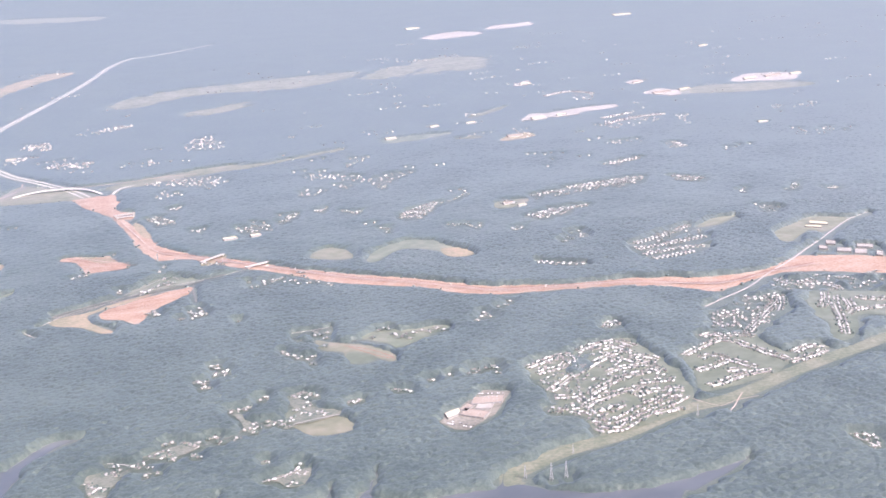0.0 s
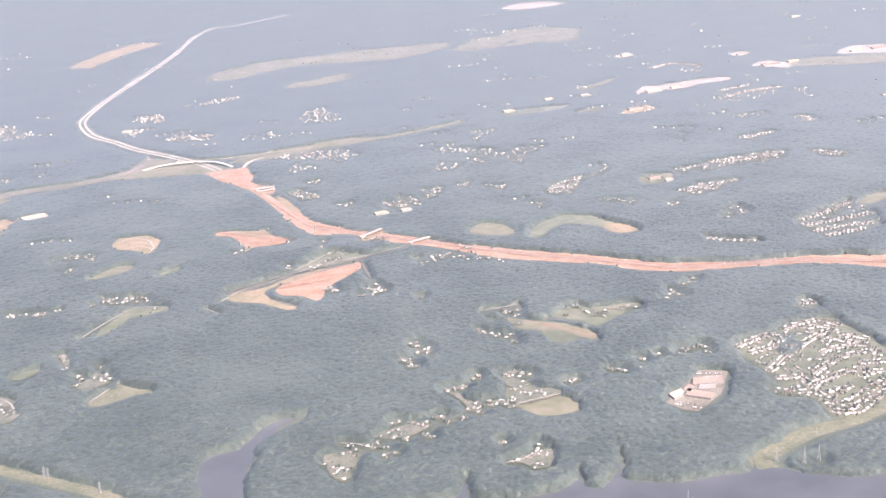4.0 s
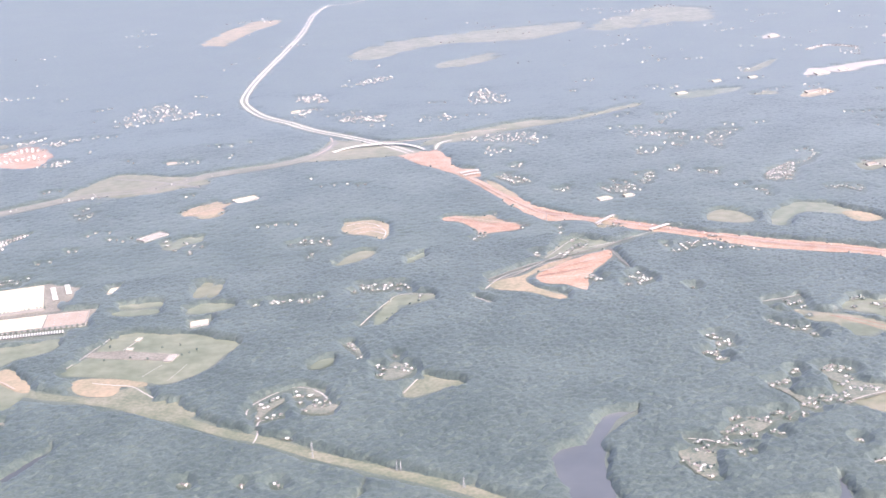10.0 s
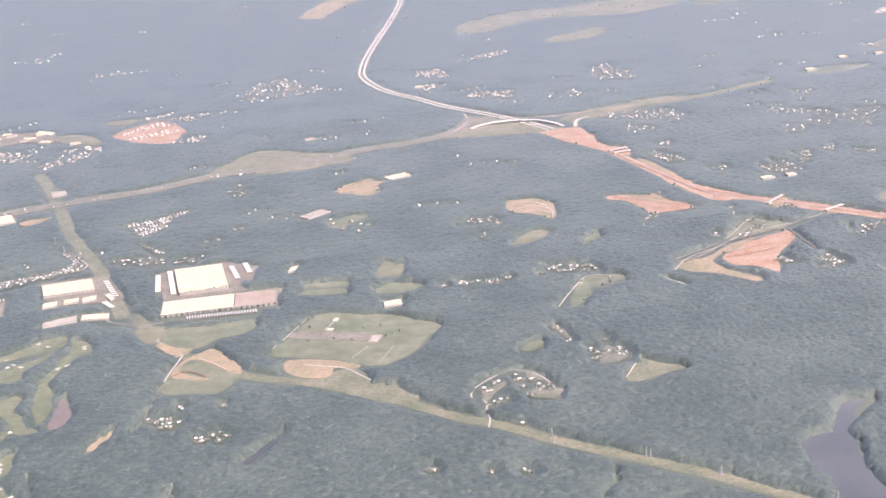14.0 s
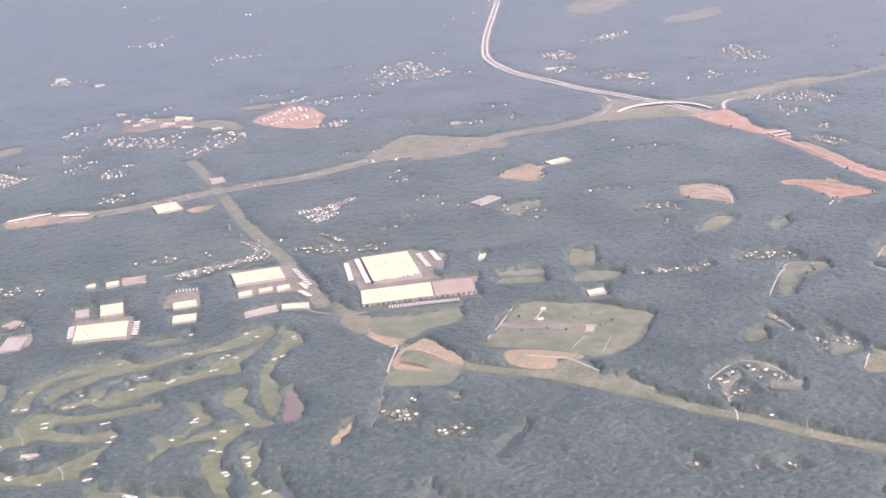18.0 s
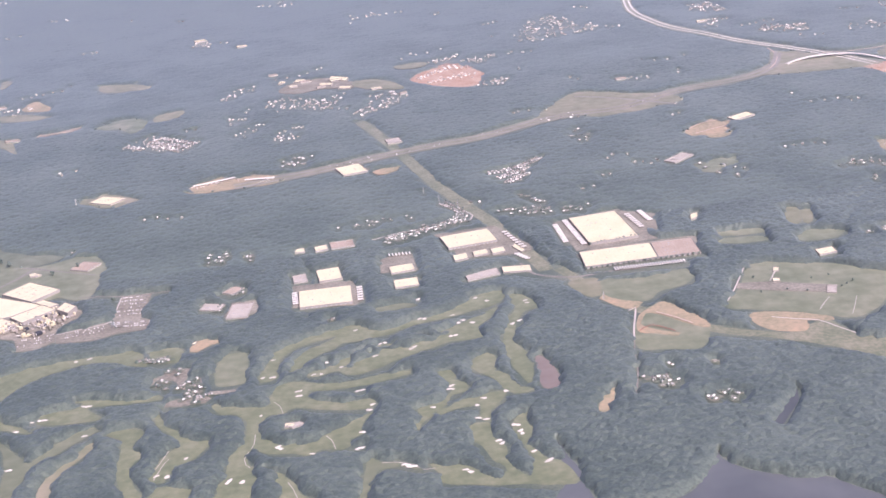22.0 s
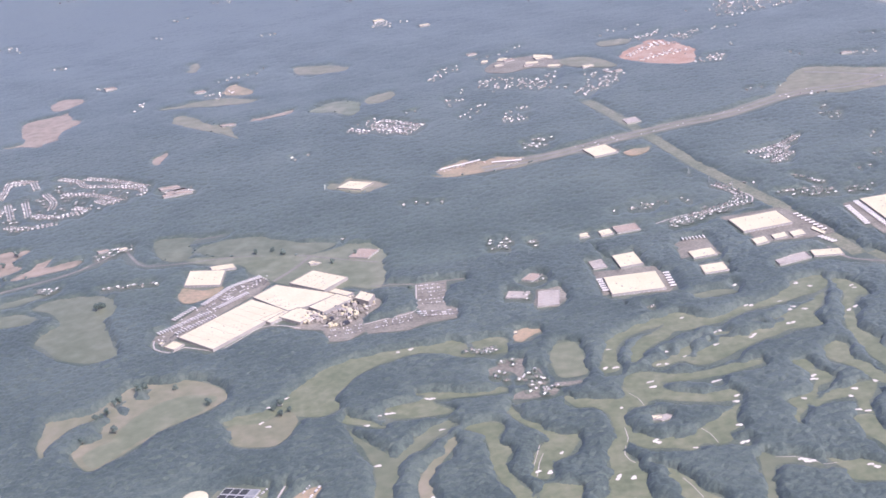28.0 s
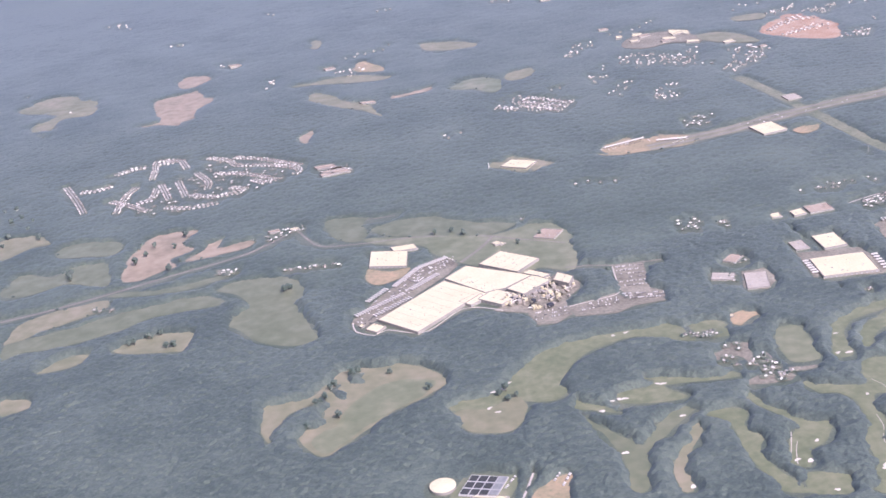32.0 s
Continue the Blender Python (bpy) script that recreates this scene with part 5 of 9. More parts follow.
patch("fairway", [(-762.0, 853.6), (-751.3, 857.3), (-742.1, 853.9), (-740.6, 847.2), (-744.5, 839.1), (-740.5, 830.1), (-738.0, 825.2), (-742.1, 817.7), (-744.4, 809.8), (-742.5, 799.2), (-739.2, 789.1), (-734.5, 779.9), (-731.3, 771.7), (-743.4, 775.1), (-746.3, 788.4), (-749.5, 800.1), (-751.7, 814.7), (-751.3, 829.1), (-751.3, 839.9), (-754.4, 847.0)], "fairway", "mown green golf fairway winding between trees", 0.9)
patch("fairway", [(-732.8, 872.6), (-730.2, 861.2), (-723.7, 849.7), (-717.0, 840.2), (-708.7, 832.8), (-700.7, 831.0), (-704.2, 821.8), (-711.3, 811.1), (-717.8, 807.8), (-721.8, 800.0), (-725.2, 792.1), (-731.0, 794.9), (-733.3, 799.9), (-730.8, 808.7), (-726.5, 819.0), (-721.5, 829.3), (-722.5, 838.7), (-726.3, 846.1), (-732.8, 855.0), (-735.7, 869.5)], "fairway", "mown green golf fairway winding between trees", 0.9)
patch("fairway", [(-729.0, 787.3), (-715.7, 785.2), (-708.2, 783.0), (-711.1, 773.4), (-715.0, 766.2), (-731.1, 770.7)], "fairway", "mown green golf fairway winding between trees", 0.9)
patch("fairway", [(-681.8, 836.4), (-676.8, 838.0), (-674.1, 829.2), (-676.7, 819.1), (-680.5, 811.4), (-681.5, 803.0), (-678.7, 796.0), (-671.9, 792.9), (-663.5, 784.4), (-656.8, 772.8), (-654.0, 762.6), (-647.6, 748.7), (-700.3, 763.2), (-696.5, 773.5), (-697.7, 780.1), (-693.4, 786.4), (-692.3, 799.3), (-690.8, 811.4), (-685.6, 818.7), (-682.3, 828.6)], "fairway", "mown green golf fairway winding between trees", 0.9)
patch("fairway", [(-703.3, 874.9), (-695.4, 869.0), (-683.4, 863.3), (-671.5, 861.6), (-667.8, 865.8), (-662.5, 862.8), (-658.6, 853.7), (-662.1, 848.9), (-669.8, 849.9), (-673.6, 841.5), (-676.8, 834.9), (-682.0, 837.1), (-682.8, 846.8), (-688.7, 856.4), (-697.4, 858.4), (-701.8, 867.0)], "fairway", "mown green golf fairway winding between trees", 0.7)
patch("fairway", [(-666.3, 873.5), (-655.3, 874.2), (-645.8, 872.6), (-634.9, 870.5), (-621.8, 870.5), (-606.6, 872.0), (-586.2, 877.6), (-585.7, 881.7), (-602.1, 882.7), (-619.8, 878.4), (-636.0, 880.0), (-651.2, 886.3), (-660.4, 887.1), (-666.7, 882.0)], "fairway", "mown green golf fairway winding between trees", 0.7)
patch("fairway", [(-662.5, 862.8), (-656.7, 867.8), (-647.2, 866.2), (-639.3, 858.3), (-626.1, 852.8), (-612.5, 853.3), (-609.0, 847.5), (-614.3, 841.9), (-628.2, 844.3), (-642.9, 849.5), (-653.9, 854.8), (-658.7, 853.0)], "fairway", "mown green golf fairway winding between trees", 0.7)
patch("fairway", [(-669.3, 867.7), (-666.7, 875.0), (-654.9, 876.2), (-646.3, 873.5), (-648.6, 865.9), (-656.9, 865.1), (-662.6, 860.9), (-668.2, 863.3)], "fairway", "mown green golf fairway winding between trees", 0.7)
patch("fairway", [(-675.6, 827.8), (-667.8, 820.6), (-659.9, 814.7), (-649.7, 812.9), (-641.1, 816.9), (-633.3, 823.7), (-622.0, 831.5), (-612.2, 836.8), (-614.9, 831.2), (-619.1, 821.3), (-619.5, 814.1), (-625.5, 809.8), (-625.8, 802.9), (-633.1, 800.3), (-641.5, 802.8), (-648.3, 799.1), (-656.4, 803.1), (-665.0, 805.1), (-670.7, 806.2), (-674.7, 810.2), (-678.0, 815.3)], "fairway", "mown green golf fairway winding between trees", 0.9)
patch("fairway", [(-617.9, 787.3), (-613.5, 785.0), (-609.2, 779.8), (-603.5, 779.3), (-595.9, 775.4), (-590.1, 769.3), (-591.4, 767.0), (-599.7, 772.7), (-606.5, 774.1), (-613.1, 773.3), (-616.8, 766.8), (-619.6, 757.1), (-621.4, 740.5), (-627.0, 742.0), (-623.0, 759.1), (-620.1, 774.2)], "pasture", "rough grass golf hole between tree rows", 0.9)
patch("fairway", [(-563.2, 799.0), (-558.9, 807.4), (-551.2, 807.1), (-549.0, 799.5), (-551.0, 793.7), (-548.1, 785.4), (-545.3, 778.6), (-546.7, 769.5), (-545.8, 763.4), (-544.7, 756.2), (-539.4, 748.0), (-534.6, 739.0), (-579.8, 751.3), (-582.9, 762.1), (-586.8, 773.6), (-577.7, 768.1), (-570.3, 768.4), (-564.3, 761.6), (-560.5, 754.3), (-554.0, 752.0), (-549.3, 756.3), (-550.7, 763.6), (-554.5, 767.5), (-556.9, 780.0), (-560.7, 789.6), (-562.6, 793.2)], "fairway", "mown green golf fairway winding between trees", 0.9)
patch("fairway", [(-538.8, 796.6), (-534.6, 808.3), (-526.4, 815.2), (-530.4, 803.8), (-528.7, 793.7), (-532.9, 782.4), (-529.8, 772.4), (-527.9, 763.0), (-520.8, 758.2), (-517.6, 748.7), (-515.9, 739.9), (-518.1, 734.5), (-538.5, 740.0), (-537.0, 754.1), (-533.0, 761.6), (-535.3, 771.0), (-536.6, 782.2)], "fairway", "mown green golf fairway winding between trees", 0.9)
patch("fairway", [(-570.2, 875.2), (-564.5, 876.5), (-560.2, 869.1), (-561.3, 862.0), (-555.1, 855.0), (-559.0, 846.1), (-565.6, 843.8), (-569.3, 834.4), (-575.9, 829.5), (-579.3, 823.7), (-585.8, 815.7), (-588.2, 809.3), (-590.1, 817.0), (-585.3, 822.8), (-586.6, 832.6), (-581.1, 834.4), (-576.2, 837.8), (-569.5, 842.8), (-565.9, 850.3), (-566.7, 859.2), (-569.0, 867.3)], "fairway", "mown green golf fairway winding between trees", 0.9)
patch("fairway", [(-575.9, 822.1), (-567.2, 826.3), (-557.6, 828.2), (-553.1, 829.0), (-552.6, 822.1), (-554.8, 812.7), (-549.6, 808.0), (-547.8, 818.7), (-542.5, 825.2), (-539.1, 831.1), (-534.8, 839.7), (-543.8, 840.2), (-553.7, 838.2), (-563.5, 836.2), (-570.2, 829.9), (-575.5, 831.4)], "fairway", "mown green golf fairway winding between trees", 0.9)
patch("fairway", [(-547.7, 883.8), (-540.3, 891.9), (-534.6, 885.3), (-535.4, 872.3), (-537.7, 866.2), (-532.9, 864.0), (-527.5, 851.2), (-523.6, 841.3), (-518.8, 837.1), (-528.1, 834.9), (-534.7, 840.4), (-539.8, 857.1), (-545.7, 865.6), (-549.3, 871.9)], "fairway", "mown green golf fairway winding between trees", 0.9)
patch("fairway", [(-510.6, 970.7), (-503.3, 970.0), (-496.1, 958.2), (-497.7, 945.1), (-505.5, 943.3), (-512.7, 929.1), (-518.7, 907.6), (-517.8, 894.4), (-514.2, 881.6), (-514.7, 865.8), (-520.3, 844.5), (-523.2, 852.5), (-525.9, 867.9), (-527.1, 883.4), (-526.6, 899.7), (-522.8, 919.7), (-516.1, 938.9), (-510.9, 949.6)], "fairway", "mown green golf fairway winding between trees", 0.9)
patch("fairway", [(-676.4, 894.2), (-670.9, 915.1), (-666.7, 929.6), (-658.6, 938.4), (-647.3, 945.5), (-636.0, 950.2), (-624.2, 952.3), (-628.9, 942.8), (-642.6, 938.1), (-653.0, 933.3), (-660.9, 923.0), (-664.4, 909.2), (-664.8, 895.8), (-669.1, 891.9)], "fairway", "mown green golf fairway winding between trees", 0.9)
patch("fairway", [(-657.8, 901.8), (-653.4, 917.4), (-646.1, 927.8), (-637.7, 934.1), (-627.6, 941.6), (-625.5, 953.6), (-615.1, 958.0), (-606.9, 951.0), (-600.7, 943.7), (-589.9, 943.6), (-577.8, 950.8), (-566.4, 953.2), (-554.4, 958.1), (-541.1, 969.0), (-525.4, 980.6), (-513.7, 978.4), (-515.6, 965.8), (-524.8, 958.0), (-532.9, 955.3), (-544.8, 951.2), (-554.5, 948.3), (-567.6, 946.6), (-581.0, 942.4), (-590.9, 937.1), (-598.5, 934.5), (-605.9, 932.8), (-615.0, 930.8), (-623.9, 931.2), (-628.0, 926.0), (-637.4, 920.2), (-645.0, 914.7), (-650.8, 904.2), (-655.6, 899.6)], "fairway", "mown green golf fairway winding between trees", 0.9)
patch("fairway", [(-646.0, 894.4), (-636.1, 900.3), (-626.6, 908.1), (-615.6, 913.2), (-607.9, 918.7), (-596.6, 923.2), (-586.1, 923.0), (-574.9, 926.0), (-561.7, 930.0), (-551.7, 935.2), (-543.2, 941.0), (-531.0, 950.1), (-525.8, 953.8), (-521.6, 955.9), (-527.9, 941.1), (-537.9, 928.9), (-537.3, 915.3), (-544.1, 911.8), (-556.1, 913.3), (-567.5, 908.9), (-578.7, 904.6), (-586.3, 900.7), (-593.8, 896.9), (-601.4, 892.4), (-608.7, 888.7), (-615.9, 885.7), (-624.1, 887.5), (-628.3, 894.1), (-637.1, 891.6), (-644.0, 890.1)], "fairway", "mown green golf fairway winding between trees", 0.9)
patch("fairway", [(-599.5, 977.9), (-587.9, 980.4), (-573.2, 978.2), (-571.8, 973.1), (-587.3, 971.9), (-599.4, 970.6)], "pasture", "rough grass strip behind a golf course", 0.9)
patch("fairway", [(-701.9, 924.9), (-697.3, 936.2), (-690.6, 938.0), (-683.0, 934.0), (-682.5, 911.1), (-685.0, 896.1), (-695.9, 892.9), (-701.2, 896.7), (-702.8, 909.8)], "lawn", "pale green practice lawn of a golf course", 0.9)
wood([(-628.2, 895.6), (-615.3, 902.2), (-603.8, 910.3), (-591.0, 914.1), (-578.4, 916.5), (-563.0, 921.3), (-560.5, 927.1), (-574.9, 926.0), (-589.7, 922.6), (-602.6, 918.6), (-614.0, 911.9), (-625.3, 902.3)])
wood([(-677.8, 792.9), (-671.6, 794.5), (-667.7, 783.4), (-665.8, 771.1), (-662.5, 752.8), (-675.7, 756.4), (-678.3, 771.5)])
wood([(-725.3, 795.5), (-720.6, 801.9), (-717.0, 806.5), (-720.0, 796.1)])
wood([(-680.5, 813.1), (-677.2, 814.5), (-676.1, 809.5), (-680.1, 807.2)])
road("road", [(-677.3, 830.1), (-677.8, 819.4), (-679.2, 815.1)], 0.45, "concrete", "pale cart path on a golf course", 0.1)
road("road", [(-680.7, 812.0), (-683.0, 804.6), (-682.0, 798.6), (-679.6, 794.5)], 0.45, "concrete", "pale cart path on a golf course", 0.1)
road("road", [(-666.8, 865.5), (-663.3, 859.1), (-661.9, 850.1)], 0.45, "concrete", "pale cart path on a golf course", 0.1)
road("road", [(-638.7, 818.0), (-635.7, 811.7), (-634.2, 801.8)], 0.45, "concrete", "pale cart path on a golf course", 0.1)
road("road", [(-611.1, 780.9), (-602.5, 779.1), (-595.9, 775.0), (-589.9, 768.2), (-584.0, 768.2)], 0.45, "concrete", "pale cart path on a golf course", 0.1)
road("road", [(-724.3, 825.3), (-728.4, 812.3), (-732.3, 800.9)], 0.45, "concrete", "pale cart path on a golf course", 0.1)
road("road", [(-660.2, 775.2), (-657.5, 767.4), (-655.0, 755.6)], 0.45, "concrete", "pale cart path on a golf course", 0.1)
road("road", [(-730.3, 795.8), (-727.3, 807.7), (-723.8, 816.4)], 0.45, "concrete", "pale cart path on a golf course", 0.1)
hall("pavilion", [(-660.7, 837.1), (-655.1, 836.7), (-655.4, 832.4), (-661.2, 832.9)], 0.57, "white_roof", "small white roofed pavilion on the golf course")
patch("fairway", [(-744.2, 959.3), (-726, 956.3), (-724.5, 937.7), (-741.5, 940.4)], "fairway", "mown green golf fairway winding between trees", 1)
patch("car_park", [(-742.1, 916.1), (-734.2, 919.8), (-733.0, 929.3), (-725.4, 927.0), (-717.8, 925.1), (-719.3, 915.1), (-720.3, 903.4), (-719.1, 895.9), (-724.7, 899.9), (-725.0, 907.2), (-728.3, 911.8), (-734.0, 907.5), (-739.5, 908.0)], "lot", "tan clubhouse yard under trees", 0.5)
patch("car_park", [(-730.7, 882.1), (-724.1, 885.8), (-715.6, 884.4), (-706.6, 885.1), (-703.5, 880.8), (-707.1, 876.2), (-720.4, 875.7), (-730.8, 877.7)], "lot", "tan yard round golf cottages", 0.5)
road("road", [(-711.5, 910.3), (-709.9, 900.2), (-711.0, 888.8), (-708.2, 883.4)], 1.0, "asphalt", "tan drive through golf cottages", 0.6)
patch("car_park", [(-705.0, 890.4), (-696.5, 889.0), (-688.8, 888.6), (-688.5, 886.1), (-696.8, 884.5), (-704.2, 885.6)], "lot", "tan clubhouse car park", 0.5)
bunkers([(-871.1, 910.1), (-864.7, 911.8), (-860.7, 918.4), (-875.0, 892.8), (-870.6, 887.5), (-791.8, 957.3), (-783.7, 958.8), (-779.1, 893.2), (-776.1, 892.3), (-802.9, 882.3), (-800.0, 882.2), (-807.0, 881.5), (-814.5, 872.4), (-773.8, 856.0), (-810.6, 828.4), (-667.0, 920.9), (-673.4, 898.4), (-667.4, 897.3), (-643.0, 893.5), (-638.3, 892.7), (-634.6, 907.6), (-626.1, 898.7), (-614.5, 948.3), (-604.9, 907.5), (-600.5, 923.6), (-597.5, 924.3), (-533.3, 973.8), (-526.6, 966.8), (-582.5, 910.6), (-580.0, 913.0), (-572.7, 952.7), (-569.6, 951.6), (-551.3, 951.6), (-546.0, 941.9), (-549.2, 938.7), (-556.4, 920.8), (-553.4, 921.4), (-540.5, 936.6), (-652.9, 874.7), (-651.2, 874.9), (-652.1, 868.8), (-618.1, 864.7), (-615.4, 865.3), (-611.1, 846.0), (-613.2, 840.0)])
bunkers([(-674.3, 850.9), (-664.8, 812.7), (-663.5, 810.5), (-646.6, 800.3), (-618.7, 815.9), (-622.4, 798.7), (-619.9, 799.2), (-600.1, 776.1), (-597.6, 773.7), (-564.6, 855.3), (-566.6, 851.8), (-564.5, 851.1), (-577.8, 832.7), (-553.7, 828.1), (-555.1, 813.6), (-551.0, 811.1), (-535.4, 840.1), (-537.8, 800.9), (-511.3, 930.3), (-516.5, 926.9), (-502.5, 959.5), (-502.0, 955.6), (-548.8, 835.3), (-570.3, 983.8), (-535.7, 800.1), (-535.4, 793.7), (-534.9, 790.4), (-547.0, 783.3), (-548.2, 786.7), (-569.2, 762.4), (-567.1, 759.5), (-532.4, 770.8), (-527.1, 759.4), (-525.9, 760.2), (-598.0, 774.9), (-595.1, 772.9), (-784.7, 790.1), (-719.2, 770.5), (-690.1, 784.9), (-691.4, 782.6), (-683.5, 781.5), (-687.9, 762.8), (-729.2, 799.9), (-723.3, 797.6), (-714.4, 814.3)])

# highways and roads
patch("earthworks", [(-71, 1409.6), (-48.9, 1409.2), (-38.5, 1418.7), (-31.9, 1401.3), (-33, 1357.9), (-27.9, 1332.1), (-17.4, 1318.5), (-16.8, 1292), (-27, 1295.3), (-33.6, 1310.4), (-45.8, 1329.8), (-57.7, 1354.6), (-70.1, 1380.2)], "red_earth", "red clay junction works", 1)
patch("earthworks", [(36.8, 1102.5), (44.6, 1115.3), (57.7, 1116.4), (61.6, 1110.9), (53.8, 1104.7), (46.9, 1090.8), (39, 1089.5)], "clay_pale", "pale gravel pad on the new road bed", 0.8)
patch("earthworks", [(-16.6, 1267.8), (-11.3, 1275.1), (-4.5, 1237.1), (-0.5, 1210.9), (-6.2, 1209), (-12.9, 1236.2)], "clay_pale", "pale gravel bank on the new road bed", 0.8)
bridge((-34.6, 1307.3), (-14.1, 1313), 3, 1.8)
bridge((-32.9, 1298), (-14.6, 1301.9), 3, 1.8)
bridge((37.2, 1098.6), (58.4, 1117.1), 3, 1.8)
bridge((72.2, 1065.9), (96.8, 1078.5), 3, 1.8)
gap([(-215.4, 710.3), (-221, 694.1), (-228.2, 676.1)], 0.7)
gap([(-650.1, 1096.4), (-640.7, 1059.8), (-639.5, 1008.6), (-644.7, 973.2)], 0.7)
road("highway", [(160.8, 2826.9), (40.6, 2700), (-4.7, 2683.5), (-45.1, 2565.2), (-87.4, 2347.6), (-131.9, 2163.5), (-186.6, 1951), (-211.5, 1836.9), (-219.1, 1767), (-208.4, 1693.3), (-194.9, 1655.2), (-176, 1620.3), (-151.3, 1565.3), (-115.9, 1511.1), (-83.7, 1455.1), (-66, 1413)], 2.2, "highway_concrete", "pale concrete dual carriageway", 5)
road("highway", [(167.3, 2829.9), (47.1, 2703), (1.8, 2686.5), (-38.6, 2568.2), (-80.9, 2350.6), (-125.4, 2166.5), (-180.1, 1954), (-205, 1839.9), (-212.6, 1770), (-201.9, 1696.3), (-188.4, 1658.2), (-169.5, 1623.3), (-144.8, 1568.3), (-109.4, 1514.1), (-77.2, 1458.1), (-59.5, 1416)], 2.2, "highway_concrete", "pale concrete dual carriageway", 5)
viaduct([(-141, 1450.3), (-127.3, 1457.9), (-108.9, 1460.7), (-90.6, 1460.8), (-72.8, 1455.5), (-56.4, 1439.4), (-47.4, 1424)], 3.2, 2.2)
road("highway", [(-36.1, 1418.8), (-32.2, 1433.8), (-24.8, 1447.6), (-11.2, 1455.8)], 2.6, "highway_concrete", "pale concrete ramp curve", 4)
road("road", [(-161.1, 1443), (-144.7, 1468.7), (-135.5, 1499.1), (-135.2, 1522.9)], 1.8, "haul_road", "tan gravel ramp of an interchange", 2)
road("road", [(-92, 1478.8), (-58.7, 1472.1), (-20.8, 1475.2), (18.4, 1484.1), (56.9, 1484.4)], 2, "haul_road", "tan gravel ramp of an interchange", 2)
road("road", [(-367.7, 1426.1), (-334.1, 1404.9), (-282.7, 1358.2)], 4, "asphalt", "grey highway side road", 4)
road("highway", [(-131.1, 1506.7), (-153.8, 1458.8), (-182.2, 1432), (-216.1, 1419), (-271.7, 1406.6), (-332.2, 1374.1), (-382.1, 1371.6), (-416.9, 1362.2), (-447.1, 1347.3), (-481.6, 1333.2), (-524.5, 1325.4), (-577.9, 1310.6), (-630, 1293.1), (-660.2, 1286.5), (-699.8, 1278)], 3.4, "asphalt", "worn grey highway carriageway", 5)
road("highway", [(-130.1, 1497.7), (-152.8, 1449.8), (-181.2, 1423), (-215.1, 1410), (-270.7, 1397.6), (-331.2, 1365.1), (-381.1, 1362.6), (-415.9, 1353.2), (-446.1, 1338.3), (-480.6, 1324.2), (-523.5, 1316.4), (-576.9, 1301.6), (-629, 1284.1), (-659.2, 1277.5), (-698.8, 1269)], 3.4, "asphalt", "worn grey highway carriageway", 5)
road("road", [(376.6, 829.3), (393.3, 840.2), (425.1, 859.7), (452.8, 884.4), (482.4, 907.7), (513.6, 935.4), (539.8, 958.4), (561.4, 978.4), (590.1, 1003.6), (617.0, 1018.1)], 1.5, "concrete", "pale two lane road crossing the earthworks", 1.6)
road("road", [(298.4, 674.8), (302.7, 666.7), (309.4, 658.7), (320.8, 663.5), (336.1, 665.0)], 0.6, "haul_road", "pale dirt track along the power line corridor", 0.2)
road("road", [(329.6, 673.2), (323.2, 665.3), (315.8, 655.3), (309.6, 648.8)], 0.8, "haul_road", "pale dirt track across the power line corridor", 0.2)
road("road", [(356.8, 598.1), (359.1, 587.6), (362.7, 576.9)], 0.9, "concrete", "pale residential lane", 1.2)
road("road", [(-87.2, 975.1), (-68.9, 997.3), (-41.6, 1012.3), (-4.6, 1037.9), (43, 1051.1), (80, 1069.4)], 1, "concrete", "narrow country road", 1.5)
road("road", [(-442.9, 922.9), (-437.7, 925.6), (-445.7, 898.4), (-449.5, 883)], 1.1, "concrete", "narrow straight lane to the lake", 1.3)
road("road", [(-449.5, 883), (-454.7, 861.8), (-458.5, 840.9), (-466.3, 815.6)], 0.9, "asphalt", "narrow lane under trees", 0.3)
road("road", [(-494.2, 1022.8), (-488, 999.9), (-464.5, 986.5), (-440.8, 988), (-414.1, 986.5)], 2.2, "asphalt", "grey road past the warehouses", 2)
road("road", [(-270.8, 807.3), (-268.9, 817.6), (-259.8, 827.7), (-248.1, 836.6), (-238, 840.2), (-230.8, 835.5), (-224, 825.1), (-220.9, 810.4), (-221.5, 803.5), (-227.4, 802.2)], 0.9, "concrete", "pale looping residential lane", 1)
road("road", [(-269.3, 768.8), (-266.1, 779.2), (-264.3, 796.3), (-252.4, 798.8)], 0.9, "concrete", "pale residential lane", 1)
road("road", [(-1201, 1106.2), (-1170.5, 1113.6), (-1124.4, 1129.6), (-1085.2, 1145.9), (-1052.7, 1157.2), (-1023.8, 1171.5), (-994.5, 1199.9)], 2.6, "asphalt", "pale dual road past pastures", 3)
road("road", [(-994.8, 1209.3), (-983.1, 1178.7), (-972.2, 1161.5), (-942.4, 1156.2), (-900, 1153.8), (-854.8, 1139.3), (-835.2, 1127.8), (-797.2, 1105.5)], 1.8, "asphalt", "grey service road behind the factory", 2.5)
road("road", [(-968.9, 1202), (-959.2, 1204.2), (-932.6, 1202.4), (-914.9, 1202.8)], 1.4, "asphalt", "grey service road behind the factory", 2)
road("road", [(-804, 1064), (-785, 1061.2), (-772.2, 1056.7), (-739.6, 1054.8)], 1.4, "asphalt", "grey service road to the car park", 2)
road("road", [(-846.9, 1134.2), (-857.1, 1116.8), (-873.2, 1097.1)], 2.6, "asphalt", "grey access road down to the factory", 2)
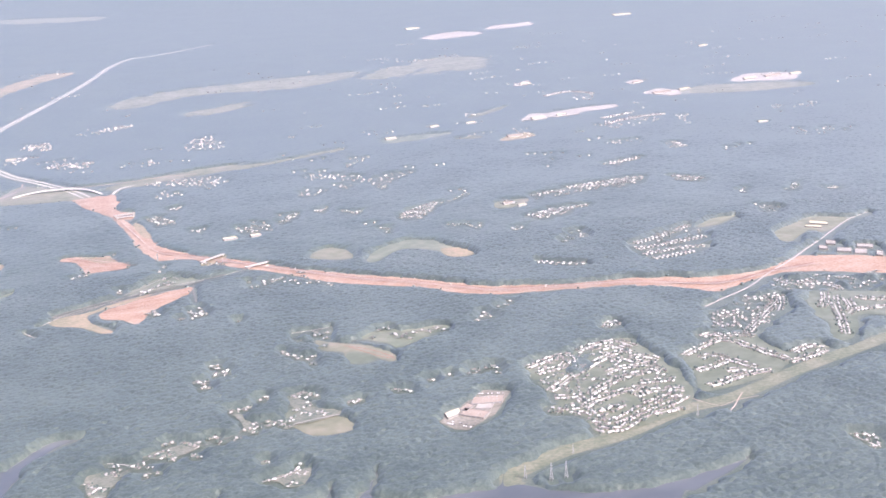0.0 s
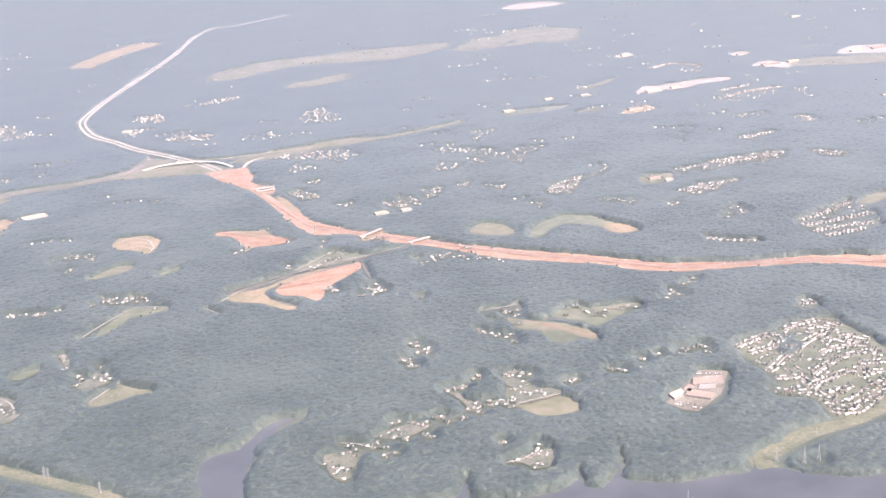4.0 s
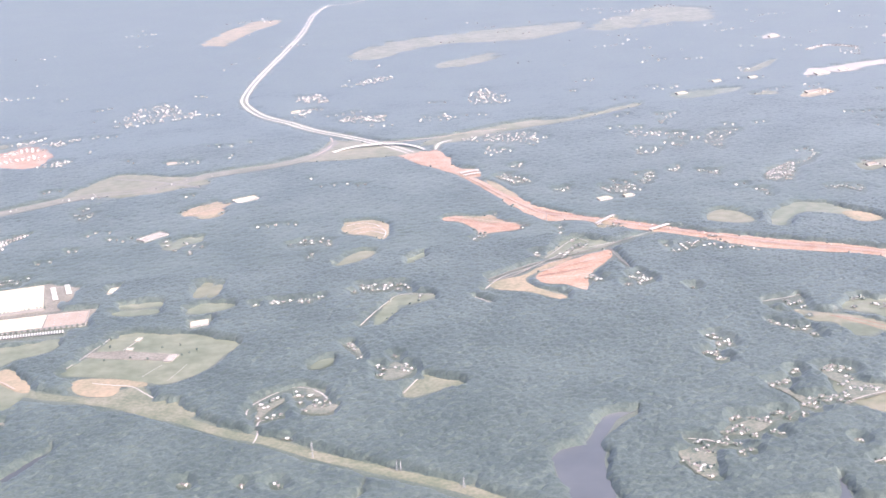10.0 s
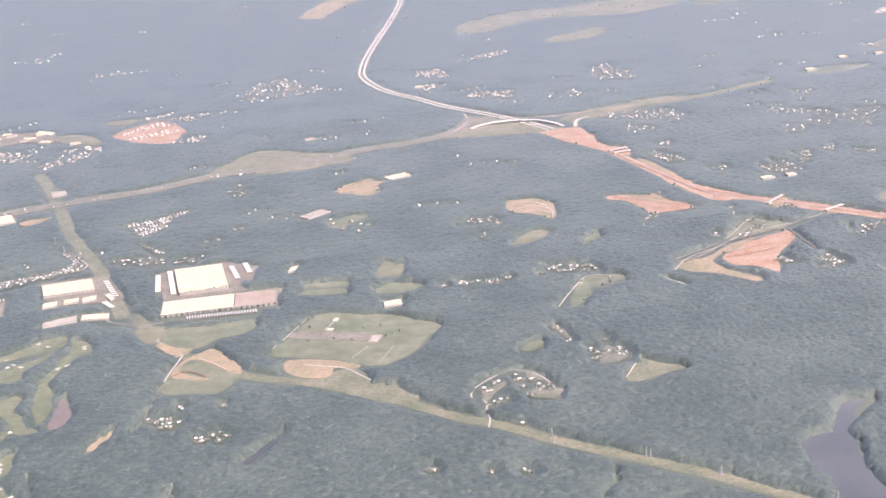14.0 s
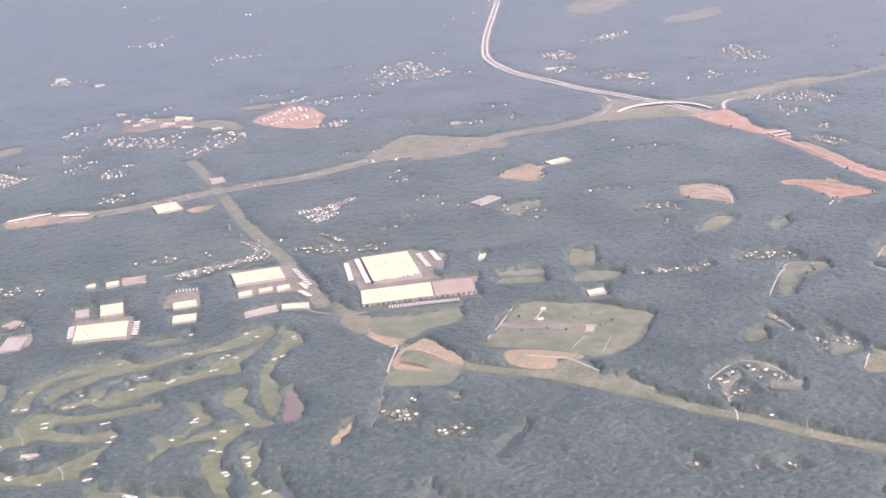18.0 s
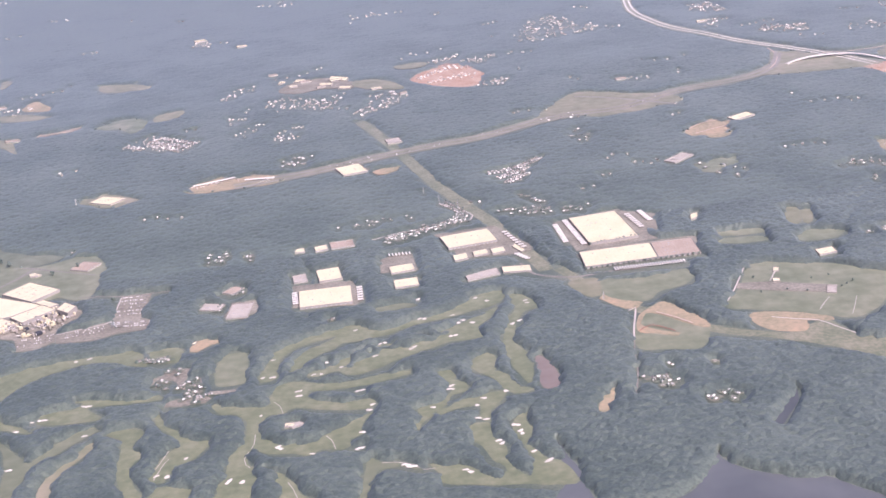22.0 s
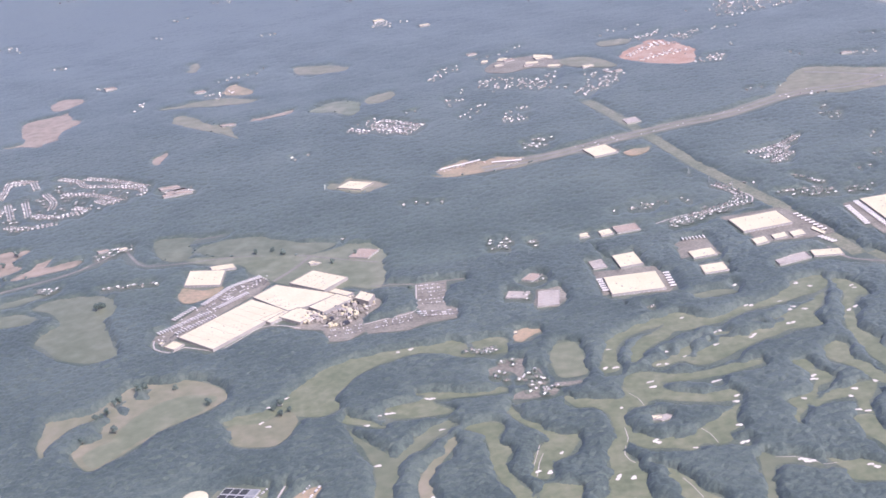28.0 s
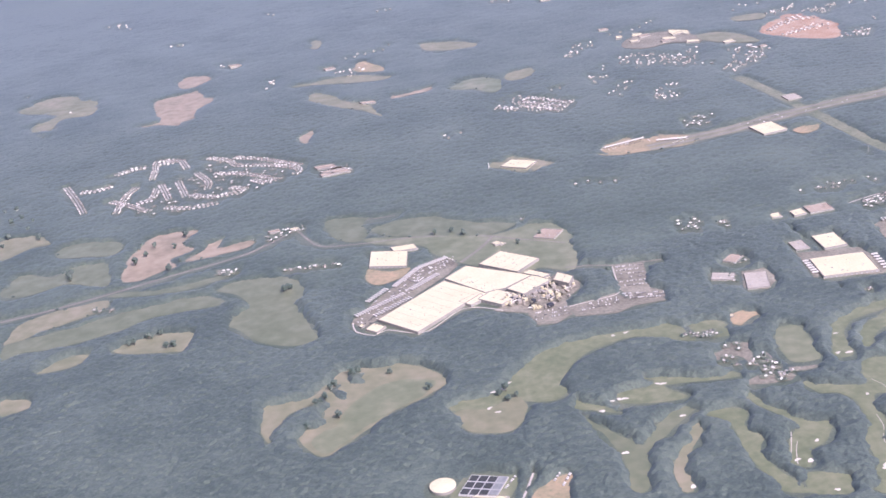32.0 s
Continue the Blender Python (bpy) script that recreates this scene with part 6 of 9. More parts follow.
road("road", [(-46.7, 666.9), (-26.4, 690.3), (-3.5, 707.9), (18.9, 709.4), (36.4, 719.8), (50.9, 729.3), (67.6, 728.4), (92, 731.9)], 0.6, "asphalt", "narrow residential lane under trees", 0.3)
road("road", [(87.4, 873.5), (100.9, 859.4), (119.1, 850.9), (148.7, 858.8), (188.5, 855.4)], 0.6, "asphalt", "narrow residential lane", 0.4)
road("road", [(-592.3, 1104), (-567.5, 1112.7), (-541.3, 1115), (-521.3, 1117.3), (-512.4, 1129.1), (-524.7, 1157.7)], 1.2, "concrete", "residential street below the highway", 0.6)

# industrial buildings
patch("car_park", [(-458.7, 1093), (-406.2, 1102.6), (-381.1, 1083.8), (-391.8, 1034.2), (-441.2, 1032.6), (-452.1, 1030)], "lot", "grey truck yard round a white warehouse", 0.5)
patch("car_park", [(-453.8, 1024.1), (-441.2, 1032.6), (-366.2, 1031.3), (-370.8, 997.8), (-452.8, 997.4)], "lot", "grey truck yard round a white warehouse", 0.5)
hall("warehouse", [(-444.6, 1093.8), (-408.9, 1093.6), (-404.6, 1042.4), (-441.4, 1035.9)], 1.76, "white_roof", "large flat white roofed warehouse")
hall("warehouse", [(-451.6, 1024.7), (-401.2, 1024.6), (-402.3, 998), (-453.7, 996.9)], 1.58, "white_roof", "long flat white roofed warehouse")
hall("warehouse", [(-400.8, 1024.5), (-370.8, 1024.3), (-373.1, 996.7), (-402, 997.8)], 1.58, "tan_roof", "flat tan roofed warehouse wing")
patch("car_park", [(-546.3, 1098.6), (-500.8, 1101.8), (-481.8, 1056.7), (-481.1, 1043), (-498, 1040.4), (-533.6, 1044.7), (-536, 1063.3)], "lot", "grey yard round a white warehouse", 0.5)
hall("warehouse", [(-542.3, 1089.5), (-506.9, 1092.8), (-501.8, 1068.3), (-540.1, 1063.2)], 1.5, "white_roof", "flat white roofed warehouse")
hall("workshop", [(-538.4, 1050.8), (-527.9, 1052.5), (-527.9, 1042.6), (-537.7, 1039.7)], 0.88, "white_roof", "small white roofed workshop")
hall("workshop", [(-523.6, 1053.1), (-513.1, 1054.8), (-512.7, 1046.9), (-523.5, 1044.2)], 0.88, "white_roof", "small white roofed workshop")
hall("workshop", [(-510.4, 1053.8), (-500.5, 1055.8), (-500.5, 1046.8), (-510.2, 1043.7)], 0.88, "white_roof", "small white roofed workshop")
hall("workshop", [(-491.6, 1058.6), (-486.6, 1045.4), (-489.7, 1041), (-494.7, 1054.1)], 0.7, "white_roof", "small white roofed workshop")
hall("workshop", [(-535.4, 1011.6), (-511.1, 1018.4), (-511.3, 1007.1), (-533.3, 1002.8)], 0.88, "grey_roof", "low grey roofed workshop")
hall("workshop", [(-507.9, 1018.3), (-488.8, 1015.5), (-489, 1005.2), (-508.7, 1008.2)], 0.88, "white_roof", "low white roofed workshop")
patch("car_park", [(-652.8, 1034.9), (-611.8, 1030.7), (-604.5, 996.5), (-612.4, 987.9), (-653.9, 996.4)], "lot", "grey yard round a white warehouse", 0.5)
hall("warehouse", [(-649.1, 1020.1), (-612.9, 1020.4), (-613.5, 990.5), (-648.8, 993.1)], 1.5, "white_roof", "flat white roofed warehouse")
hall("warehouse", [(-635.8, 1055), (-619.9, 1056.8), (-617.9, 1035), (-634.3, 1033.6)], 1.23, "white_roof", "square white roofed warehouse")
hall("workshop", [(-653.4, 1051.8), (-643.3, 1052.4), (-642.4, 1039.6), (-651.7, 1037.8)], 0.79, "grey_roof", "low grey roofed workshop")
patch("car_park", [(-589.5, 1063), (-573.8, 1071.7), (-566.5, 1065.6), (-564.4, 1034.5), (-591.2, 1036.8)], "lot", "grey yard with parked trucks", 0.5)
hall("workshop", [(-584.7, 1044.9), (-567.6, 1046.2), (-566.8, 1034.2), (-583.8, 1032)], 0.88, "white_roof", "low white roofed workshop")
hall("workshop", [(-583.7, 1019.6), (-566.8, 1019.8), (-567.1, 1006.7), (-583.5, 1005.6)], 0.88, "white_roof", "low white roofed workshop")
hall("workshop", [(-636, 1102.8), (-626.1, 1104.9), (-625.7, 1095.5), (-634.8, 1093.1)], 0.88, "white_roof", "low white roofed workshop")
hall("workshop", [(-624.5, 1107.9), (-606.6, 1108.3), (-605.9, 1096.2), (-622.9, 1094.4)], 0.88, "tan_roof", "low cream roofed workshop")
hall("workshop", [(-650.7, 1104), (-643.1, 1103.6), (-642.9, 1096.5), (-650, 1095.7)], 0.7, "white_roof", "low white roofed workshop")
patch("car_park", [(-700, 996.2), (-694.6, 1019.8), (-679.2, 1020.3), (-675.6, 1001.9), (-686.4, 988.9)], "lot", "grey car park in woods", 0.5)
hall("workshop", [(-698.5, 993.3), (-694, 1014.1), (-680.1, 1015.1), (-683.6, 990.1)], 0.7, "grey_roof", "low grey flat roofed building")
hall("workshop", [(-717.7, 1013.7), (-711.8, 1021.2), (-700.4, 1018.2), (-701.9, 1006.4)], 0.7, "grey_roof", "low grey flat roofed building")
hall("workshop", [(-702.5, 1038.3), (-693.5, 1046.3), (-687.4, 1042.1), (-694.1, 1031.5)], 0.79, "tan_roof", "low cream roofed house")
patch("car_park", [(-613.2, 1285.9), (-591.6, 1301.4), (-579.8, 1274.9), (-603.3, 1262.6)], "lot", "grey asphalt yard", 0.5)
hall("workshop", [(-611.4, 1288.3), (-590, 1292.3), (-583.7, 1270.1), (-605, 1263.2)], 1.06, "white_roof", "cream roofed highway shed")
hall("workshop", [(-824.1, 1277.7), (-811.9, 1289.2), (-792.9, 1278.5), (-803.1, 1263.5)], 0.88, "white_roof", "long white roofed shed in a clearing")
hall("workshop", [(-562, 1354.5), (-548.2, 1359.3), (-546.7, 1343.9), (-559.4, 1342.3)], 0.7, "grey_roof", "grey roofed roadside shed")
hall("workshop", [(-255.5, 1293.6), (-234, 1304.5), (-229.8, 1292.8), (-251.4, 1284.1)], 0.97, "white_roof", "white roofed school building")
hall("barn", [(-340.2, 1197.5), (-322.5, 1213.8), (-312.3, 1204.4), (-335.8, 1189.4)], 0.88, "grey_roof", "grey roofed barn beside a meadow")
hall("house", [(-357.8, 1071.1), (-351.3, 1073.5), (-354.6, 1062.5), (-360.2, 1061)], 0.79, "white_roof", "white roofed house in the woods")
hall("workshop", [(-299.7, 976.9), (-286.8, 978.4), (-287.1, 969.3), (-300, 966.8)], 0.88, "white_roof", "long white roofed shed")
patch("car_park", [(-366.7, 941.8), (-346.1, 938.0), (-312.7, 921.1), (-316.4, 910.1), (-340.2, 919.7), (-369.0, 933.0)], "lot", "tan gravel car park in the sports ground", 0.5)
road("road", [(-331.9, 887.9), (-325.4, 896.5), (-319.4, 903.7)], 0.7, "concrete", "pale footpath across the sports ground", 0.2)
road("road", [(-345.1, 938.6), (-337.9, 950.1), (-333.0, 958.6)], 0.9, "concrete", "pale footpath across the sports ground", 0.2)
road("road", [(-316.1, 875.9), (-309.1, 888.6), (-303.2, 900.2)], 0.5, "concrete", "pale footpath across the sports ground", 0.2)
hall("pavilion", [(-343.9, 936.3), (-339.1, 935.7), (-337.8, 940.1), (-342.0, 941.5)], 0.44, "white_roof", "small white roofed pavilion")
hall("pavilion", [(-338.4, 952.3), (-334.5, 951.0), (-332.2, 957.3), (-335.4, 958.4)], 0.44, "white_roof", "small white roofed pavilion")
hall("pavilion", [(-319.0, 909.1), (-313.0, 907.1), (-308.6, 917.9), (-314.0, 919.7)], 0.53, "grey_roof", "small grey roofed pavilion")
patch("car_park", [(151.6, 699.3), (174.3, 719.5), (186.5, 732.7), (201.3, 724.6), (183, 693.5), (161.1, 676.1), (154.9, 680.6), (149.4, 693.3)], "lot", "tan school yards and car park", 0.5)
hall("school", [(154.7, 703.6), (164.3, 708), (165.2, 700.7), (154.7, 695)], 0.97, "white_roof", "low school wing with a white flat roof")
hall("school", [(167.9, 706.8), (180.6, 696.2), (174.5, 688.1), (161.4, 699.5)], 0.97, "tan_roof", "low school wing with a tan flat roof")
hall("school", [(177.1, 721.5), (195.5, 717.7), (191.6, 709.1), (172.6, 710.4)], 0.97, "tan_roof", "low school wing with a tan flat roof")
hall("school", [(170.9, 712.8), (174.7, 709.7), (167.1, 700.9), (164.5, 706.2)], 0.97, "tan_roof", "low school wing with a tan flat roof")
hall("school", [(177, 710.7), (186.1, 707.5), (182.4, 701.7), (173.2, 703.2)], 0.97, "grey_roof", "low school wing with a grey flat roof")
patch("earthworks", [(-720.3, 955.3), (-715.7, 963.3), (-710.2, 965.7), (-700.2, 962.4), (-699.6, 958.1), (-705.6, 955.9), (-710.3, 952.1), (-715.3, 947.0), (-719.4, 949.6)], "clay_pale", "bare clay building plot in the woods", 0.5)
hall("workshop", [(-719.1, 959.0), (-716.5, 958.7), (-715.8, 962.2), (-717.9, 962.4)], 0.5, "white_roof", "small white shed on a clay plot")
hall("workshop", [(-660.7, 834.2), (-652.6, 837), (-649.1, 834), (-656.4, 830.4)], 0.53, "grey_roof", "grey roofed pump house on the golf course")
hall("commercial_building", [(707.9, 1737.1), (736.2, 1744.4), (733.8, 1728.9), (705.7, 1721.7)], 1.32, "tan_roof", "distant flat roofed commercial building")
hall("commercial_building", [(751.5, 1745.6), (771, 1753.4), (768.3, 1741.5), (749, 1733.8)], 1.32, "white_roof", "distant flat roofed commercial building")
hall("commercial_building", [(870.7, 1786.3), (895.3, 1795.3), (891.4, 1780.9), (867, 1772)], 1.32, "white_roof", "distant flat roofed commercial building")
hall("commercial_building", [(908.5, 1794.2), (936.8, 1801), (933.2, 1786.1), (905, 1779.3)], 1.32, "tan_roof", "distant flat roofed commercial building")
hall("commercial_building", [(949.9, 1794.3), (970.2, 1800.3), (967, 1789.2), (946.9, 1783.2)], 1.32, "white_roof", "distant flat roofed commercial building")
hall("commercial_building", [(719.4, 1842.3), (736.8, 1849.7), (734.6, 1838.4), (717.4, 1831.2)], 1.32, "tan_roof", "distant flat roofed commercial building")
hall("commercial_building", [(567.7, 1922.6), (586.5, 1929.4), (585.5, 1917.3), (566.8, 1910.6)], 1.32, "white_roof", "distant flat roofed commercial building")
hall("commercial_building", [(494.1, 1626.3), (515, 1632.3), (514.3, 1620.4), (493.5, 1614.5)], 1.32, "white_roof", "distant flat roofed commercial building")
hall("commercial_building", [(531, 1634), (546.2, 1639), (545.4, 1630.1), (530.3, 1625.1)], 1.32, "white_roof", "distant flat roofed commercial building")
hall("commercial_building", [(360.8, 1635.2), (373.3, 1641), (373, 1632.5), (360.6, 1626.7)], 1.32, "white_roof", "distant flat roofed commercial building")
hall("commercial_building", [(410.2, 1639), (423.3, 1642.5), (423.3, 1635.1), (410.2, 1631.6)], 1.32, "white_roof", "distant flat roofed commercial building")
hall("commercial_building", [(432.1, 1525.4), (450.8, 1528.8), (450.9, 1519.5), (432.3, 1516.1)], 1.32, "tan_roof", "distant flat roofed commercial building")
hall("commercial_building", [(292.3, 1583.3), (306.4, 1587.4), (306.9, 1579.2), (292.9, 1575.1)], 1.32, "white_roof", "distant flat roofed commercial building")
hall("commercial_building", [(731.9, 1460.7), (745.3, 1463.4), (744.1, 1457.1), (730.7, 1454.4)], 1.32, "white_roof", "distant flat roofed commercial building")
hall("commercial_building", [(974.7, 2177.7), (994.4, 2186), (991.1, 2172.9), (971.5, 2164.8)], 1.32, "white_roof", "distant flat roofed commercial building")
hall("commercial_building", [(330.6, 1192.2), (342, 1195.1), (342, 1189.4), (330.7, 1186.5)], 1.32, "tan_roof", "distant flat roofed commercial building")
hall("commercial_building", [(342.3, 1179.2), (350.9, 1182.2), (350.7, 1177.5), (342.1, 1174.5)], 1.32, "white_roof", "distant flat roofed commercial building")
hall("commercial_building", [(60.7, 1173.4), (73.5, 1175.7), (75.1, 1169.5), (62.3, 1167.2)], 1.32, "white_roof", "distant flat roofed commercial building")
hall("commercial_building", [(85.9, 1174.9), (95.7, 1177.6), (96.7, 1172.3), (86.9, 1169.6)], 1.32, "white_roof", "distant flat roofed commercial building")
hall("commercial_building", [(583.3, 2839.2), (616.8, 2850.2), (616.3, 2824.3), (583, 2813.6)], 1.32, "white_roof", "distant flat roofed commercial building")
hall("commercial_building", [(1044.4, 2794.7), (1087.4, 2800), (1083.8, 2773.1), (1041.3, 2768)], 1.32, "white_roof", "distant flat roofed commercial building")
hall("commercial_building", [(-602.4, 1606), (-589.9, 1609.4), (-588.4, 1602), (-600.9, 1598.6)], 1.32, "white_roof", "distant flat roofed commercial building")
hall("commercial_building", [(-635.7, 1615.5), (-623.9, 1619.3), (-622.4, 1611.9), (-634.1, 1608.1)], 1.32, "tan_roof", "distant flat roofed commercial building")
hall("commercial_building", [(-647.7, 1599.1), (-638.4, 1601.7), (-637.2, 1596.2), (-646.4, 1593.7)], 1.32, "white_roof", "distant flat roofed commercial building")
hall("commercial_building", [(-617.8, 1583.9), (-608.6, 1586.4), (-607.4, 1581), (-616.6, 1578.5)], 1.32, "tan_roof", "distant flat roofed commercial building")
hall("commercial_building", [(-670.5, 1663.3), (-660.2, 1664.4), (-658.6, 1659.2), (-668.9, 1658.2)], 1.32, "tan_roof", "distant flat roofed commercial building")
hall("commercial_building", [(-561.4, 1549.9), (-550, 1552.4), (-548.8, 1546.2), (-560.1, 1543.9)], 1.32, "white_roof", "distant flat roofed commercial building")
hall("commercial_building", [(-533.4, 1517), (-525.9, 1518.8), (-525.2, 1514.7), (-532.7, 1512.8)], 1.32, "tan_roof", "distant flat roofed commercial building")
hall("commercial_building", [(-765.5, 1897.7), (-752.2, 1903.3), (-749.7, 1893), (-763, 1887.5)], 1.32, "white_roof", "distant flat roofed commercial building")
hall("commercial_building", [(-937.6, 1513.1), (-923.8, 1513.6), (-920.5, 1507.6), (-934.3, 1507.1)], 1.32, "tan_roof", "distant flat roofed commercial building")
hall("commercial_building", [(-967.2, 1329.6), (-957.4, 1332.3), (-954.7, 1326.8), (-964.4, 1324.1)], 1.32, "white_roof", "distant flat roofed commercial building")
hall("commercial_building", [(-974.7, 1658.1), (-963.7, 1660.8), (-960.7, 1654), (-971.7, 1651.2)], 1.32, "tan_roof", "distant flat roofed commercial building")
hall("commercial_building", [(-164.6, 1682.7), (-152.2, 1684.8), (-152.4, 1678.4), (-164.7, 1676.4)], 1.32, "white_roof", "distant flat roofed commercial building")
hall("commercial_building", [(-315, 1471.6), (-304.2, 1471.7), (-303.6, 1467.5), (-314.4, 1467.4)], 1.32, "tan_roof", "distant flat roofed commercial building")
hall("commercial_building", [(-1082.3, 1723.4), (-1074.6, 1725.4), (-1072.7, 1720.4), (-1080.4, 1718.5)], 1.32, "white_roof", "distant flat roofed commercial building")
hall("commercial_building", [(-968.5, 1330.9), (-956.5, 1332.3), (-954.1, 1327), (-966, 1325.6)], 1.32, "tan_roof", "distant flat roofed commercial building")
hall("commercial_building", [(-973.7, 1324.4), (-964.7, 1325.7), (-962.9, 1321.6), (-971.9, 1320.4)], 1.32, "tan_roof", "distant flat roofed commercial building")
hall("commercial_building", [(-710.4, 1838.4), (-697.3, 1839.7), (-695.8, 1832.6), (-708.8, 1831.3)], 1.32, "white_roof", "distant flat roofed commercial building")
hall("commercial_building", [(-847.1, 1118.4), (-842, 1119.6), (-841.2, 1117.2), (-846.3, 1116)], 1.32, "white_roof", "distant flat roofed commercial building")
hall("commercial_building", [(-1015.1, 1204.4), (-1006, 1205.5), (-1004, 1201.8), (-1013.1, 1200.6)], 1.32, "tan_roof", "distant flat roofed commercial building")
hall("commercial_building", [(-998.2, 1202.9), (-991.3, 1204.3), (-989.7, 1201.1), (-996.6, 1199.7)], 1.32, "white_roof", "distant flat roofed commercial building")
hall("commercial_building", [(-981.2, 1339.8), (-963.8, 1341.2), (-960.1, 1333.8), (-977.3, 1332.4)], 1.32, "tan_roof", "distant flat roofed commercial building")
hall("commercial_building", [(-967.6, 1322.4), (-952, 1323.6), (-948.7, 1317.1), (-964.2, 1315.9)], 1.32, "tan_roof", "distant flat roofed commercial building")
hall("commercial_building", [(-975.7, 1318.5), (-964.2, 1320.5), (-961.6, 1315), (-973.1, 1313)], 1.32, "tan_roof", "distant flat roofed commercial building")
hall("commercial_building", [(-1085.1, 1729.4), (-1071.7, 1729.6), (-1068.5, 1723.2), (-1081.8, 1722.9)], 1.32, "tan_roof", "distant flat roofed commercial building")

# factory
patch("lawn", [(-935.4, 1164.5), (-850.5, 1139.2), (-816.6, 1148.6), (-792.3, 1132.3), (-796.5, 1061.6), (-819.7, 1069.7), (-832.2, 1063.6), (-870.4, 1093.8), (-891.1, 1118.9), (-898.1, 1136.2), (-933.1, 1151.7)], "lawn", "mown lawn behind the factory", 1)
patch("earthworks", [(-939.9, 1107.3), (-924.7, 1098.9), (-908.9, 1100.8), (-914.1, 1087.6), (-931.2, 1078.8), (-940.1, 1088.1)], "clay_pale", "worn tan soil slope by a storage hall", 1)
patch("lawn", [(-969.7, 1211), (-936.6, 1209), (-941, 1195), (-935.7, 1177.9), (-944.6, 1161.6), (-961.9, 1172.7)], "pasture", "grass island by the service road", 1.2)
patch("lawn", [(-926.5, 1189.6), (-886.3, 1190), (-851.1, 1164), (-827.5, 1152.6), (-850.5, 1139.2), (-890.6, 1151.6), (-918.5, 1161.8), (-933.8, 1177.2)], "pasture", "grass meadow behind the factory", 1.2)
patch("car_park", [(-952.2, 1025.5), (-948.1, 1034.6), (-914.9, 1082.8), (-898.4, 1102.3), (-889.4, 1111.2), (-879.2, 1105.7), (-874.8, 1093.3), (-883.8, 1079.3), (-933.9, 1025.5), (-943.3, 1016.4)], "lot", "grey car park beside the long factory hall", 0.5)
patch("car_park", [(-858.6, 1012.8), (-849.8, 1025.7), (-836.4, 1028.9), (-821.3, 1050.8), (-812.3, 1057.5), (-797.9, 1038.7), (-799.9, 1028.3), (-809.1, 1019.1), (-811.7, 1003.8), (-810.4, 993.4), (-822.4, 983.7), (-834.1, 985.1), (-838.5, 1004.1)], "lot", "grey factory yard crowded with plant", 0.5)
patch("car_park", [(-811.6, 1004.8), (-779, 1014.3), (-774.9, 1008.3), (-771, 1001.4), (-749.3, 1004.3), (-749.7, 994), (-770.6, 993.1), (-782.8, 986.2), (-809.3, 989.5)], "lot", "grey factory car park along the woods", 0.5)
patch("car_park", [(-773.1, 1056.4), (-751.9, 1055.7), (-755.5, 1014.9), (-747.6, 1009.5), (-748.9, 1002.7), (-770.9, 1002.2), (-774.8, 1017.5)], "lot", "grey staff car park with rows of cars", 0.5)
road("road", [(-950.6, 1025), (-949, 1012.2), (-937.1, 1003.1), (-929, 1008.3), (-908.5, 997.2), (-897.4, 1003.6), (-879.3, 1022.5), (-866.3, 1021), (-853, 1012.5)], 1, "concrete", "pale perimeter lane round the factory", 0.5)
road("road", [(-810.9, 1004.6), (-792.7, 1008.6), (-779.3, 1011.7), (-775.5, 1015.4)], 0.9, "concrete", "pale lane through the car park", 0.5)
road("road", [(-773.1, 1054.7), (-774.2, 1039.5), (-775.2, 1018)], 0.8, "concrete", "pale kerbed edge of the car park", 0.3)
hall("factory_hall", [(-934.2, 1019.1), (-909.5, 998.2), (-862.1, 1038.4), (-887.2, 1069.5)], 1.76, "cream_roof", "long low factory hall with a flat cream roof")
hall("factory_hall", [(-886.6, 1069.7), (-870.4, 1086), (-827.5, 1055.5), (-847.8, 1041), (-861.7, 1038.6)], 1.98, "cream_roof", "wide factory hall with a cream flat roof")
hall("factory_annex", [(-880.5, 1032.5), (-864.5, 1041.9), (-857.3, 1035.6), (-872.6, 1023.1)], 1.58, "cream_roof", "small cream roofed factory annex")
hall("factory_annex", [(-867, 1031.2), (-855.3, 1042.1), (-839.5, 1028.9), (-853.6, 1016.9)], 1.94, "cream_roof", "cream roofed factory annex")
hall("factory_hall", [(-860.8, 1085.1), (-844.6, 1103.2), (-819, 1080.8), (-837.1, 1064.1)], 2.02, "cream_roof", "square white roofed factory hall with roof vents")
hall("factory_block", [(-847.3, 1039.9), (-827.2, 1054), (-816.7, 1043.9), (-837.2, 1026)], 2.42, "cream_roof", "tall white factory block")
hall("factory_block", [(-816.9, 1039.4), (-810, 1050.3), (-803.1, 1040.7), (-805.3, 1030.2)], 3.96, "cream_roof", "tall white process tower block")
hall("factory_block", [(-833.8, 1060.3), (-828.5, 1063.1), (-815.9, 1052.1), (-821.3, 1047.4)], 2.64, "cream_roof", "white factory block with a flat roof")
hall("warehouse", [(-937.9, 1107.5), (-935.8, 1137), (-908.8, 1126.4), (-911.3, 1102.2)], 1.5, "white_roof", "white roofed storage hall beside the factory")
hall("warehouse", [(-922.6, 1138.6), (-903.1, 1139.6), (-902.3, 1130), (-917.9, 1130)], 1.32, "white_roof", "white roofed storage annex beside the factory")
hall("workshop", [(-942.9, 1012.2), (-936.7, 1018.2), (-929.3, 1012.2), (-935.4, 1004.2)], 1.14, "white_roof", "small white roofed gatehouse block")
hall("workshop", [(-947.2, 1018.4), (-944.9, 1020.6), (-942.7, 1018.2), (-945.1, 1014.9)], 0.88, "white_roof", "small white roofed gatehouse block")
hall("workshop", [(-848.6, 1121.3), (-844.8, 1124.6), (-837.9, 1118.4), (-842.6, 1115.5)], 0.7, "white_roof", "small white roofed shed on the lawn")
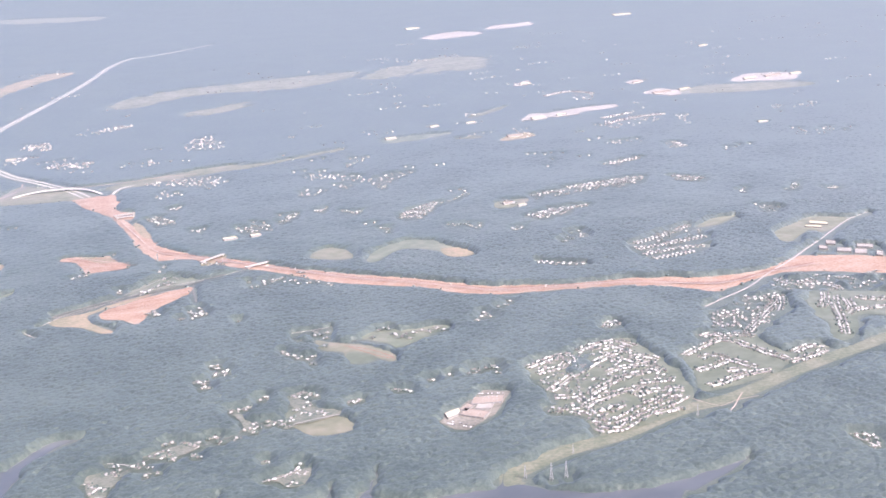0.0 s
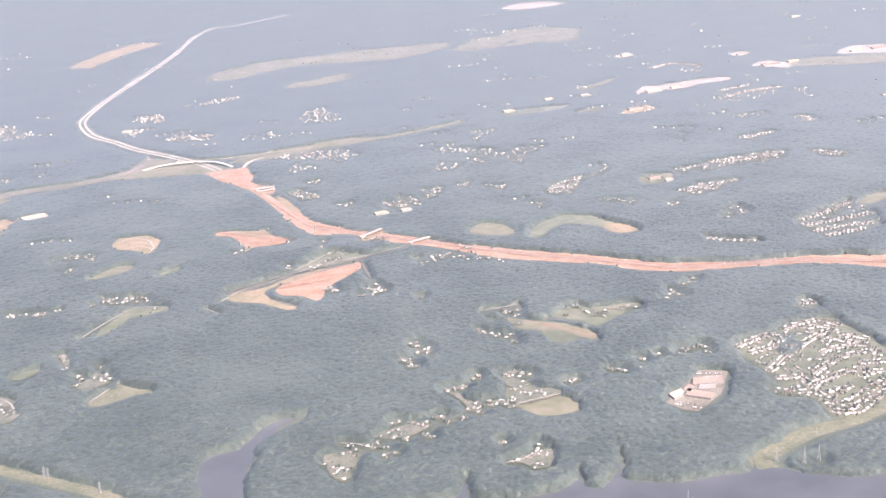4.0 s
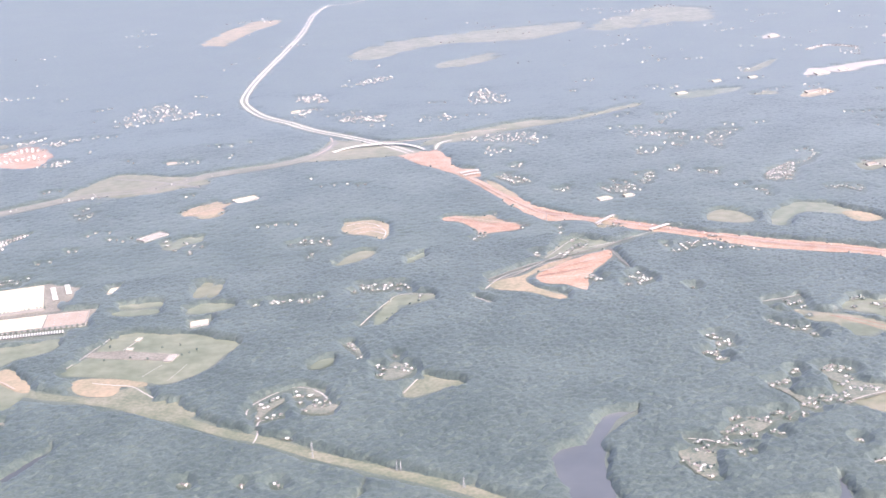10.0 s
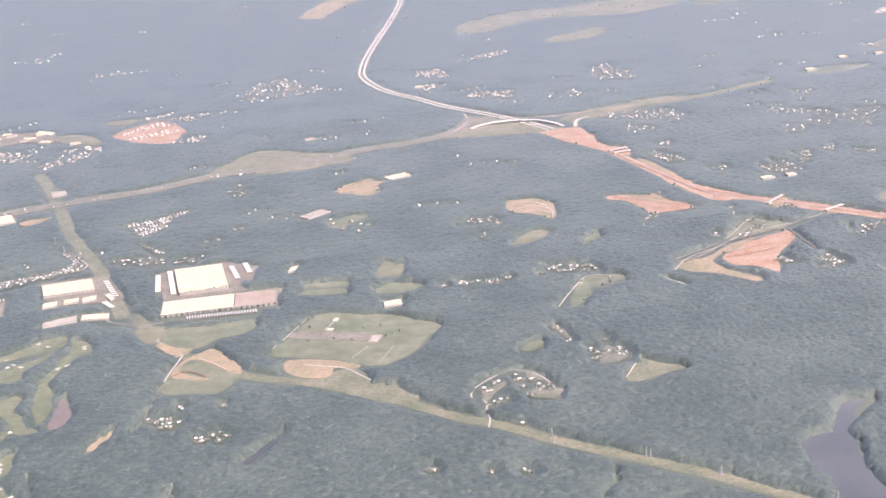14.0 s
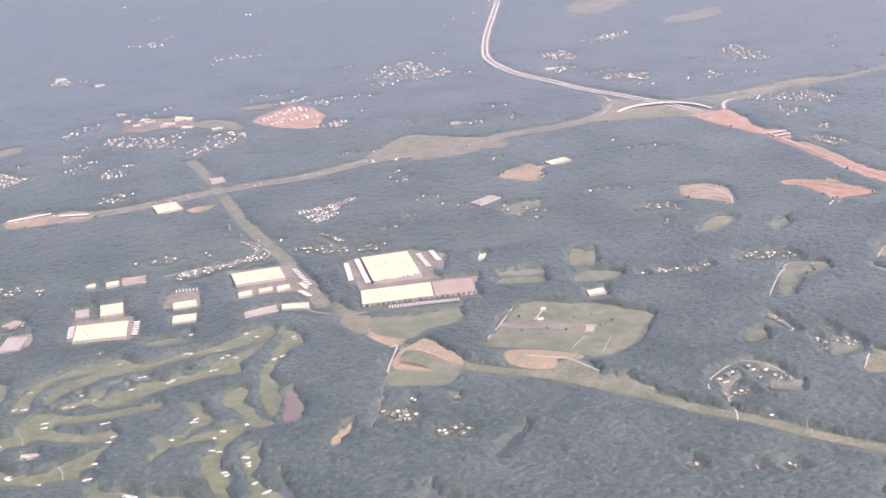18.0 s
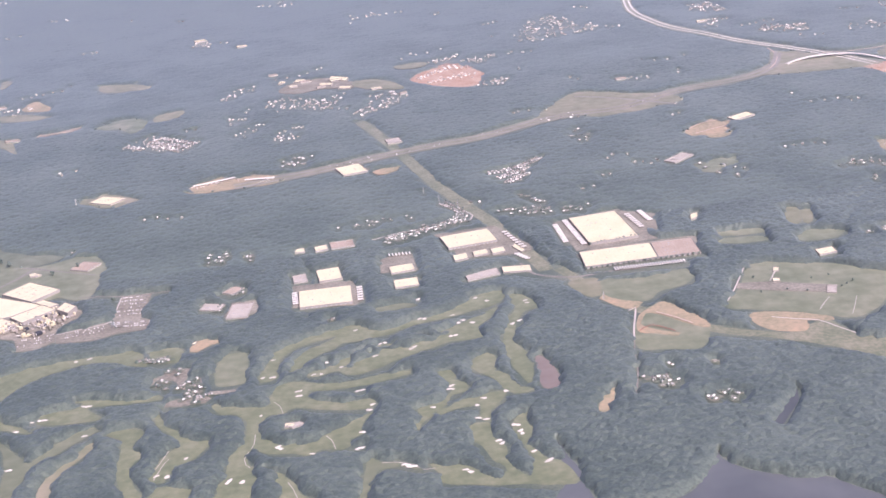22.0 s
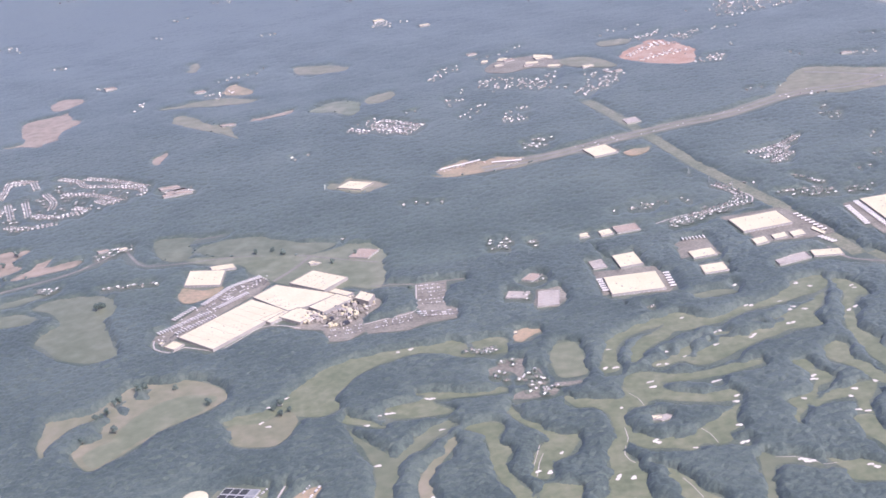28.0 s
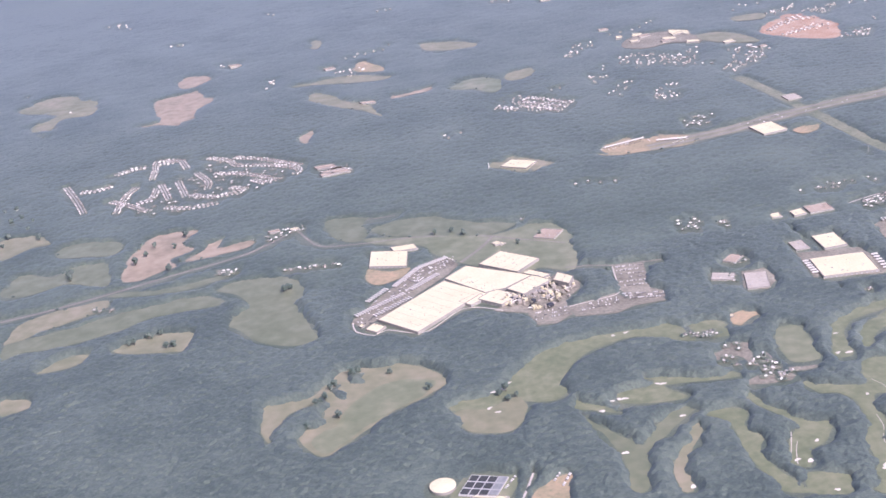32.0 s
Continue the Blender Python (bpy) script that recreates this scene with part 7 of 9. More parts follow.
hall("office_building", [(-818.7, 1121.6), (-808.6, 1133.1), (-796, 1127.4), (-803.4, 1112.2)], 1.14, "tan_roof", "tan roofed office building by the woods")

# treatment works
patch("yard", [(-895.4, 828.2), (-889.8, 829.4), (-869, 822.7), (-866.9, 819.3), (-875.7, 799.5), (-906.4, 807.3)], "lawn", "mown lawn round treatment basins", 0.5)
patch("yard", [(-859.2, 808.7), (-850.7, 813.7), (-842.5, 816.7), (-840.1, 812.2), (-848.6, 790.9), (-864.9, 795.1)], "clay_pale", "tan gravel yard beside a treatment works", 0.7)
road("road", [(-870.4, 796.5), (-865, 808.4), (-860.2, 822)], 1.2, "concrete", "pale lane in a treatment works", 1)
tank((-907, 820.8), 6.8, 1.6)
basins([(-891.5, 827.6), (-872.9, 820.9), (-879.4, 803.8), (-899.9, 811.4)])
hall("workshop", [(-895.6, 809), (-889, 808), (-876, 804.6), (-877, 800.2)], 0.88, "white_roof", "low white roofed pump building")

# subdivision streets
street([(230.6, 653.4), (235.0, 647.6), (243.2, 647.1), (250.7, 652.7), (260.5, 659.4), (272.4, 666.4), (286.1, 673.0), (296.7, 680.1)], 2.3, 1)
street([(234.5, 663.1), (242.5, 657.5), (251.6, 662.7), (266.6, 673.1), (279.1, 679.4), (292.7, 685.5)], 2.3, 1)
street([(236.1, 671.2), (245.8, 673.8), (257.7, 681.0)], 2.3, 1)
street([(214.2, 688.4), (223.1, 682.4), (232.8, 680.5), (236.7, 672.7)], 2.3, 1)
street([(268.8, 662.4), (275.5, 661.6), (286.2, 665.7)], 2.3, 1)
street([(234.1, 683.6), (242.5, 691.5), (250.3, 693.2), (259.9, 699.0), (269.5, 700.1), (277.3, 703.0)], 2.3, 1)
street([(244.3, 702.1), (255.6, 710.4), (270.9, 720.5), (283.5, 723.8), (295.5, 725.4)], 2.3, 1)
street([(268.7, 689.9), (279.7, 694.3), (289.7, 692.4), (298.1, 689.1)], 2.3, 1)
street([(279.4, 710.1), (291.2, 707.6), (301.2, 706.7)], 2.3, 1)
street([(266.5, 732.5), (275.7, 736.3), (285.4, 736.8), (296.3, 735.6), (298.8, 720.9)], 2.3, 1)
street([(223.0, 705.5), (230.8, 702.5), (236.4, 703.2), (236.6, 691.8)], 2.3, 1)
street([(223.2, 716.0), (233.4, 723.9), (242.6, 733.5), (253.3, 741.9), (267.1, 752.6), (277.6, 759.5), (287.6, 764.6), (294.9, 765.1)], 2.3, 1)
street([(290.1, 752.3), (299.3, 750.9), (305.0, 742.0)], 2.3, 1)
street([(263.0, 776.7), (272.9, 782.0), (286.1, 784.9), (293.5, 785.5), (299.2, 771.4)], 2.3, 1)
street([(277.3, 773.2), (288.3, 775.8), (292.6, 762.6)], 2.3, 1)
street([(222.7, 759.2), (235.7, 766.1), (251.8, 773.1), (258.2, 769.4)], 2.3, 1)
street([(225.0, 746.6), (235.6, 749.9), (244.3, 752.9), (250.9, 763.4)], 2.3, 1)
street([(296.0, 814.1), (304.0, 823.7), (304.4, 814.5)], 2.3, 1)
street([(277.0, 748.7), (286.0, 751.7), (290.2, 743.5), (299.2, 742.1)], 2.3, 1)
patch("lawn", [(322.4, 740.9), (360.6, 769.8), (381, 761.5), (386.8, 721.8), (412.3, 728.6), (408.9, 717.4), (376.6, 706.2), (360.5, 693.6), (310.6, 682.2), (316.2, 711.1)], "pasture", "worn lawns between houses of a subdivision", 0.9)
patch("lawn", [(459.9, 832.2), (485.7, 823.1), (508.8, 811.2), (519.3, 803.7), (493.2, 762.3), (466.5, 772.6), (453.0, 753.3), (435.2, 732.2), (424.7, 736.5), (439.4, 767.4), (438.2, 783.1), (445.6, 807.2)], "pasture", "worn lawns between houses of a subdivision", 0.9)
patch("lawn", [(222, 759.5), (251.5, 772.1), (273, 781.9), (300.3, 790), (306.7, 745.7), (305.7, 691.1), (283.7, 660.3), (231.5, 643.2), (229.5, 671.9), (213.7, 685), (228.6, 706.2), (222.3, 718.3)], "pasture", "worn lawns between houses of a subdivision", 0.9)
street([(323.3, 743.6), (334.4, 750.4), (345.8, 757.4), (356.0, 761.5), (364.5, 754.5), (367.6, 745.2), (372.5, 731.8), (376.5, 721.3), (381.1, 711.9)], 2.3, 0)
street([(348.1, 771.9), (356.4, 774.6), (360.1, 768.2), (371.2, 767.4), (379.9, 759.0)], 2.3, 0)
street([(379.1, 708.4), (387.9, 710.3), (400.6, 715.1), (410.3, 720.1)], 2.3, 0)
street([(389.3, 722.9), (403.2, 729.7), (413.0, 725.8)], 2.3, 0)
street([(319.2, 715.1), (327.7, 716.9), (337.7, 721.5), (345.2, 727.2), (340.3, 736.8), (330.9, 735.1)], 2.3, 0)
street([(345.2, 727.2), (349.8, 718.9), (355.4, 706.1)], 2.3, 0)
street([(316.1, 690.0), (326.4, 691.9), (338.5, 697.2), (351.0, 699.5), (362.9, 699.0)], 2.3, 0)
street([(336.0, 708.5), (348.1, 706.8)], 2.3, 0)
street([(374.3, 810.5), (386.5, 813.5), (390.9, 803.7)], 4.4, 0)
street([(369.5, 796.8), (372.2, 785.5), (380.2, 787.3)], 4.4, 0)
street([(375.7, 764.3), (388.7, 778.7), (401.3, 792.8), (415.0, 808.4), (429.3, 823.2)], 4.4, 0)
street([(411.5, 836.4), (422.4, 831.8), (435.7, 834.8), (428.6, 816.5), (418.9, 801.4)], 4.4, 0)
street([(397.8, 794.2), (401.5, 779.8)], 4.4, 0)
street([(468.0, 825.8), (459.0, 808.5), (449.3, 796.4)], 2.3, 0)
street([(470.5, 816.9), (459.2, 794.5), (453.3, 779.0), (445.6, 760.6), (436.8, 741.5)], 2.3, 0)
street([(475.1, 807.3), (467.6, 786.4), (459.7, 778.1)], 2.3, 0)
street([(483.3, 808.6), (488.1, 801.7), (500.0, 796.7), (511.9, 794.4)], 2.3, 0)
street([(466.7, 782.2), (477.6, 784.0), (490.5, 781.3), (502.3, 779.0)], 2.3, 0)
cluster([(376.8, 811.0), (391.2, 823.2), (413.5, 842.2), (433.5, 828.9), (422.8, 805.3), (400.8, 779.1), (389.8, 779.4), (370.3, 779.1), (366.6, 789.0)], 30)
cluster([(440.7, 860.6), (461.2, 867.4), (483.5, 868.3), (498.7, 856.3), (508.6, 846.6), (516.0, 833.1), (508.7, 826.1), (479.8, 828.6), (460.3, 837.0), (440.6, 845.5)], 24)
street([(464.6, 850.7), (480.1, 845.6), (482.1, 828.3)], 4.4, 0)
street([(453.0, 871.3), (457.2, 853.9), (477.8, 857.4)], 4.4, 0)
wood([(253.3, 765.3), (264.7, 769.0), (263.5, 752.1), (252.0, 738.2), (241.5, 742.9), (250.3, 752.4)])
street([(-581.9, 1101.0), (-565.7, 1106.7), (-544.1, 1115.9), (-526.5, 1122.8), (-518.7, 1130.7), (-523.1, 1148.3), (-531.3, 1165.0)], 2.6, 0)
cluster([(-617.8, 1143.3), (-587.3, 1147.4), (-556.4, 1147.6), (-555.8, 1136.7), (-587.2, 1135.6), (-615.2, 1132.2)], 14)
cluster([(223.7, 758.8), (250.8, 770.1), (272.2, 779.9), (299.4, 787.9), (304.9, 744.2), (304.4, 691.6), (283.5, 662.2), (232.6, 646), (230.7, 673.2), (215.5, 686.1), (229.2, 706), (223.6, 717.8)], 90)
cluster([(357, 788.7), (400.1, 831.1), (441.5, 842.5), (420.3, 801.7), (384.7, 764.8), (352.6, 765.8)], 10)
cluster([(-142.9, 1741.6), (-119.9, 1792), (-109.6, 1731.8), (-131.5, 1719.4)], 30)
cluster([(-112.4, 1611.6), (-60.5, 1620.4), (-65.1, 1580)], 30)
cluster([(-76.7, 1858.5), (-10, 1873.5), (-31.7, 1819)], 20)
cluster([(26.2, 830.8), (39, 829.1), (39.6, 817.9), (27, 820.6)], 5)
cluster([(18.2, 805), (23.8, 807), (24.7, 798.4), (19.4, 798.4)], 3)
cluster([(85.3, 771), (88.6, 759.8), (75.8, 756.9), (70.3, 766.8)], 6)
cluster([(57.1, 1027.4), (129.7, 996.3), (147.7, 972.5), (93.7, 1028.4)], 14)
cluster([(17.9, 959.5), (28.9, 965), (29.5, 947.7), (20.5, 940.2)], 5)
cluster([(370.4, 806.9), (396.5, 816.1), (391.5, 798.1), (369.3, 787.9)], 8)
cluster([(217.6, 870), (232.6, 884.4), (228.8, 865.3), (217.7, 856.5)], 4)
cluster([(47.3, 1638.8), (62.1, 1700.1), (89.0, 1719.6), (106.1, 1655.0), (94.8, 1624.9), (67.0, 1624.3)], 75)
cluster([(-8.7, 1456.6), (17.3, 1462.0), (54.5, 1462.0), (79.9, 1465.1), (86.4, 1423.9), (67.3, 1394.6), (39.4, 1423.3), (10.0, 1438.1)], 80)
cluster([(4.4, 1382.8), (18.0, 1419.1), (42.8, 1386.5), (17.8, 1362.4)], 12)
cluster([(0.9, 1595.5), (20.1, 1578.1), (16.0, 1562.3), (-0.0, 1570.8)], 8)
cluster([(-4.1, 1283.0), (11.1, 1292.9), (23.6, 1255.7), (8.3, 1241.9)], 32)
cluster([(17.9, 1314.8), (32.7, 1325.8), (27.0, 1307.9)], 5)
cluster([(164.2, 1399.9), (188.8, 1428.4), (210.1, 1440.4), (243.3, 1470.8), (222.4, 1437.3), (197.9, 1407.7), (229.9, 1378.8), (237.1, 1347.8), (218.8, 1354.0), (193.9, 1384.8)], 50)
cluster([(231.5, 1341.7), (252.1, 1379.9), (288.1, 1380.4), (261.7, 1353.4), (245.1, 1320.3), (225.6, 1285.1)], 34)
cluster([(146.9, 1326.6), (162.3, 1341.5), (184.9, 1327.4), (175.2, 1312.7), (151.9, 1313.2)], 15)
cluster([(188.5, 1354.5), (211.2, 1340.1), (201.6, 1327.6)], 8)
cluster([(75.6, 1206.1), (88.1, 1213.8), (110.1, 1210.4), (99.9, 1181.5), (79.7, 1186.5)], 28)
cluster([(114.0, 1215.5), (129.7, 1241.4), (139.5, 1244.1), (131.8, 1218.9), (119.2, 1206.2)], 18)
cluster([(148.8, 1247.0), (171.5, 1258.8), (163.0, 1235.3)], 9)
cluster([(176.4, 1238.8), (199.5, 1222.8), (191.2, 1214.6)], 8)
cluster([(35.7, 1217.9), (50.3, 1222.4), (42.4, 1203.7)], 6)
cluster([(222.8, 1187.7), (243.7, 1201.7), (276.9, 1228.2), (255.8, 1183.8), (242.2, 1162.2), (231.1, 1172.1)], 40)
cluster([(277.2, 1222.9), (299.3, 1240.8), (313.4, 1255.4), (289.1, 1224.8)], 9)
cluster([(259.6, 1136.0), (287.2, 1138.8), (298.8, 1119.9), (279.3, 1111.5), (261.7, 1124.0)], 13)
cluster([(201.8, 1154.1), (213.8, 1150.7), (205.1, 1128.7)], 5)
cluster([(366.3, 1215.8), (408.0, 1230.3), (435.3, 1239.0), (499.4, 1250.0), (483.7, 1220.3), (451.3, 1203.2), (417.1, 1206.7), (367.0, 1197.2)], 75)
cluster([(338.5, 1132.8), (363.4, 1154.0), (380.0, 1153.3), (399.2, 1156.2), (371.2, 1128.9), (345.5, 1118.1)], 54)
cluster([(327.9, 1213.7), (356.6, 1197.1), (333.1, 1180.8)], 7)
cluster([(309.6, 1101.8), (327.3, 1108.8), (316.0, 1085.9)], 6)
cluster([(341.0, 1055.7), (369.9, 1067.3), (362.2, 1037.9), (339.2, 1026.7)], 11)
cluster([(525.0, 1242.9), (543.6, 1204.2), (534.6, 1191.7), (517.8, 1217.3)], 18)
cluster([(473.7, 1309.5), (498.3, 1335.7), (526.7, 1337.5), (491.8, 1303.3)], 15)
cluster([(581.9, 1393.2), (603.9, 1392.3), (595.5, 1363.6), (578.1, 1365.9)], 13)
cluster([(551.9, 1548.7), (595.2, 1578.1), (654.0, 1567.0), (627.4, 1527.2), (576.5, 1512.7), (551.6, 1505.6)], 28)
cluster([(662.1, 1557.4), (683.7, 1558.8), (656.6, 1488.2), (648.3, 1506.1)], 11)
cluster([(595.6, 1775.4), (626.3, 1785.1), (634.4, 1756.7), (604.0, 1714.1), (592.1, 1738.0)], 15)
cluster([(520.9, 1430.5), (575.1, 1439.2), (569.8, 1415.0), (522.8, 1414.4)], 11)
cluster([(446.2, 1565.6), (472.2, 1572.5), (469.1, 1514.7), (443.8, 1496.5), (442.7, 1537.9)], 13)
cluster([(778.8, 1555.1), (822.5, 1573.9), (813.3, 1539.0), (782.3, 1528.5)], 9)
cluster([(828.1, 1550.0), (869.5, 1560.3), (839.7, 1518.0)], 9)
cluster([(729.6, 1404.2), (765.1, 1412.8), (812.2, 1377.4), (787.7, 1351.2), (725.1, 1366.9)], 22)
cluster([(594.8, 1131.7), (621.6, 1156.2), (611.8, 1131.2), (594.7, 1118.7)], 10)
cluster([(627.5, 1126.0), (647.8, 1115.8), (639.6, 1104.1)], 7)
cluster([(543.6, 1096.0), (561.1, 1066.1), (539.4, 1048.8), (535.4, 1062.1)], 10)
cluster([(552.6, 1147.4), (570.5, 1154.5), (554.2, 1131.0)], 5)
cluster([(406.4, 1689.4), (441.1, 1718.6), (440.6, 1688.8)], 6)
cluster([(384.5, 989.0), (412.6, 1024.9), (436.9, 1038.3), (463.0, 1028.3), (444.8, 990.4), (414.3, 966.4)], 22)
cluster([(-678.2, 1522.6), (-666.1, 1554.3), (-642.5, 1553.4), (-616.8, 1533.1), (-597.5, 1541.2), (-585.3, 1551.0), (-600.7, 1506.9), (-621.1, 1482.9), (-649.8, 1512.5)], 85)
cluster([(-589.1, 1454.3), (-568.3, 1490.1), (-564.8, 1521.6), (-546.3, 1532.5), (-530.3, 1521.6), (-539.5, 1475.2), (-558.3, 1461.5), (-578.6, 1446.9)], 62)
cluster([(-725.3, 1616.1), (-703.2, 1633.9), (-673.9, 1613.1), (-695.4, 1600.2), (-716.7, 1566.9), (-716.6, 1531.2)], 18)
cluster([(-724.1, 1482.5), (-688.9, 1521.5), (-677.1, 1515.5), (-708.5, 1464.9)], 9)
cluster([(-703.2, 1433.2), (-680.6, 1465.2), (-671.8, 1460.9), (-696.8, 1415.1)], 10)
cluster([(-666.2, 1411.7), (-649.9, 1420.9), (-636.6, 1414.5), (-643.1, 1395.2), (-662.8, 1395.4)], 15)
cluster([(-650.7, 1436.8), (-634.5, 1438.6), (-640.8, 1426.1)], 5)
cluster([(-493.4, 1636.4), (-472.8, 1649.2), (-448.4, 1662.9), (-463.2, 1638.0), (-486.0, 1624.0)], 20)
cluster([(-460.9, 1628.4), (-438.1, 1637.0), (-402.8, 1644.1), (-418.2, 1619.7), (-441.2, 1606.1)], 28)
cluster([(-501.1, 1572.9), (-488.1, 1593.6), (-443.0, 1560.4), (-453.7, 1541.6)], 16)
cluster([(-453.3, 1512.6), (-433.1, 1535.0), (-413.2, 1528.8), (-424.9, 1506.5), (-446.7, 1502.0)], 26)
cluster([(-654.0, 1320.6), (-640.3, 1325.9), (-646.1, 1310.6)], 6)
patch("car_park", [(-659.2, 1585.8), (-640.4, 1617.3), (-599.5, 1620.1), (-579.1, 1593.6), (-579.8, 1562.3), (-608.8, 1573.1), (-640.2, 1566.2)], "lot", "pale works yard on the far side of the town", 1)
patch("field", [(-578.4, 1588.3), (-556.3, 1591.1), (-534.8, 1566.8), (-526.6, 1535.9), (-555.3, 1544.3), (-574.6, 1564.3)], "tan_grass", "tan field beside a works yard", 1)
patch("field", [(-527.4, 1639.8), (-493.8, 1642.1), (-498.3, 1620.4), (-524.2, 1621.9)], "tan_grass", "tan strip far off", 1)
patch("earthworks", [(-580.5, 1265.8), (-569.3, 1273.2), (-556.5, 1272.2), (-562.6, 1259.4), (-574.3, 1255.4)], "clay_pale", "bare tan plot in woods", 1)
hall("commercial_building", [(-641.9, 1615.6), (-631.9, 1612.6), (-628.8, 1623.5), (-638.3, 1626.2)], 1.2, "white_roof", "distant flat roofed commercial building")
hall("commercial_building", [(-604.0, 1609.9), (-583.4, 1593.5), (-582.8, 1610.8), (-599.1, 1622.4)], 1.2, "white_roof", "distant flat roofed commercial building")
hall("commercial_building", [(-614.9, 1588.5), (-600.7, 1583.3), (-600.1, 1592.7), (-612.7, 1597.1)], 1.2, "white_roof", "distant flat roofed commercial building")
hall("commercial_building", [(-595.3, 1565.8), (-581.4, 1560.7), (-580.6, 1569.9), (-591.8, 1573.6)], 1.2, "white_roof", "distant flat roofed commercial building")
hall("commercial_building", [(-659.0, 1617.4), (-651.2, 1615.6), (-650.3, 1625.2), (-656.9, 1626.3)], 1.2, "white_roof", "distant flat roofed commercial building")
patch("site", [(694.6, 1741.7), (730.8, 1766.0), (747.5, 1731.4), (726.7, 1698.5), (704.2, 1724.1)], "white_pad", "white roofed or graded site far off", 1)
patch("site", [(480.6, 1626.7), (504.8, 1660.5), (522.4, 1650.0), (518.8, 1628.0), (490.3, 1616.4)], "white_pad", "white roofed or graded site far off", 1)
patch("site", [(523.5, 1634.8), (557.9, 1643.6), (561.2, 1626.9), (525.8, 1619.1)], "white_pad", "white roofed or graded site far off", 1)
patch("site", [(554.2, 1911.9), (586.3, 1950.5), (591.4, 1927.0), (566.8, 1903.7)], "white_pad", "white roofed or graded site far off", 1)
patch("site", [(710.5, 1848.4), (736.7, 1863.9), (738.7, 1842.8), (716.2, 1825.3)], "white_pad", "white roofed or graded site far off", 1)
patch("yard", [(-185.6, 835.3), (-178.6, 851.3), (-173.4, 860.1), (-167.8, 852.6), (-165.3, 840.4), (-172.2, 833.4), (-179.9, 831.3)], "worn_ground", "worn tan ground between woodland houses", 0.7)
patch("yard", [(-237.5, 799.7), (-233.2, 810.3), (-224.7, 808.9), (-217.3, 805.6), (-218.4, 800.2), (-224.9, 794.4)], "worn_ground", "worn tan ground between woodland houses", 0.7)
patch("yard", [(-266.2, 802.3), (-260.4, 816.5), (-250.5, 822.5), (-246.5, 824.9), (-248.3, 818.0), (-256.0, 811.4), (-261.4, 802.4)], "worn_ground", "worn tan ground between woodland houses", 0.7)
patch("yard", [(-233.2, 828.0), (-231.0, 835.0), (-224.5, 825.0), (-226.0, 819.8)], "worn_ground", "worn tan ground between woodland houses", 0.7)
patch("field", [(-227.0, 867.3), (-220.7, 876.7), (-213.7, 879.0), (-209.6, 875.8), (-214.7, 868.1), (-221.7, 863.4)], "pasture", "small pale meadow in woods", 0.7)
patch("yard", [(-199.9, 900.6), (-195.5, 902.2), (-192.4, 891.0), (-192.1, 874.0), (-194.5, 877.5), (-196.8, 890.3)], "worn_ground", "worn tan ground between woodland houses", 0.7)
patch("yard", [(-49.7, 676.6), (-49.3, 688.5), (-38.2, 689.5), (-33.1, 683.3), (-34.4, 671.6), (-39.0, 669.5), (-44.9, 674.4)], "worn_ground", "worn tan ground between woodland houses", 0.7)
patch("yard", [(-18.9, 706.5), (-8.6, 710.4), (6.7, 713.7), (14.6, 707.7), (7.7, 701.6), (-3.0, 697.0), (-11.2, 697.4), (-18.4, 701.1)], "worn_ground", "worn tan ground between woodland houses", 0.7)
patch("yard", [(33.6, 750.7), (41.5, 743.1), (44.8, 727.2), (45.7, 717.9), (39.9, 719.9), (37.8, 736.9)], "worn_ground", "worn tan ground between woodland houses", 0.7)
patch("yard", [(71.4, 761.8), (81.6, 752.3), (80.6, 744.0), (90.9, 737.4), (99.1, 730.0), (94.6, 724.8), (71.3, 719.2), (66.3, 729.0), (73.5, 739.6), (69.4, 748.7)], "worn_ground", "worn tan ground between woodland houses", 0.7)
patch("yard", [(46.2, 647.7), (59.0, 655.5), (68.8, 655.9), (64.0, 639.5), (54.2, 636.3), (50.7, 643.8)], "worn_ground", "worn tan ground between woodland houses", 0.7)
patch("yard", [(-49.0, 679.3), (-39.8, 668.9), (-39.4, 658.6), (-45.9, 656.4), (-49.4, 667.6)], "worn_ground", "worn tan ground between woodland houses", 0.7)
patch("yard", [(104.7, 746.2), (112.8, 745.3), (111.2, 740.0), (103.8, 740.7)], "worn_ground", "worn tan ground between woodland houses", 0.7)
homes([(448.9, 843.8), (459.5, 842.3), (473.3, 859.4), (483.9, 865.9), (477.6, 842), (481.6, 832.8), (496.1, 854.2), (501.3, 855.1), (523.3, 856.6), (529.4, 858.8), (513.6, 834.1), (505.2, 830.1), (521.7, 838.3), (458.7, 858), (465.6, 858), (358.8, 595.7), (363, 594.2), (366.4, 591.3), (366.3, 587.3), (363.7, 581.2), (360.5, 587.1), (359, 579.1)])
homes([(-48, 677), (-46, 672.8), (-44.7, 669.7), (-42.1, 670.2), (-39.8, 667.4), (-47.4, 664.4), (-43.3, 657.1), (-39.2, 686.8), (-35.4, 689.1), (-31.9, 690.2), (-35, 696.3), (-33.8, 683.6), (-24.8, 692.9), (-22.1, 694.3), (-19, 696.2), (-21.6, 689.7), (-15.5, 702.6), (-11.9, 703.7), (-7.5, 707.6), (-4.9, 705.2), (-8.1, 700.1), (-4.6, 701.2), (-3.1, 695.4), (-6.2, 717.3), (-2.5, 718.4), (4.8, 715.2), (7.1, 712), (9.6, 709.6), (11.3, 707.5), (12.6, 713.4), (18.7, 716.9), (22.2, 717.3), (8.2, 695.4), (10.5, 692.4), (-18, 678.4), (-11.5, 679.1), (-16.7, 688), (24.5, 709.4), (33.8, 711.8)])
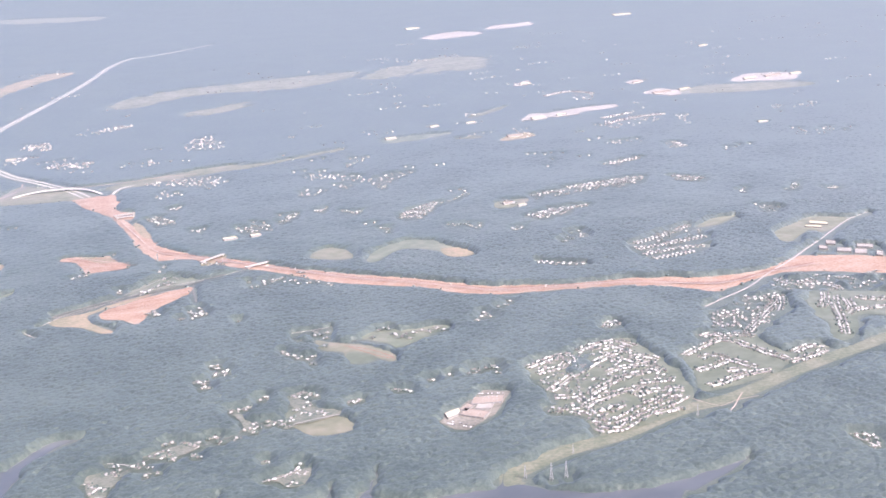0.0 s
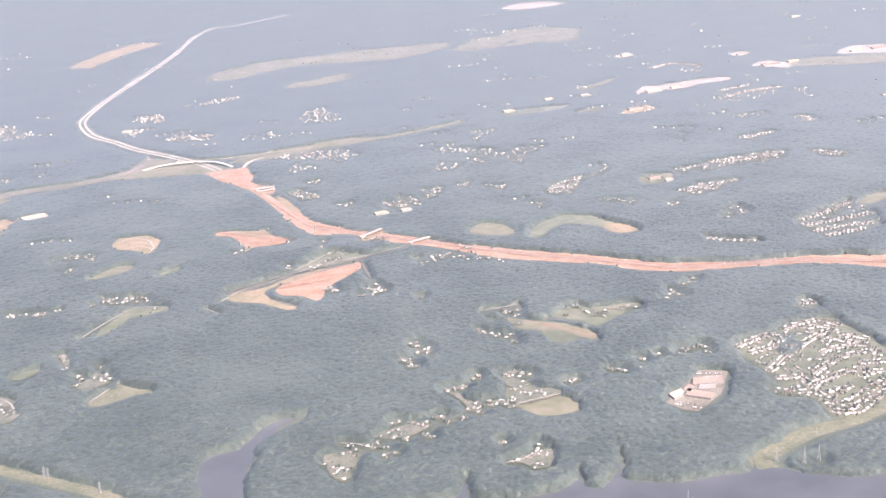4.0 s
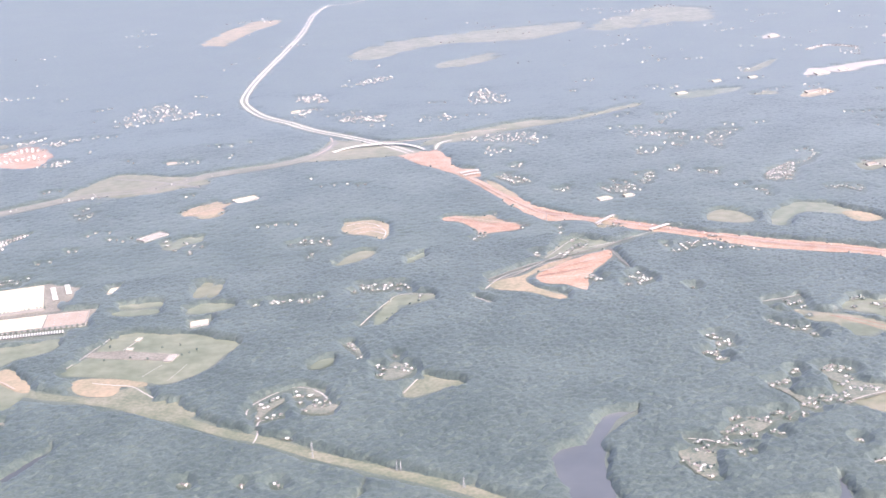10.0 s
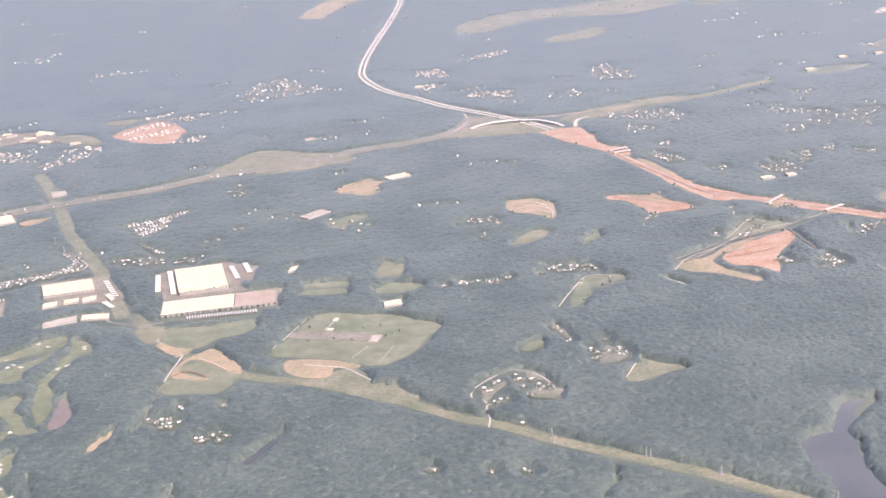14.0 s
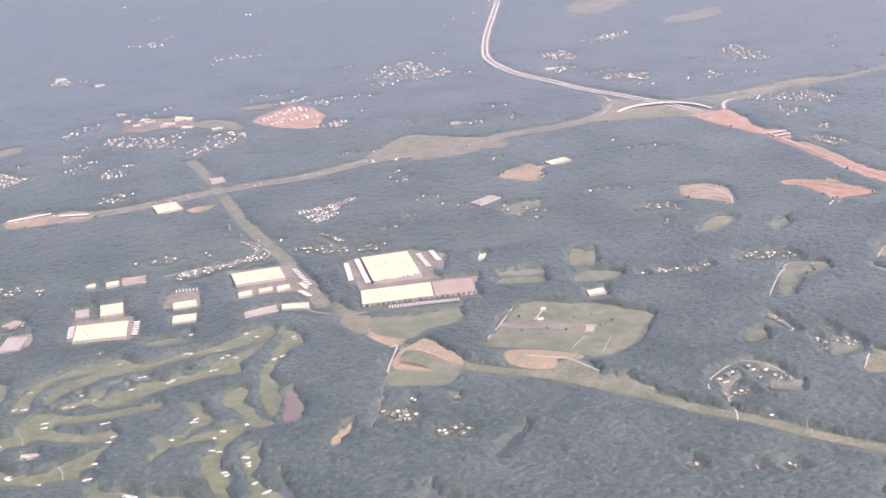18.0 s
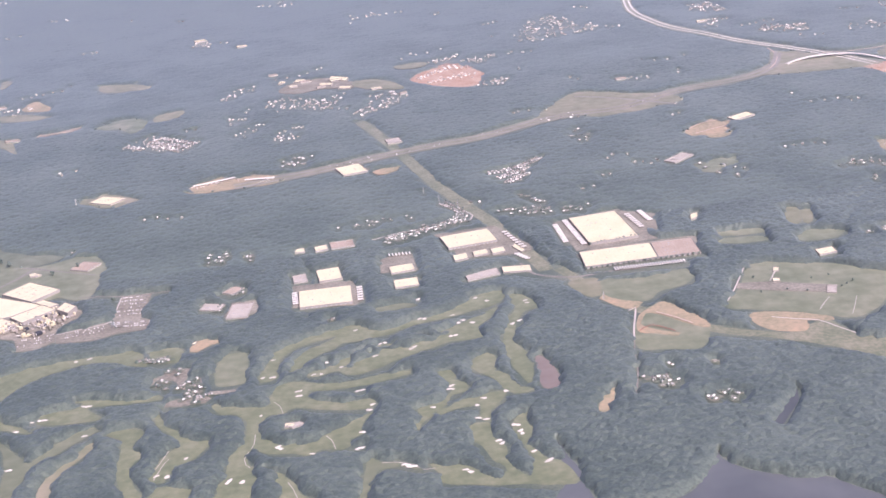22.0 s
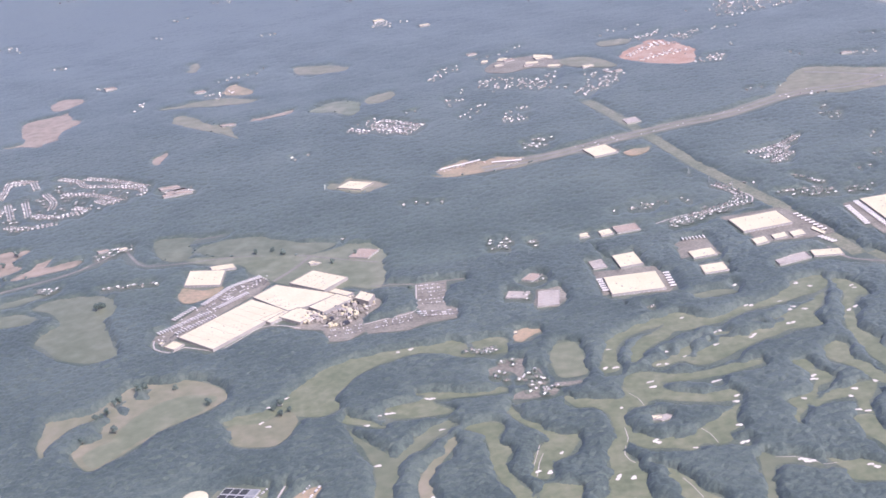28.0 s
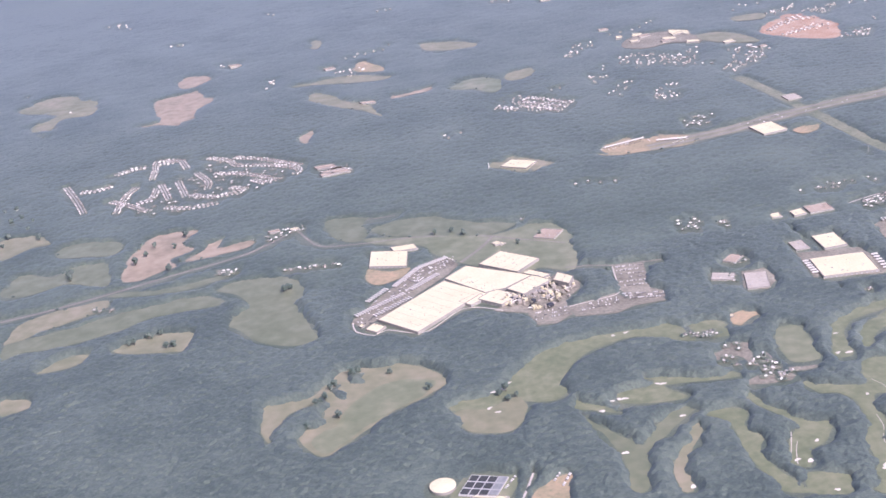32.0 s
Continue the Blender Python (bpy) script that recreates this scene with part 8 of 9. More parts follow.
homes([(39.2, 722.2), (42.8, 722.7), (43.9, 716.5), (46.6, 723.9), (45, 728.6), (54, 729.8), (53.6, 724), (57.8, 726), (61.7, 727.2), (61.2, 721.4), (66.3, 725.6), (64.8, 717.7), (67.8, 729.4), (77, 734.9), (79.4, 732.3), (83.8, 734.3), (86.2, 731.7), (87.7, 729.4), (72.3, 740.9), (77, 743.7), (81.7, 746.6), (80.2, 751.6), (77.1, 766.6), (79.6, 768.6), (72.9, 765.3), (34.7, 753.8), (38.7, 755.1), (41.9, 754), (44.6, 756.7), (53.1, 765.6), (56.2, 769.2)])
homes([(45.1, 648.6), (48.4, 649), (52.4, 651.1), (57.3, 651.6), (61.4, 657.3), (60.9, 652.5), (65.6, 652.4), (55.7, 640.4), (59, 640.7), (64.1, 663.6), (135.3, 752.8), (137.7, 750.1), (141.2, 749.8), (143.2, 746.3), (106.8, 742.4), (111, 743.7), (46.4, 673.1)])
homes([(77.3, 849.2), (79, 843), (83.2, 838.1), (84.9, 832), (87.7, 834.3), (91, 827.6), (93.3, 818.1), (94.6, 831.8), (103, 881.1), (102.8, 875), (106.4, 873.7), (112.1, 877.7), (109.8, 866.4), (105.7, 850.3), (140.1, 855.2), (147.6, 868.1), (153, 871), (153.9, 868.2), (156.5, 855.1), (159.5, 848), (163.5, 852.5), (163.8, 844), (168.5, 854.3), (175.7, 856.4), (180, 852.4), (187, 858.3), (190.3, 852.2), (216.9, 863.3), (226.9, 878.9), (226.8, 873.7), (239.8, 887.2), (245.2, 889.2), (251.2, 896.5), (185, 762.5), (190.2, 768.7), (192.1, 765), (197.6, 768.1), (202.2, 769.5), (204.1, 765.8), (201.9, 758.5), (159.9, 761.5), (172.9, 764.8)])
homes([(17.1, 812.1), (22.2, 810.3), (32.7, 832.4), (36.6, 820.5), (-4.9, 976.8), (-5, 967.2), (22.3, 960.9), (25.3, 955.6), (29.6, 963.6), (-186, 841.2), (-182.4, 842.8), (-174.8, 849.8), (-169.9, 843.3), (-165.2, 844.5), (-166.8, 851.9), (-171.7, 868.7), (-197.7, 898.8), (-195.1, 889.4), (-193.3, 874.2), (-259.7, 713.5), (-307.1, 728.7), (-278.8, 719.6), (-170.3, 1009.3), (-166, 1010.4), (-155.6, 1007.9), (-148.1, 996.9), (-144.7, 1006.5), (-135.5, 975.1), (-240.8, 996.2), (-236.7, 994.7), (-232.7, 997), (-220.5, 995.1), (-214.4, 995.4), (-204, 998)])
homes([(-293.1, 1161.6), (-299.3, 1172), (-297.1, 1144.1), (-286.4, 1157.6), (-315.1, 1169.6), (-316.1, 1181.4), (-310.1, 1155), (-201.7, 1143.1), (-196.7, 1139.6), (-190.3, 1135.7), (-183.3, 1134.8), (-201, 1103.5), (-204.7, 1095.8), (-172.8, 1004.4), (-168.4, 1010.6), (-172.9, 1013.5), (-180.1, 1000.5), (-155.6, 1004.9), (-150.7, 1007.2), (-146.8, 1005.8), (-141.2, 1002.6), (-140.8, 996), (-67.7, 1096), (-62.9, 1100.7), (-57.7, 1102), (-219.7, 991.5), (-215.5, 991.4)])
homes([(-29.8, 1042.4), (-30.8, 1036.9), (6.3, 1101.5), (2.6, 1086.4), (-14.1, 1025.2), (-10.6, 1029.7), (-7, 1034.3), (-4.1, 1039.2), (-0, 1043.7), (4.6, 1049.6), (8.2, 1052.9), (7.9, 1043.8), (11.7, 1048.6), (-13.2, 1033.6), (5.7, 1064.6), (-8.3, 972.4), (-5.1, 972.6), (-3.8, 969.5), (-2, 966.3), (21.8, 965.9), (28.2, 970.2), (25, 958.2), (30.3, 960.3), (29.1, 953), (24.3, 952), (32.5, 955.6), (13.3, 949.5), (82.6, 1014), (89.1, 1017.7), (89.6, 1023.5), (76.3, 1010.4), (98.1, 1026.5), (106, 1032.8), (114.7, 1035.9), (106.9, 1015.7), (117.6, 1004.4), (122.8, 1005.5), (124.2, 1002), (71.7, 1010.6), (54.1, 926.7), (28.2, 837.2), (32.4, 837.9), (33.2, 833.6), (17.6, 813.3), (19.1, 809), (21.5, 806.4), (45.1, 1090.5), (50.6, 1091.8), (55.4, 1091.7), (41.1, 1098.7)])
homes([(-252.9, 996.6), (-239.3, 1000.4), (-232.3, 995.7), (-227.6, 997.7), (-219.3, 997.3), (-213.3, 996.5), (-206.9, 996.7), (-202.4, 997.6), (-250.1, 768.1), (-308.8, 730.1), (-261.6, 715.7), (-185.1, 856.3), (-182.1, 850), (-170.5, 847.3), (-169.2, 844.2), (-196.4, 894.6), (-194.6, 891.1), (-172.8, 1007.2), (-169, 1008.4), (-153.9, 1008.3), (-150.8, 1008.5)])
homes([(-261.1, 818.5), (-259.7, 814.1), (-254.2, 823.6), (-251, 825.9), (-238.7, 831.2), (-238.3, 825.3), (-231.7, 823.4), (-228.5, 815.1), (-227, 810.7), (-223.5, 813.6), (-224.7, 806.8), (-230.2, 808.5), (-259, 799.2), (-255, 801.1), (-251.4, 801.6), (-264.2, 798.5), (-236.5, 802.5), (-238.2, 814.8)])
homes([(-457.4, 833.4), (-452.7, 830.5), (-449.4, 831.1), (-444.4, 831.8), (-438.9, 844.6), (-413.7, 840.3), (-628.8, 969.3)])
homes([(-998.8, 1126.5), (-994.7, 1126.1), (-988.6, 1128), (-984.3, 1124.5), (-980.3, 1126.2), (-976.2, 1126.8), (-969.9, 1124.6), (-963.7, 1125.5), (-959.6, 1123), (-1133.7, 1104.3), (-1129.1, 1100.9), (-1121, 1100.1), (-750.6, 944.7), (-746.7, 946.5), (-744.3, 941.9), (-738.9, 942.5), (-734.9, 945.1), (-732.5, 940.5), (-737, 907), (-734.2, 911.8), (-731.4, 909.5), (-722, 901.1), (-717.6, 905.3), (-713.3, 908.9), (-716.2, 885.7), (-713, 891.5), (-711.7, 884.4), (-708.4, 884.7), (-704.9, 885.7), (-710.1, 896.1), (-714, 900)])
cluster([(-383.6, 1708.4), (-345.5, 1789.3), (-313.5, 1810.3), (-261.1, 1706.9), (-309.9, 1696.7), (-367.3, 1675.4)], 130)
cluster([(-318.3, 1478.2), (-278.3, 1468.6), (-287, 1455.1)], 8)
cluster([(-151, 1778.6), (-117.2, 1780.8), (-124.6, 1739.2), (-153.5, 1738.9)], 26)
cluster([(-159.9, 1685.6), (-129.3, 1695), (-136.9, 1654.4), (-159.8, 1658.7)], 18)
cluster([(-124.3, 1609.6), (-90.8, 1635.7), (-57.9, 1610.2), (-92.8, 1585.5)], 34)
cluster([(-86.6, 1824.8), (-11.3, 1870.2), (-7.1, 1846.2), (-67.7, 1810.9)], 24)
cluster([(-578.9, 1952.7), (-524.8, 1978.5), (-530, 1928.5), (-556.5, 1914.3)], 8)
cluster([(-688.2, 2091.3), (-628.9, 2138.2), (-627, 2060.1)], 12)
cluster([(-773.4, 1879.1), (-748.7, 1920.7), (-738.4, 1846), (-763.4, 1850.7)], 10)
cluster([(-586.8, 1095.3), (-556.9, 1120.1), (-548.2, 1123.6), (-548.7, 1104.7), (-578.4, 1090.1)], 16)
cluster([(-548.7, 1107.2), (-521.2, 1140.8), (-515.8, 1119.1), (-540.1, 1108.1)], 18)
cluster([(-495.4, 1129.3), (-472.5, 1137.6), (-447.4, 1122.2), (-416.2, 1122.2), (-422.9, 1107), (-474.6, 1115.5)], 34)
cluster([(-469.8, 1164.8), (-450.1, 1136.8), (-463.1, 1141.3)], 8)
cluster([(-398.4, 1311.6), (-380.8, 1323.9), (-382.7, 1277.9), (-397.3, 1283.5)], 8)
cluster([(-222.9, 1140.3), (-187.6, 1146), (-176.6, 1123.4), (-201.3, 1120.3)], 8)
cluster([(-170.1, 1013.9), (-135.2, 1014.4), (-138.8, 997), (-171.7, 999.7)], 10)
cluster([(-456.9, 827.8), (-440.5, 828.2), (-435.5, 819.5), (-451.5, 820.6)], 7)
cluster([(-431.9, 804.5), (-415.8, 804.8), (-410, 794.9), (-427.7, 793.2)], 10)
cluster([(-715.9, 1105.6), (-700.2, 1112.3), (-696.7, 1099.4), (-710.8, 1098.2)], 5)
cluster([(-703, 1036.2), (-684.7, 1043.8), (-683.5, 1033.1), (-698.4, 1029.7)], 4)
cluster([(-715.1, 1013.1), (-700.7, 1017.4), (-699.9, 1005.6)], 4)
cluster([(-816.7, 1441), (-784.8, 1465.5), (-735.5, 1427.6), (-750.3, 1400.5), (-799.3, 1422.1)], 60)
cluster([(-965.3, 1336.7), (-953.4, 1339.6), (-947.9, 1322.2), (-966.9, 1319.3)], 8)
cluster([(-662.3, 1340.5), (-626.7, 1333.7), (-628.7, 1309), (-658.7, 1313.5)], 12)
cluster([(-967.1, 1646.7), (-942.6, 1657.7), (-923.2, 1629.2), (-941.1, 1610.9)], 12)
cluster([(-1047, 1641), (-1028.7, 1643.2), (-1023.5, 1618.4)], 5)
cluster([(-976.3, 1328.5), (-952.2, 1340.8), (-947.3, 1321), (-965.5, 1314)], 12)
cluster([(-1026.2, 1192.7), (-1003.6, 1207.6), (-983.7, 1208.5), (-989.1, 1194), (-1014.4, 1185)], 18)
cluster([(-1052.7, 1137.4), (-1039.4, 1146.2), (-1032.4, 1140.6), (-1041.3, 1130.4)], 10)
cluster([(-722, 1114), (-700.6, 1117), (-702.4, 1095.7), (-716.5, 1097.7)], 8)
cluster([(-690.9, 1102.3), (-682.1, 1104.5), (-682.7, 1091.6)], 4)
cluster([(-734.6, 931.5), (-722.3, 923.9), (-724, 899.2), (-737.7, 896.5)], 5)
cluster([(-719.5, 904.9), (-708.4, 894.5), (-705.9, 876.7), (-722, 876.9)], 6)
cluster([(-747.9, 944.8), (-732.2, 944.4), (-737.2, 936.1)], 6)
cluster([(-1095.7, 1736), (-1073, 1736.8), (-1070.6, 1715.9)], 5)
cluster([(-1286.6, 2038.1), (-1230.3, 2022.4), (-1229.2, 1974)], 8)
street([(-1055.2, 1399.4), (-1026.9, 1382.7), (-991.5, 1352.3)], 3.8, 0)
street([(-1080.1, 1408.4), (-1059.4, 1393.2), (-1050.7, 1377), (-1024.6, 1366.1), (-994.3, 1345.9), (-997.2, 1332.2)], 3.8, 0)
street([(-1070.6, 1362.4), (-1042.6, 1350.9), (-1010.9, 1323.2)], 3.8, 0)
street([(-1125.5, 1408.3), (-1111.3, 1410.3)], 3.8, 0)
street([(-1103.7, 1408.7), (-1097.3, 1388.7)], 3.8, 0)
street([(-1116, 1352.8), (-1104.4, 1311.4)], 3.8, 0)
street([(-1101.2, 1354.1), (-1090.1, 1312.7)], 3.8, 0)
street([(-1086.1, 1316.6), (-1064.1, 1302.4), (-1040.4, 1310.9)], 3.8, 0)
street([(-1106.4, 1293.3), (-1084.4, 1283.5), (-1060.5, 1287.4)], 3.8, 0)
street([(-1053.6, 1320.5), (-1038.6, 1311.6)], 3.8, 0)
street([(-1126.4, 1368.8), (-1126.5, 1393.1)], 3.8, 0)
street([(-1086.2, 1370.3), (-1073.7, 1342.9), (-1073.1, 1325.4)], 3.8, 0)
street([(-1034.9, 1333), (-1020.6, 1318.5), (-1020.1, 1332.7)], 3.8, 0)
street([(-1133.1, 1310.4), (-1120.6, 1319.2), (-1118.5, 1343.7)], 3.8, 0)
street([(-1162.7, 1394.2), (-1149.6, 1404.2), (-1134.3, 1405.7)], 3.8, 0)
street([(-1156.3, 1326.3), (-1137.7, 1309.5), (-1118.7, 1288.8)], 3.8, 0)
cluster([(-1148.1, 1298.9), (-1137.2, 1349.1), (-1099.2, 1362.8), (-1078.1, 1399.7), (-998.2, 1358.8), (-992, 1333.9), (-1038.7, 1303.3), (-1069.1, 1275.3), (-1106.8, 1276.8)], 70)
street([(-1205.1, 1380.3), (-1189.1, 1341.4), (-1176.1, 1305.6)], 3.8, 0)
street([(-1189.1, 1361), (-1173.8, 1359.3), (-1162, 1366.1)], 3.8, 0)
street([(-1147.4, 1294.7), (-1144.5, 1333.7), (-1137.9, 1353.6)], 3.8, 0)
street([(-1125.6, 1388.4), (-1126.3, 1418.2), (-1102.2, 1409.7)], 3.8, 0)
street([(392.4, 1006.4), (425, 1021.2), (457.9, 1043.3)], 4.4, 0)
street([(387.4, 989.8), (417.7, 995.2), (455.7, 1003.5)], 4.4, 0)
street([(386.6, 971.8), (414.4, 977.9), (444.5, 977.7)], 4.4, 0)
street([(390, 958), (411.2, 961.2), (429.4, 965.9)], 4.4, 0)
street([(301.9, 988.9), (315.3, 976.1), (334.2, 968)], 5.2, 0)
street([(407.7, 1227.4), (434.2, 1233.7), (467.2, 1240), (495.7, 1240.3)], 5.2, 0)
street([(416.8, 1220.2), (449.3, 1226.3), (479.3, 1225.6)], 5.2, 0)
street([(372.3, 1215.1), (405, 1220.5)], 5.2, 0)
street([(338.9, 1135.2), (358.1, 1142.5), (389.6, 1151.5), (404.4, 1151.8)], 5.2, 0)
street([(345.2, 1129.9), (373.8, 1139.8)], 5.2, 0)
street([(230.5, 1189.9), (251.1, 1209.1), (273.9, 1225.8)], 5.2, 0)
street([(231.7, 1177.6), (253, 1191.3)], 5.2, 0)
street([(522.6, 1232.7), (532.8, 1221.9), (547.2, 1206.2)], 5.2, 0)
street([(483.7, 1316.2), (506.5, 1323.9), (528, 1332.6)], 5.2, 0)
street([(593.3, 1396.8), (596, 1366.1)], 5.2, 0)
street([(566, 1791), (607.7, 1811.8), (636.9, 1776.1)], 5.2, 0)
street([(566.2, 1540.9), (615.1, 1567), (655.7, 1571.5)], 5.2, 0)
street([(574.9, 1580.8), (621.8, 1600.6)], 5.2, 0)
street([(-778.1, 1456.1), (-759.1, 1441.4), (-739.3, 1420.9)], 4.2, 0)
street([(-781.6, 1444.5), (-763.5, 1428.6), (-744.5, 1410.7)], 4.2, 0)
street([(-786.1, 1433.7), (-767.5, 1417.8), (-751.1, 1401.3)], 4.2, 0)
street([(-808.1, 1440.3), (-788.4, 1422.1)], 4.2, 0)
street([(-486.1, 1224.7), (-472.7, 1226.2), (-455.4, 1233), (-436.3, 1249.5)], 3.6, 0)
street([(-480.4, 1209.9), (-466, 1214.2), (-452.3, 1228.6)], 3.6, 0)
street([(-474.9, 1194), (-464.1, 1204), (-454.1, 1213.1)], 3.6, 0)
street([(-467.8, 1227.7), (-464.5, 1194.9)], 3.6, 0)
street([(-508.5, 1566.8), (-479.1, 1594), (-446.2, 1596.1)], 6, 0)
street([(-500.4, 1545.4), (-469.1, 1557.7), (-442.9, 1562.2)], 6, 0)
street([(-478.4, 1604.6), (-459.2, 1607.3)], 6, 0)

# haul roads and grading
road("road", [(-32.6, 1311), (-15.8, 1228.2), (3.5, 1152.4), (28.8, 1127.4), (72.8, 1083.4), (114.4, 1041.8), (153.7, 1002.4), (193.2, 973.8), (230.1, 942), (252.4, 926.3), (311.3, 913.5), (353.5, 904.8), (409.2, 876.1), (457, 887.2), (499, 893.6)], 1.4, "haul_road", "pale haul road along the new road bed", 0.1)
road("road", [(3.5, 1155.6), (28.8, 1130.6), (72.8, 1086.6), (114.4, 1045), (153.7, 1005.6), (193.2, 977), (230.1, 945.2), (252.4, 929.5), (311.3, 916.7), (353.5, 908), (409.2, 879.3), (457, 890.4), (499, 896.8)], 1.0, "wet_clay", "dark wet clay wheel track", 0.1)
road("road", [(28.8, 1124), (72.8, 1080), (114.4, 1038.4), (153.7, 999), (193.2, 970.4), (230.1, 938.6), (252.4, 922.9), (311.3, 910.1), (353.5, 901.4), (409.2, 872.7)], 0.8, "haul_road", "pale haul road along the new road bed", 0.1)
road("road", [(-75.1, 1162.8), (-57.7, 1146.5), (-40.6, 1130.4), (-16.2, 1116.9)], 0.8, "wet_clay", "dark clay bank between graded benches", 0.1)
road("road", [(-64.1, 1152.8), (-46.8, 1153.1), (-29.7, 1136.8)], 0.8, "wet_clay", "dark clay bank between graded benches", 0.1)
road("road", [(-56.4, 1122.6), (-34.4, 1110.2), (-22.3, 1110.5)], 0.8, "wet_clay", "dark clay bank between graded benches", 0.1)
road("road", [(-75.6, 1166.8), (-56.6, 1153.4), (-39.5, 1137.2), (-21.8, 1126.3)], 1, "haul_road", "pale haul road across bare clay", 0.1)
road("road", [(-60, 1131.1), (-37.2, 1121.9)], 1, "haul_road", "pale haul road across bare clay", 0.1)
road("road", [(-163.6, 1171.4), (-147.7, 1175.9), (-134.3, 1159.5)], 0.9, "highway_concrete", "pale street of a new building plot", 1.3)
road("road", [(-161, 1157.8), (-146.2, 1162.5), (-134.3, 1148.8)], 0.9, "highway_concrete", "pale street of a new building plot", 1.3)
road("road", [(-158.4, 1146.2), (-144.8, 1149.5), (-134.5, 1134.9)], 0.9, "highway_concrete", "pale street of a new building plot", 1.3)
road("road", [(-138.6, 1166.7), (-133.8, 1143.3), (-138, 1127.7)], 0.9, "highway_concrete", "pale street of a new building plot", 1.3)
road("road", [(-300.7, 1271.2), (-286.1, 1285.3), (-268.4, 1292.4), (-255.3, 1284.8)], 1.2, "haul_road", "pale haul road across bare clay", 0.1)
road("road", [(-295.2, 1261), (-275.4, 1268.7), (-260.2, 1274.5)], 1.2, "haul_road", "pale haul road across bare clay", 0.1)
road("road", [(-37.6, 1010.9), (-6.1, 1022.4), (24.3, 1029)], 0.8, "haul_road", "pale haul road across bare clay", 0.1)
road("road", [(-37.2, 999.8), (-7, 1008.5), (24, 1017.4)], 0.8, "haul_road", "pale haul road across bare clay", 0.1)
road("road", [(-81.9, 991.3), (-65.8, 993.6), (-42.9, 1008.6)], 0.8, "haul_road", "pale haul road across bare clay", 0.1)
road("road", [(-43.6, 988.5), (-22.5, 991.9), (1.9, 997)], 0.8, "wet_clay", "dark clay bank between graded benches", 0.1)
road("road", [(-26.7, 1028.2), (-14.8, 1041.5), (2.1, 1061.3), (11.5, 1067.2), (16.6, 1056)], 0.9, "concrete", "pale residential lane beside a clay plot", 1.3)
road("road", [(-79.5, 994.4), (-39.8, 1017.2), (-3.1, 1030), (29.7, 1042.1), (55.3, 1057.5)], 1.6, "asphalt", "grey access road along a clay plot", 1.3)
road("road", [(27.5, 1036.8), (26.4, 1012.3), (27.2, 988.1)], 1.2, "asphalt", "grey lane curving into woods", 1.3)
road("road", [(-444.1, 891.6), (-434.7, 897.4), (-423.6, 885.4)], 1, "wet_clay", "orange bare soil on a new field pad", 0.1)
road("road", [(-427.1, 914.8), (-419.3, 905.3), (-410.5, 892.1)], 1.0, "haul_road", "pale gravel path on a new field pad", 0.1)
road("road", [(-38.5, 701.2), (-30, 696.9), (-25, 692.3)], 0.8, "concrete", "pale residential lane", 1.3)
road("road", [(41.6, 647.7), (51.9, 649.9), (59.2, 654.5), (64.1, 663.6)], 0.8, "concrete", "pale residential lane", 1.3)
road("road", [(87.7, 884.3), (106.8, 885.8), (116.9, 888.3)], 0.8, "concrete", "pale residential lane", 1.3)
road("road", [(67.2, 719.4), (80.9, 723.2), (95.7, 725)], 0.8, "concrete", "pale lane beside a hay field", 1.3)
road("road", [(-176.8, 808.9), (-169.1, 820.8), (-161.2, 833.0)], 0.9, "concrete", "pale lane beside a mown field", 0.4)
road("road", [(-380.6, 916.2), (-369.8, 934.2), (-357.6, 956.7), (-352.9, 965.3)], 0.9, "concrete", "pale drive to the sports ground", 0.8)
road("road", [(-185.6, 930.4), (-172.8, 952.1), (-159.8, 971.3), (-148.3, 983.4), (-125.2, 975.5)], 0.9, "concrete", "narrow country lane", 1.3)
road("road", [(-98.3, 960.3), (-90.6, 945.6)], 0.9, "concrete", "narrow country lane", 1.3)
hedge([(-452.7, 988.9), (-430, 986.9), (-413.4, 989.9), (-392.5, 989.9), (-376.6, 990.3)], 3)
hedge([(-393.8, 1054.3), (-392, 1041.9), (-385.8, 1035.6)], 6)

# pylons and masts
pylon(-195, 711.1, 6)
pylon(-167.1, 683.1, 6.5)
pylon(-127.1, 636.6, 10.5)
pylon(-129.5, 637.3, 8.5)
pylon(-238.3, 748.4, 6)
pylon(-197, 712.3, 6.5)
pylon(-238.6, 741.2, 5)
pylon(186.3, 598.9, 10)
pylon(194.4, 598.8, 10)
pylon(174.2, 605.4, 8)
pylon(207.4, 625.8, 6)
pylon(290.9, 650.6, 7)
pylon(2, 1125.9, 7)
pylon(114.7, 579.2, 6.5)
pylon(114.3, 572.2, 6.5)
pylon(-543.2, 1195.8, 6)
pylon(-453.6, 944.5, 6)
pylon(-533.6, 1170.8, 6)
pylon(-520.3, 1154, 6)
mast(-833.5, 1273.7, 6)

# single trees on open land
trees([(-950.6, 951.9), (-948.5, 954.1), (-952.7, 955.3), (-965.4, 940.9), (-963, 944.3), (-973.7, 921.8), (-971, 925), (-968.7, 929.6), (-960.5, 906.4), (-978.2, 898.9), (-929.4, 949.8), (-907.1, 923.8)], 1.1)
trees([(-1248.7, 1332.9), (-1239.7, 1336), (-1236, 1302.1), (-1218.6, 1283.1), (-1204.4, 1259.7), (-1232, 1269.8), (-1229.7, 1312.5), (-1217.8, 1301.6), (-1232.6, 1252.2)], 1.1)
trees([(-1114.5, 1176.8), (-1107.7, 1190.6), (-1086.4, 1156.5), (-1087, 1199.7), (-1080.3, 1220), (-1103, 1205.5), (-1079.4, 1169.8)], 1.2)
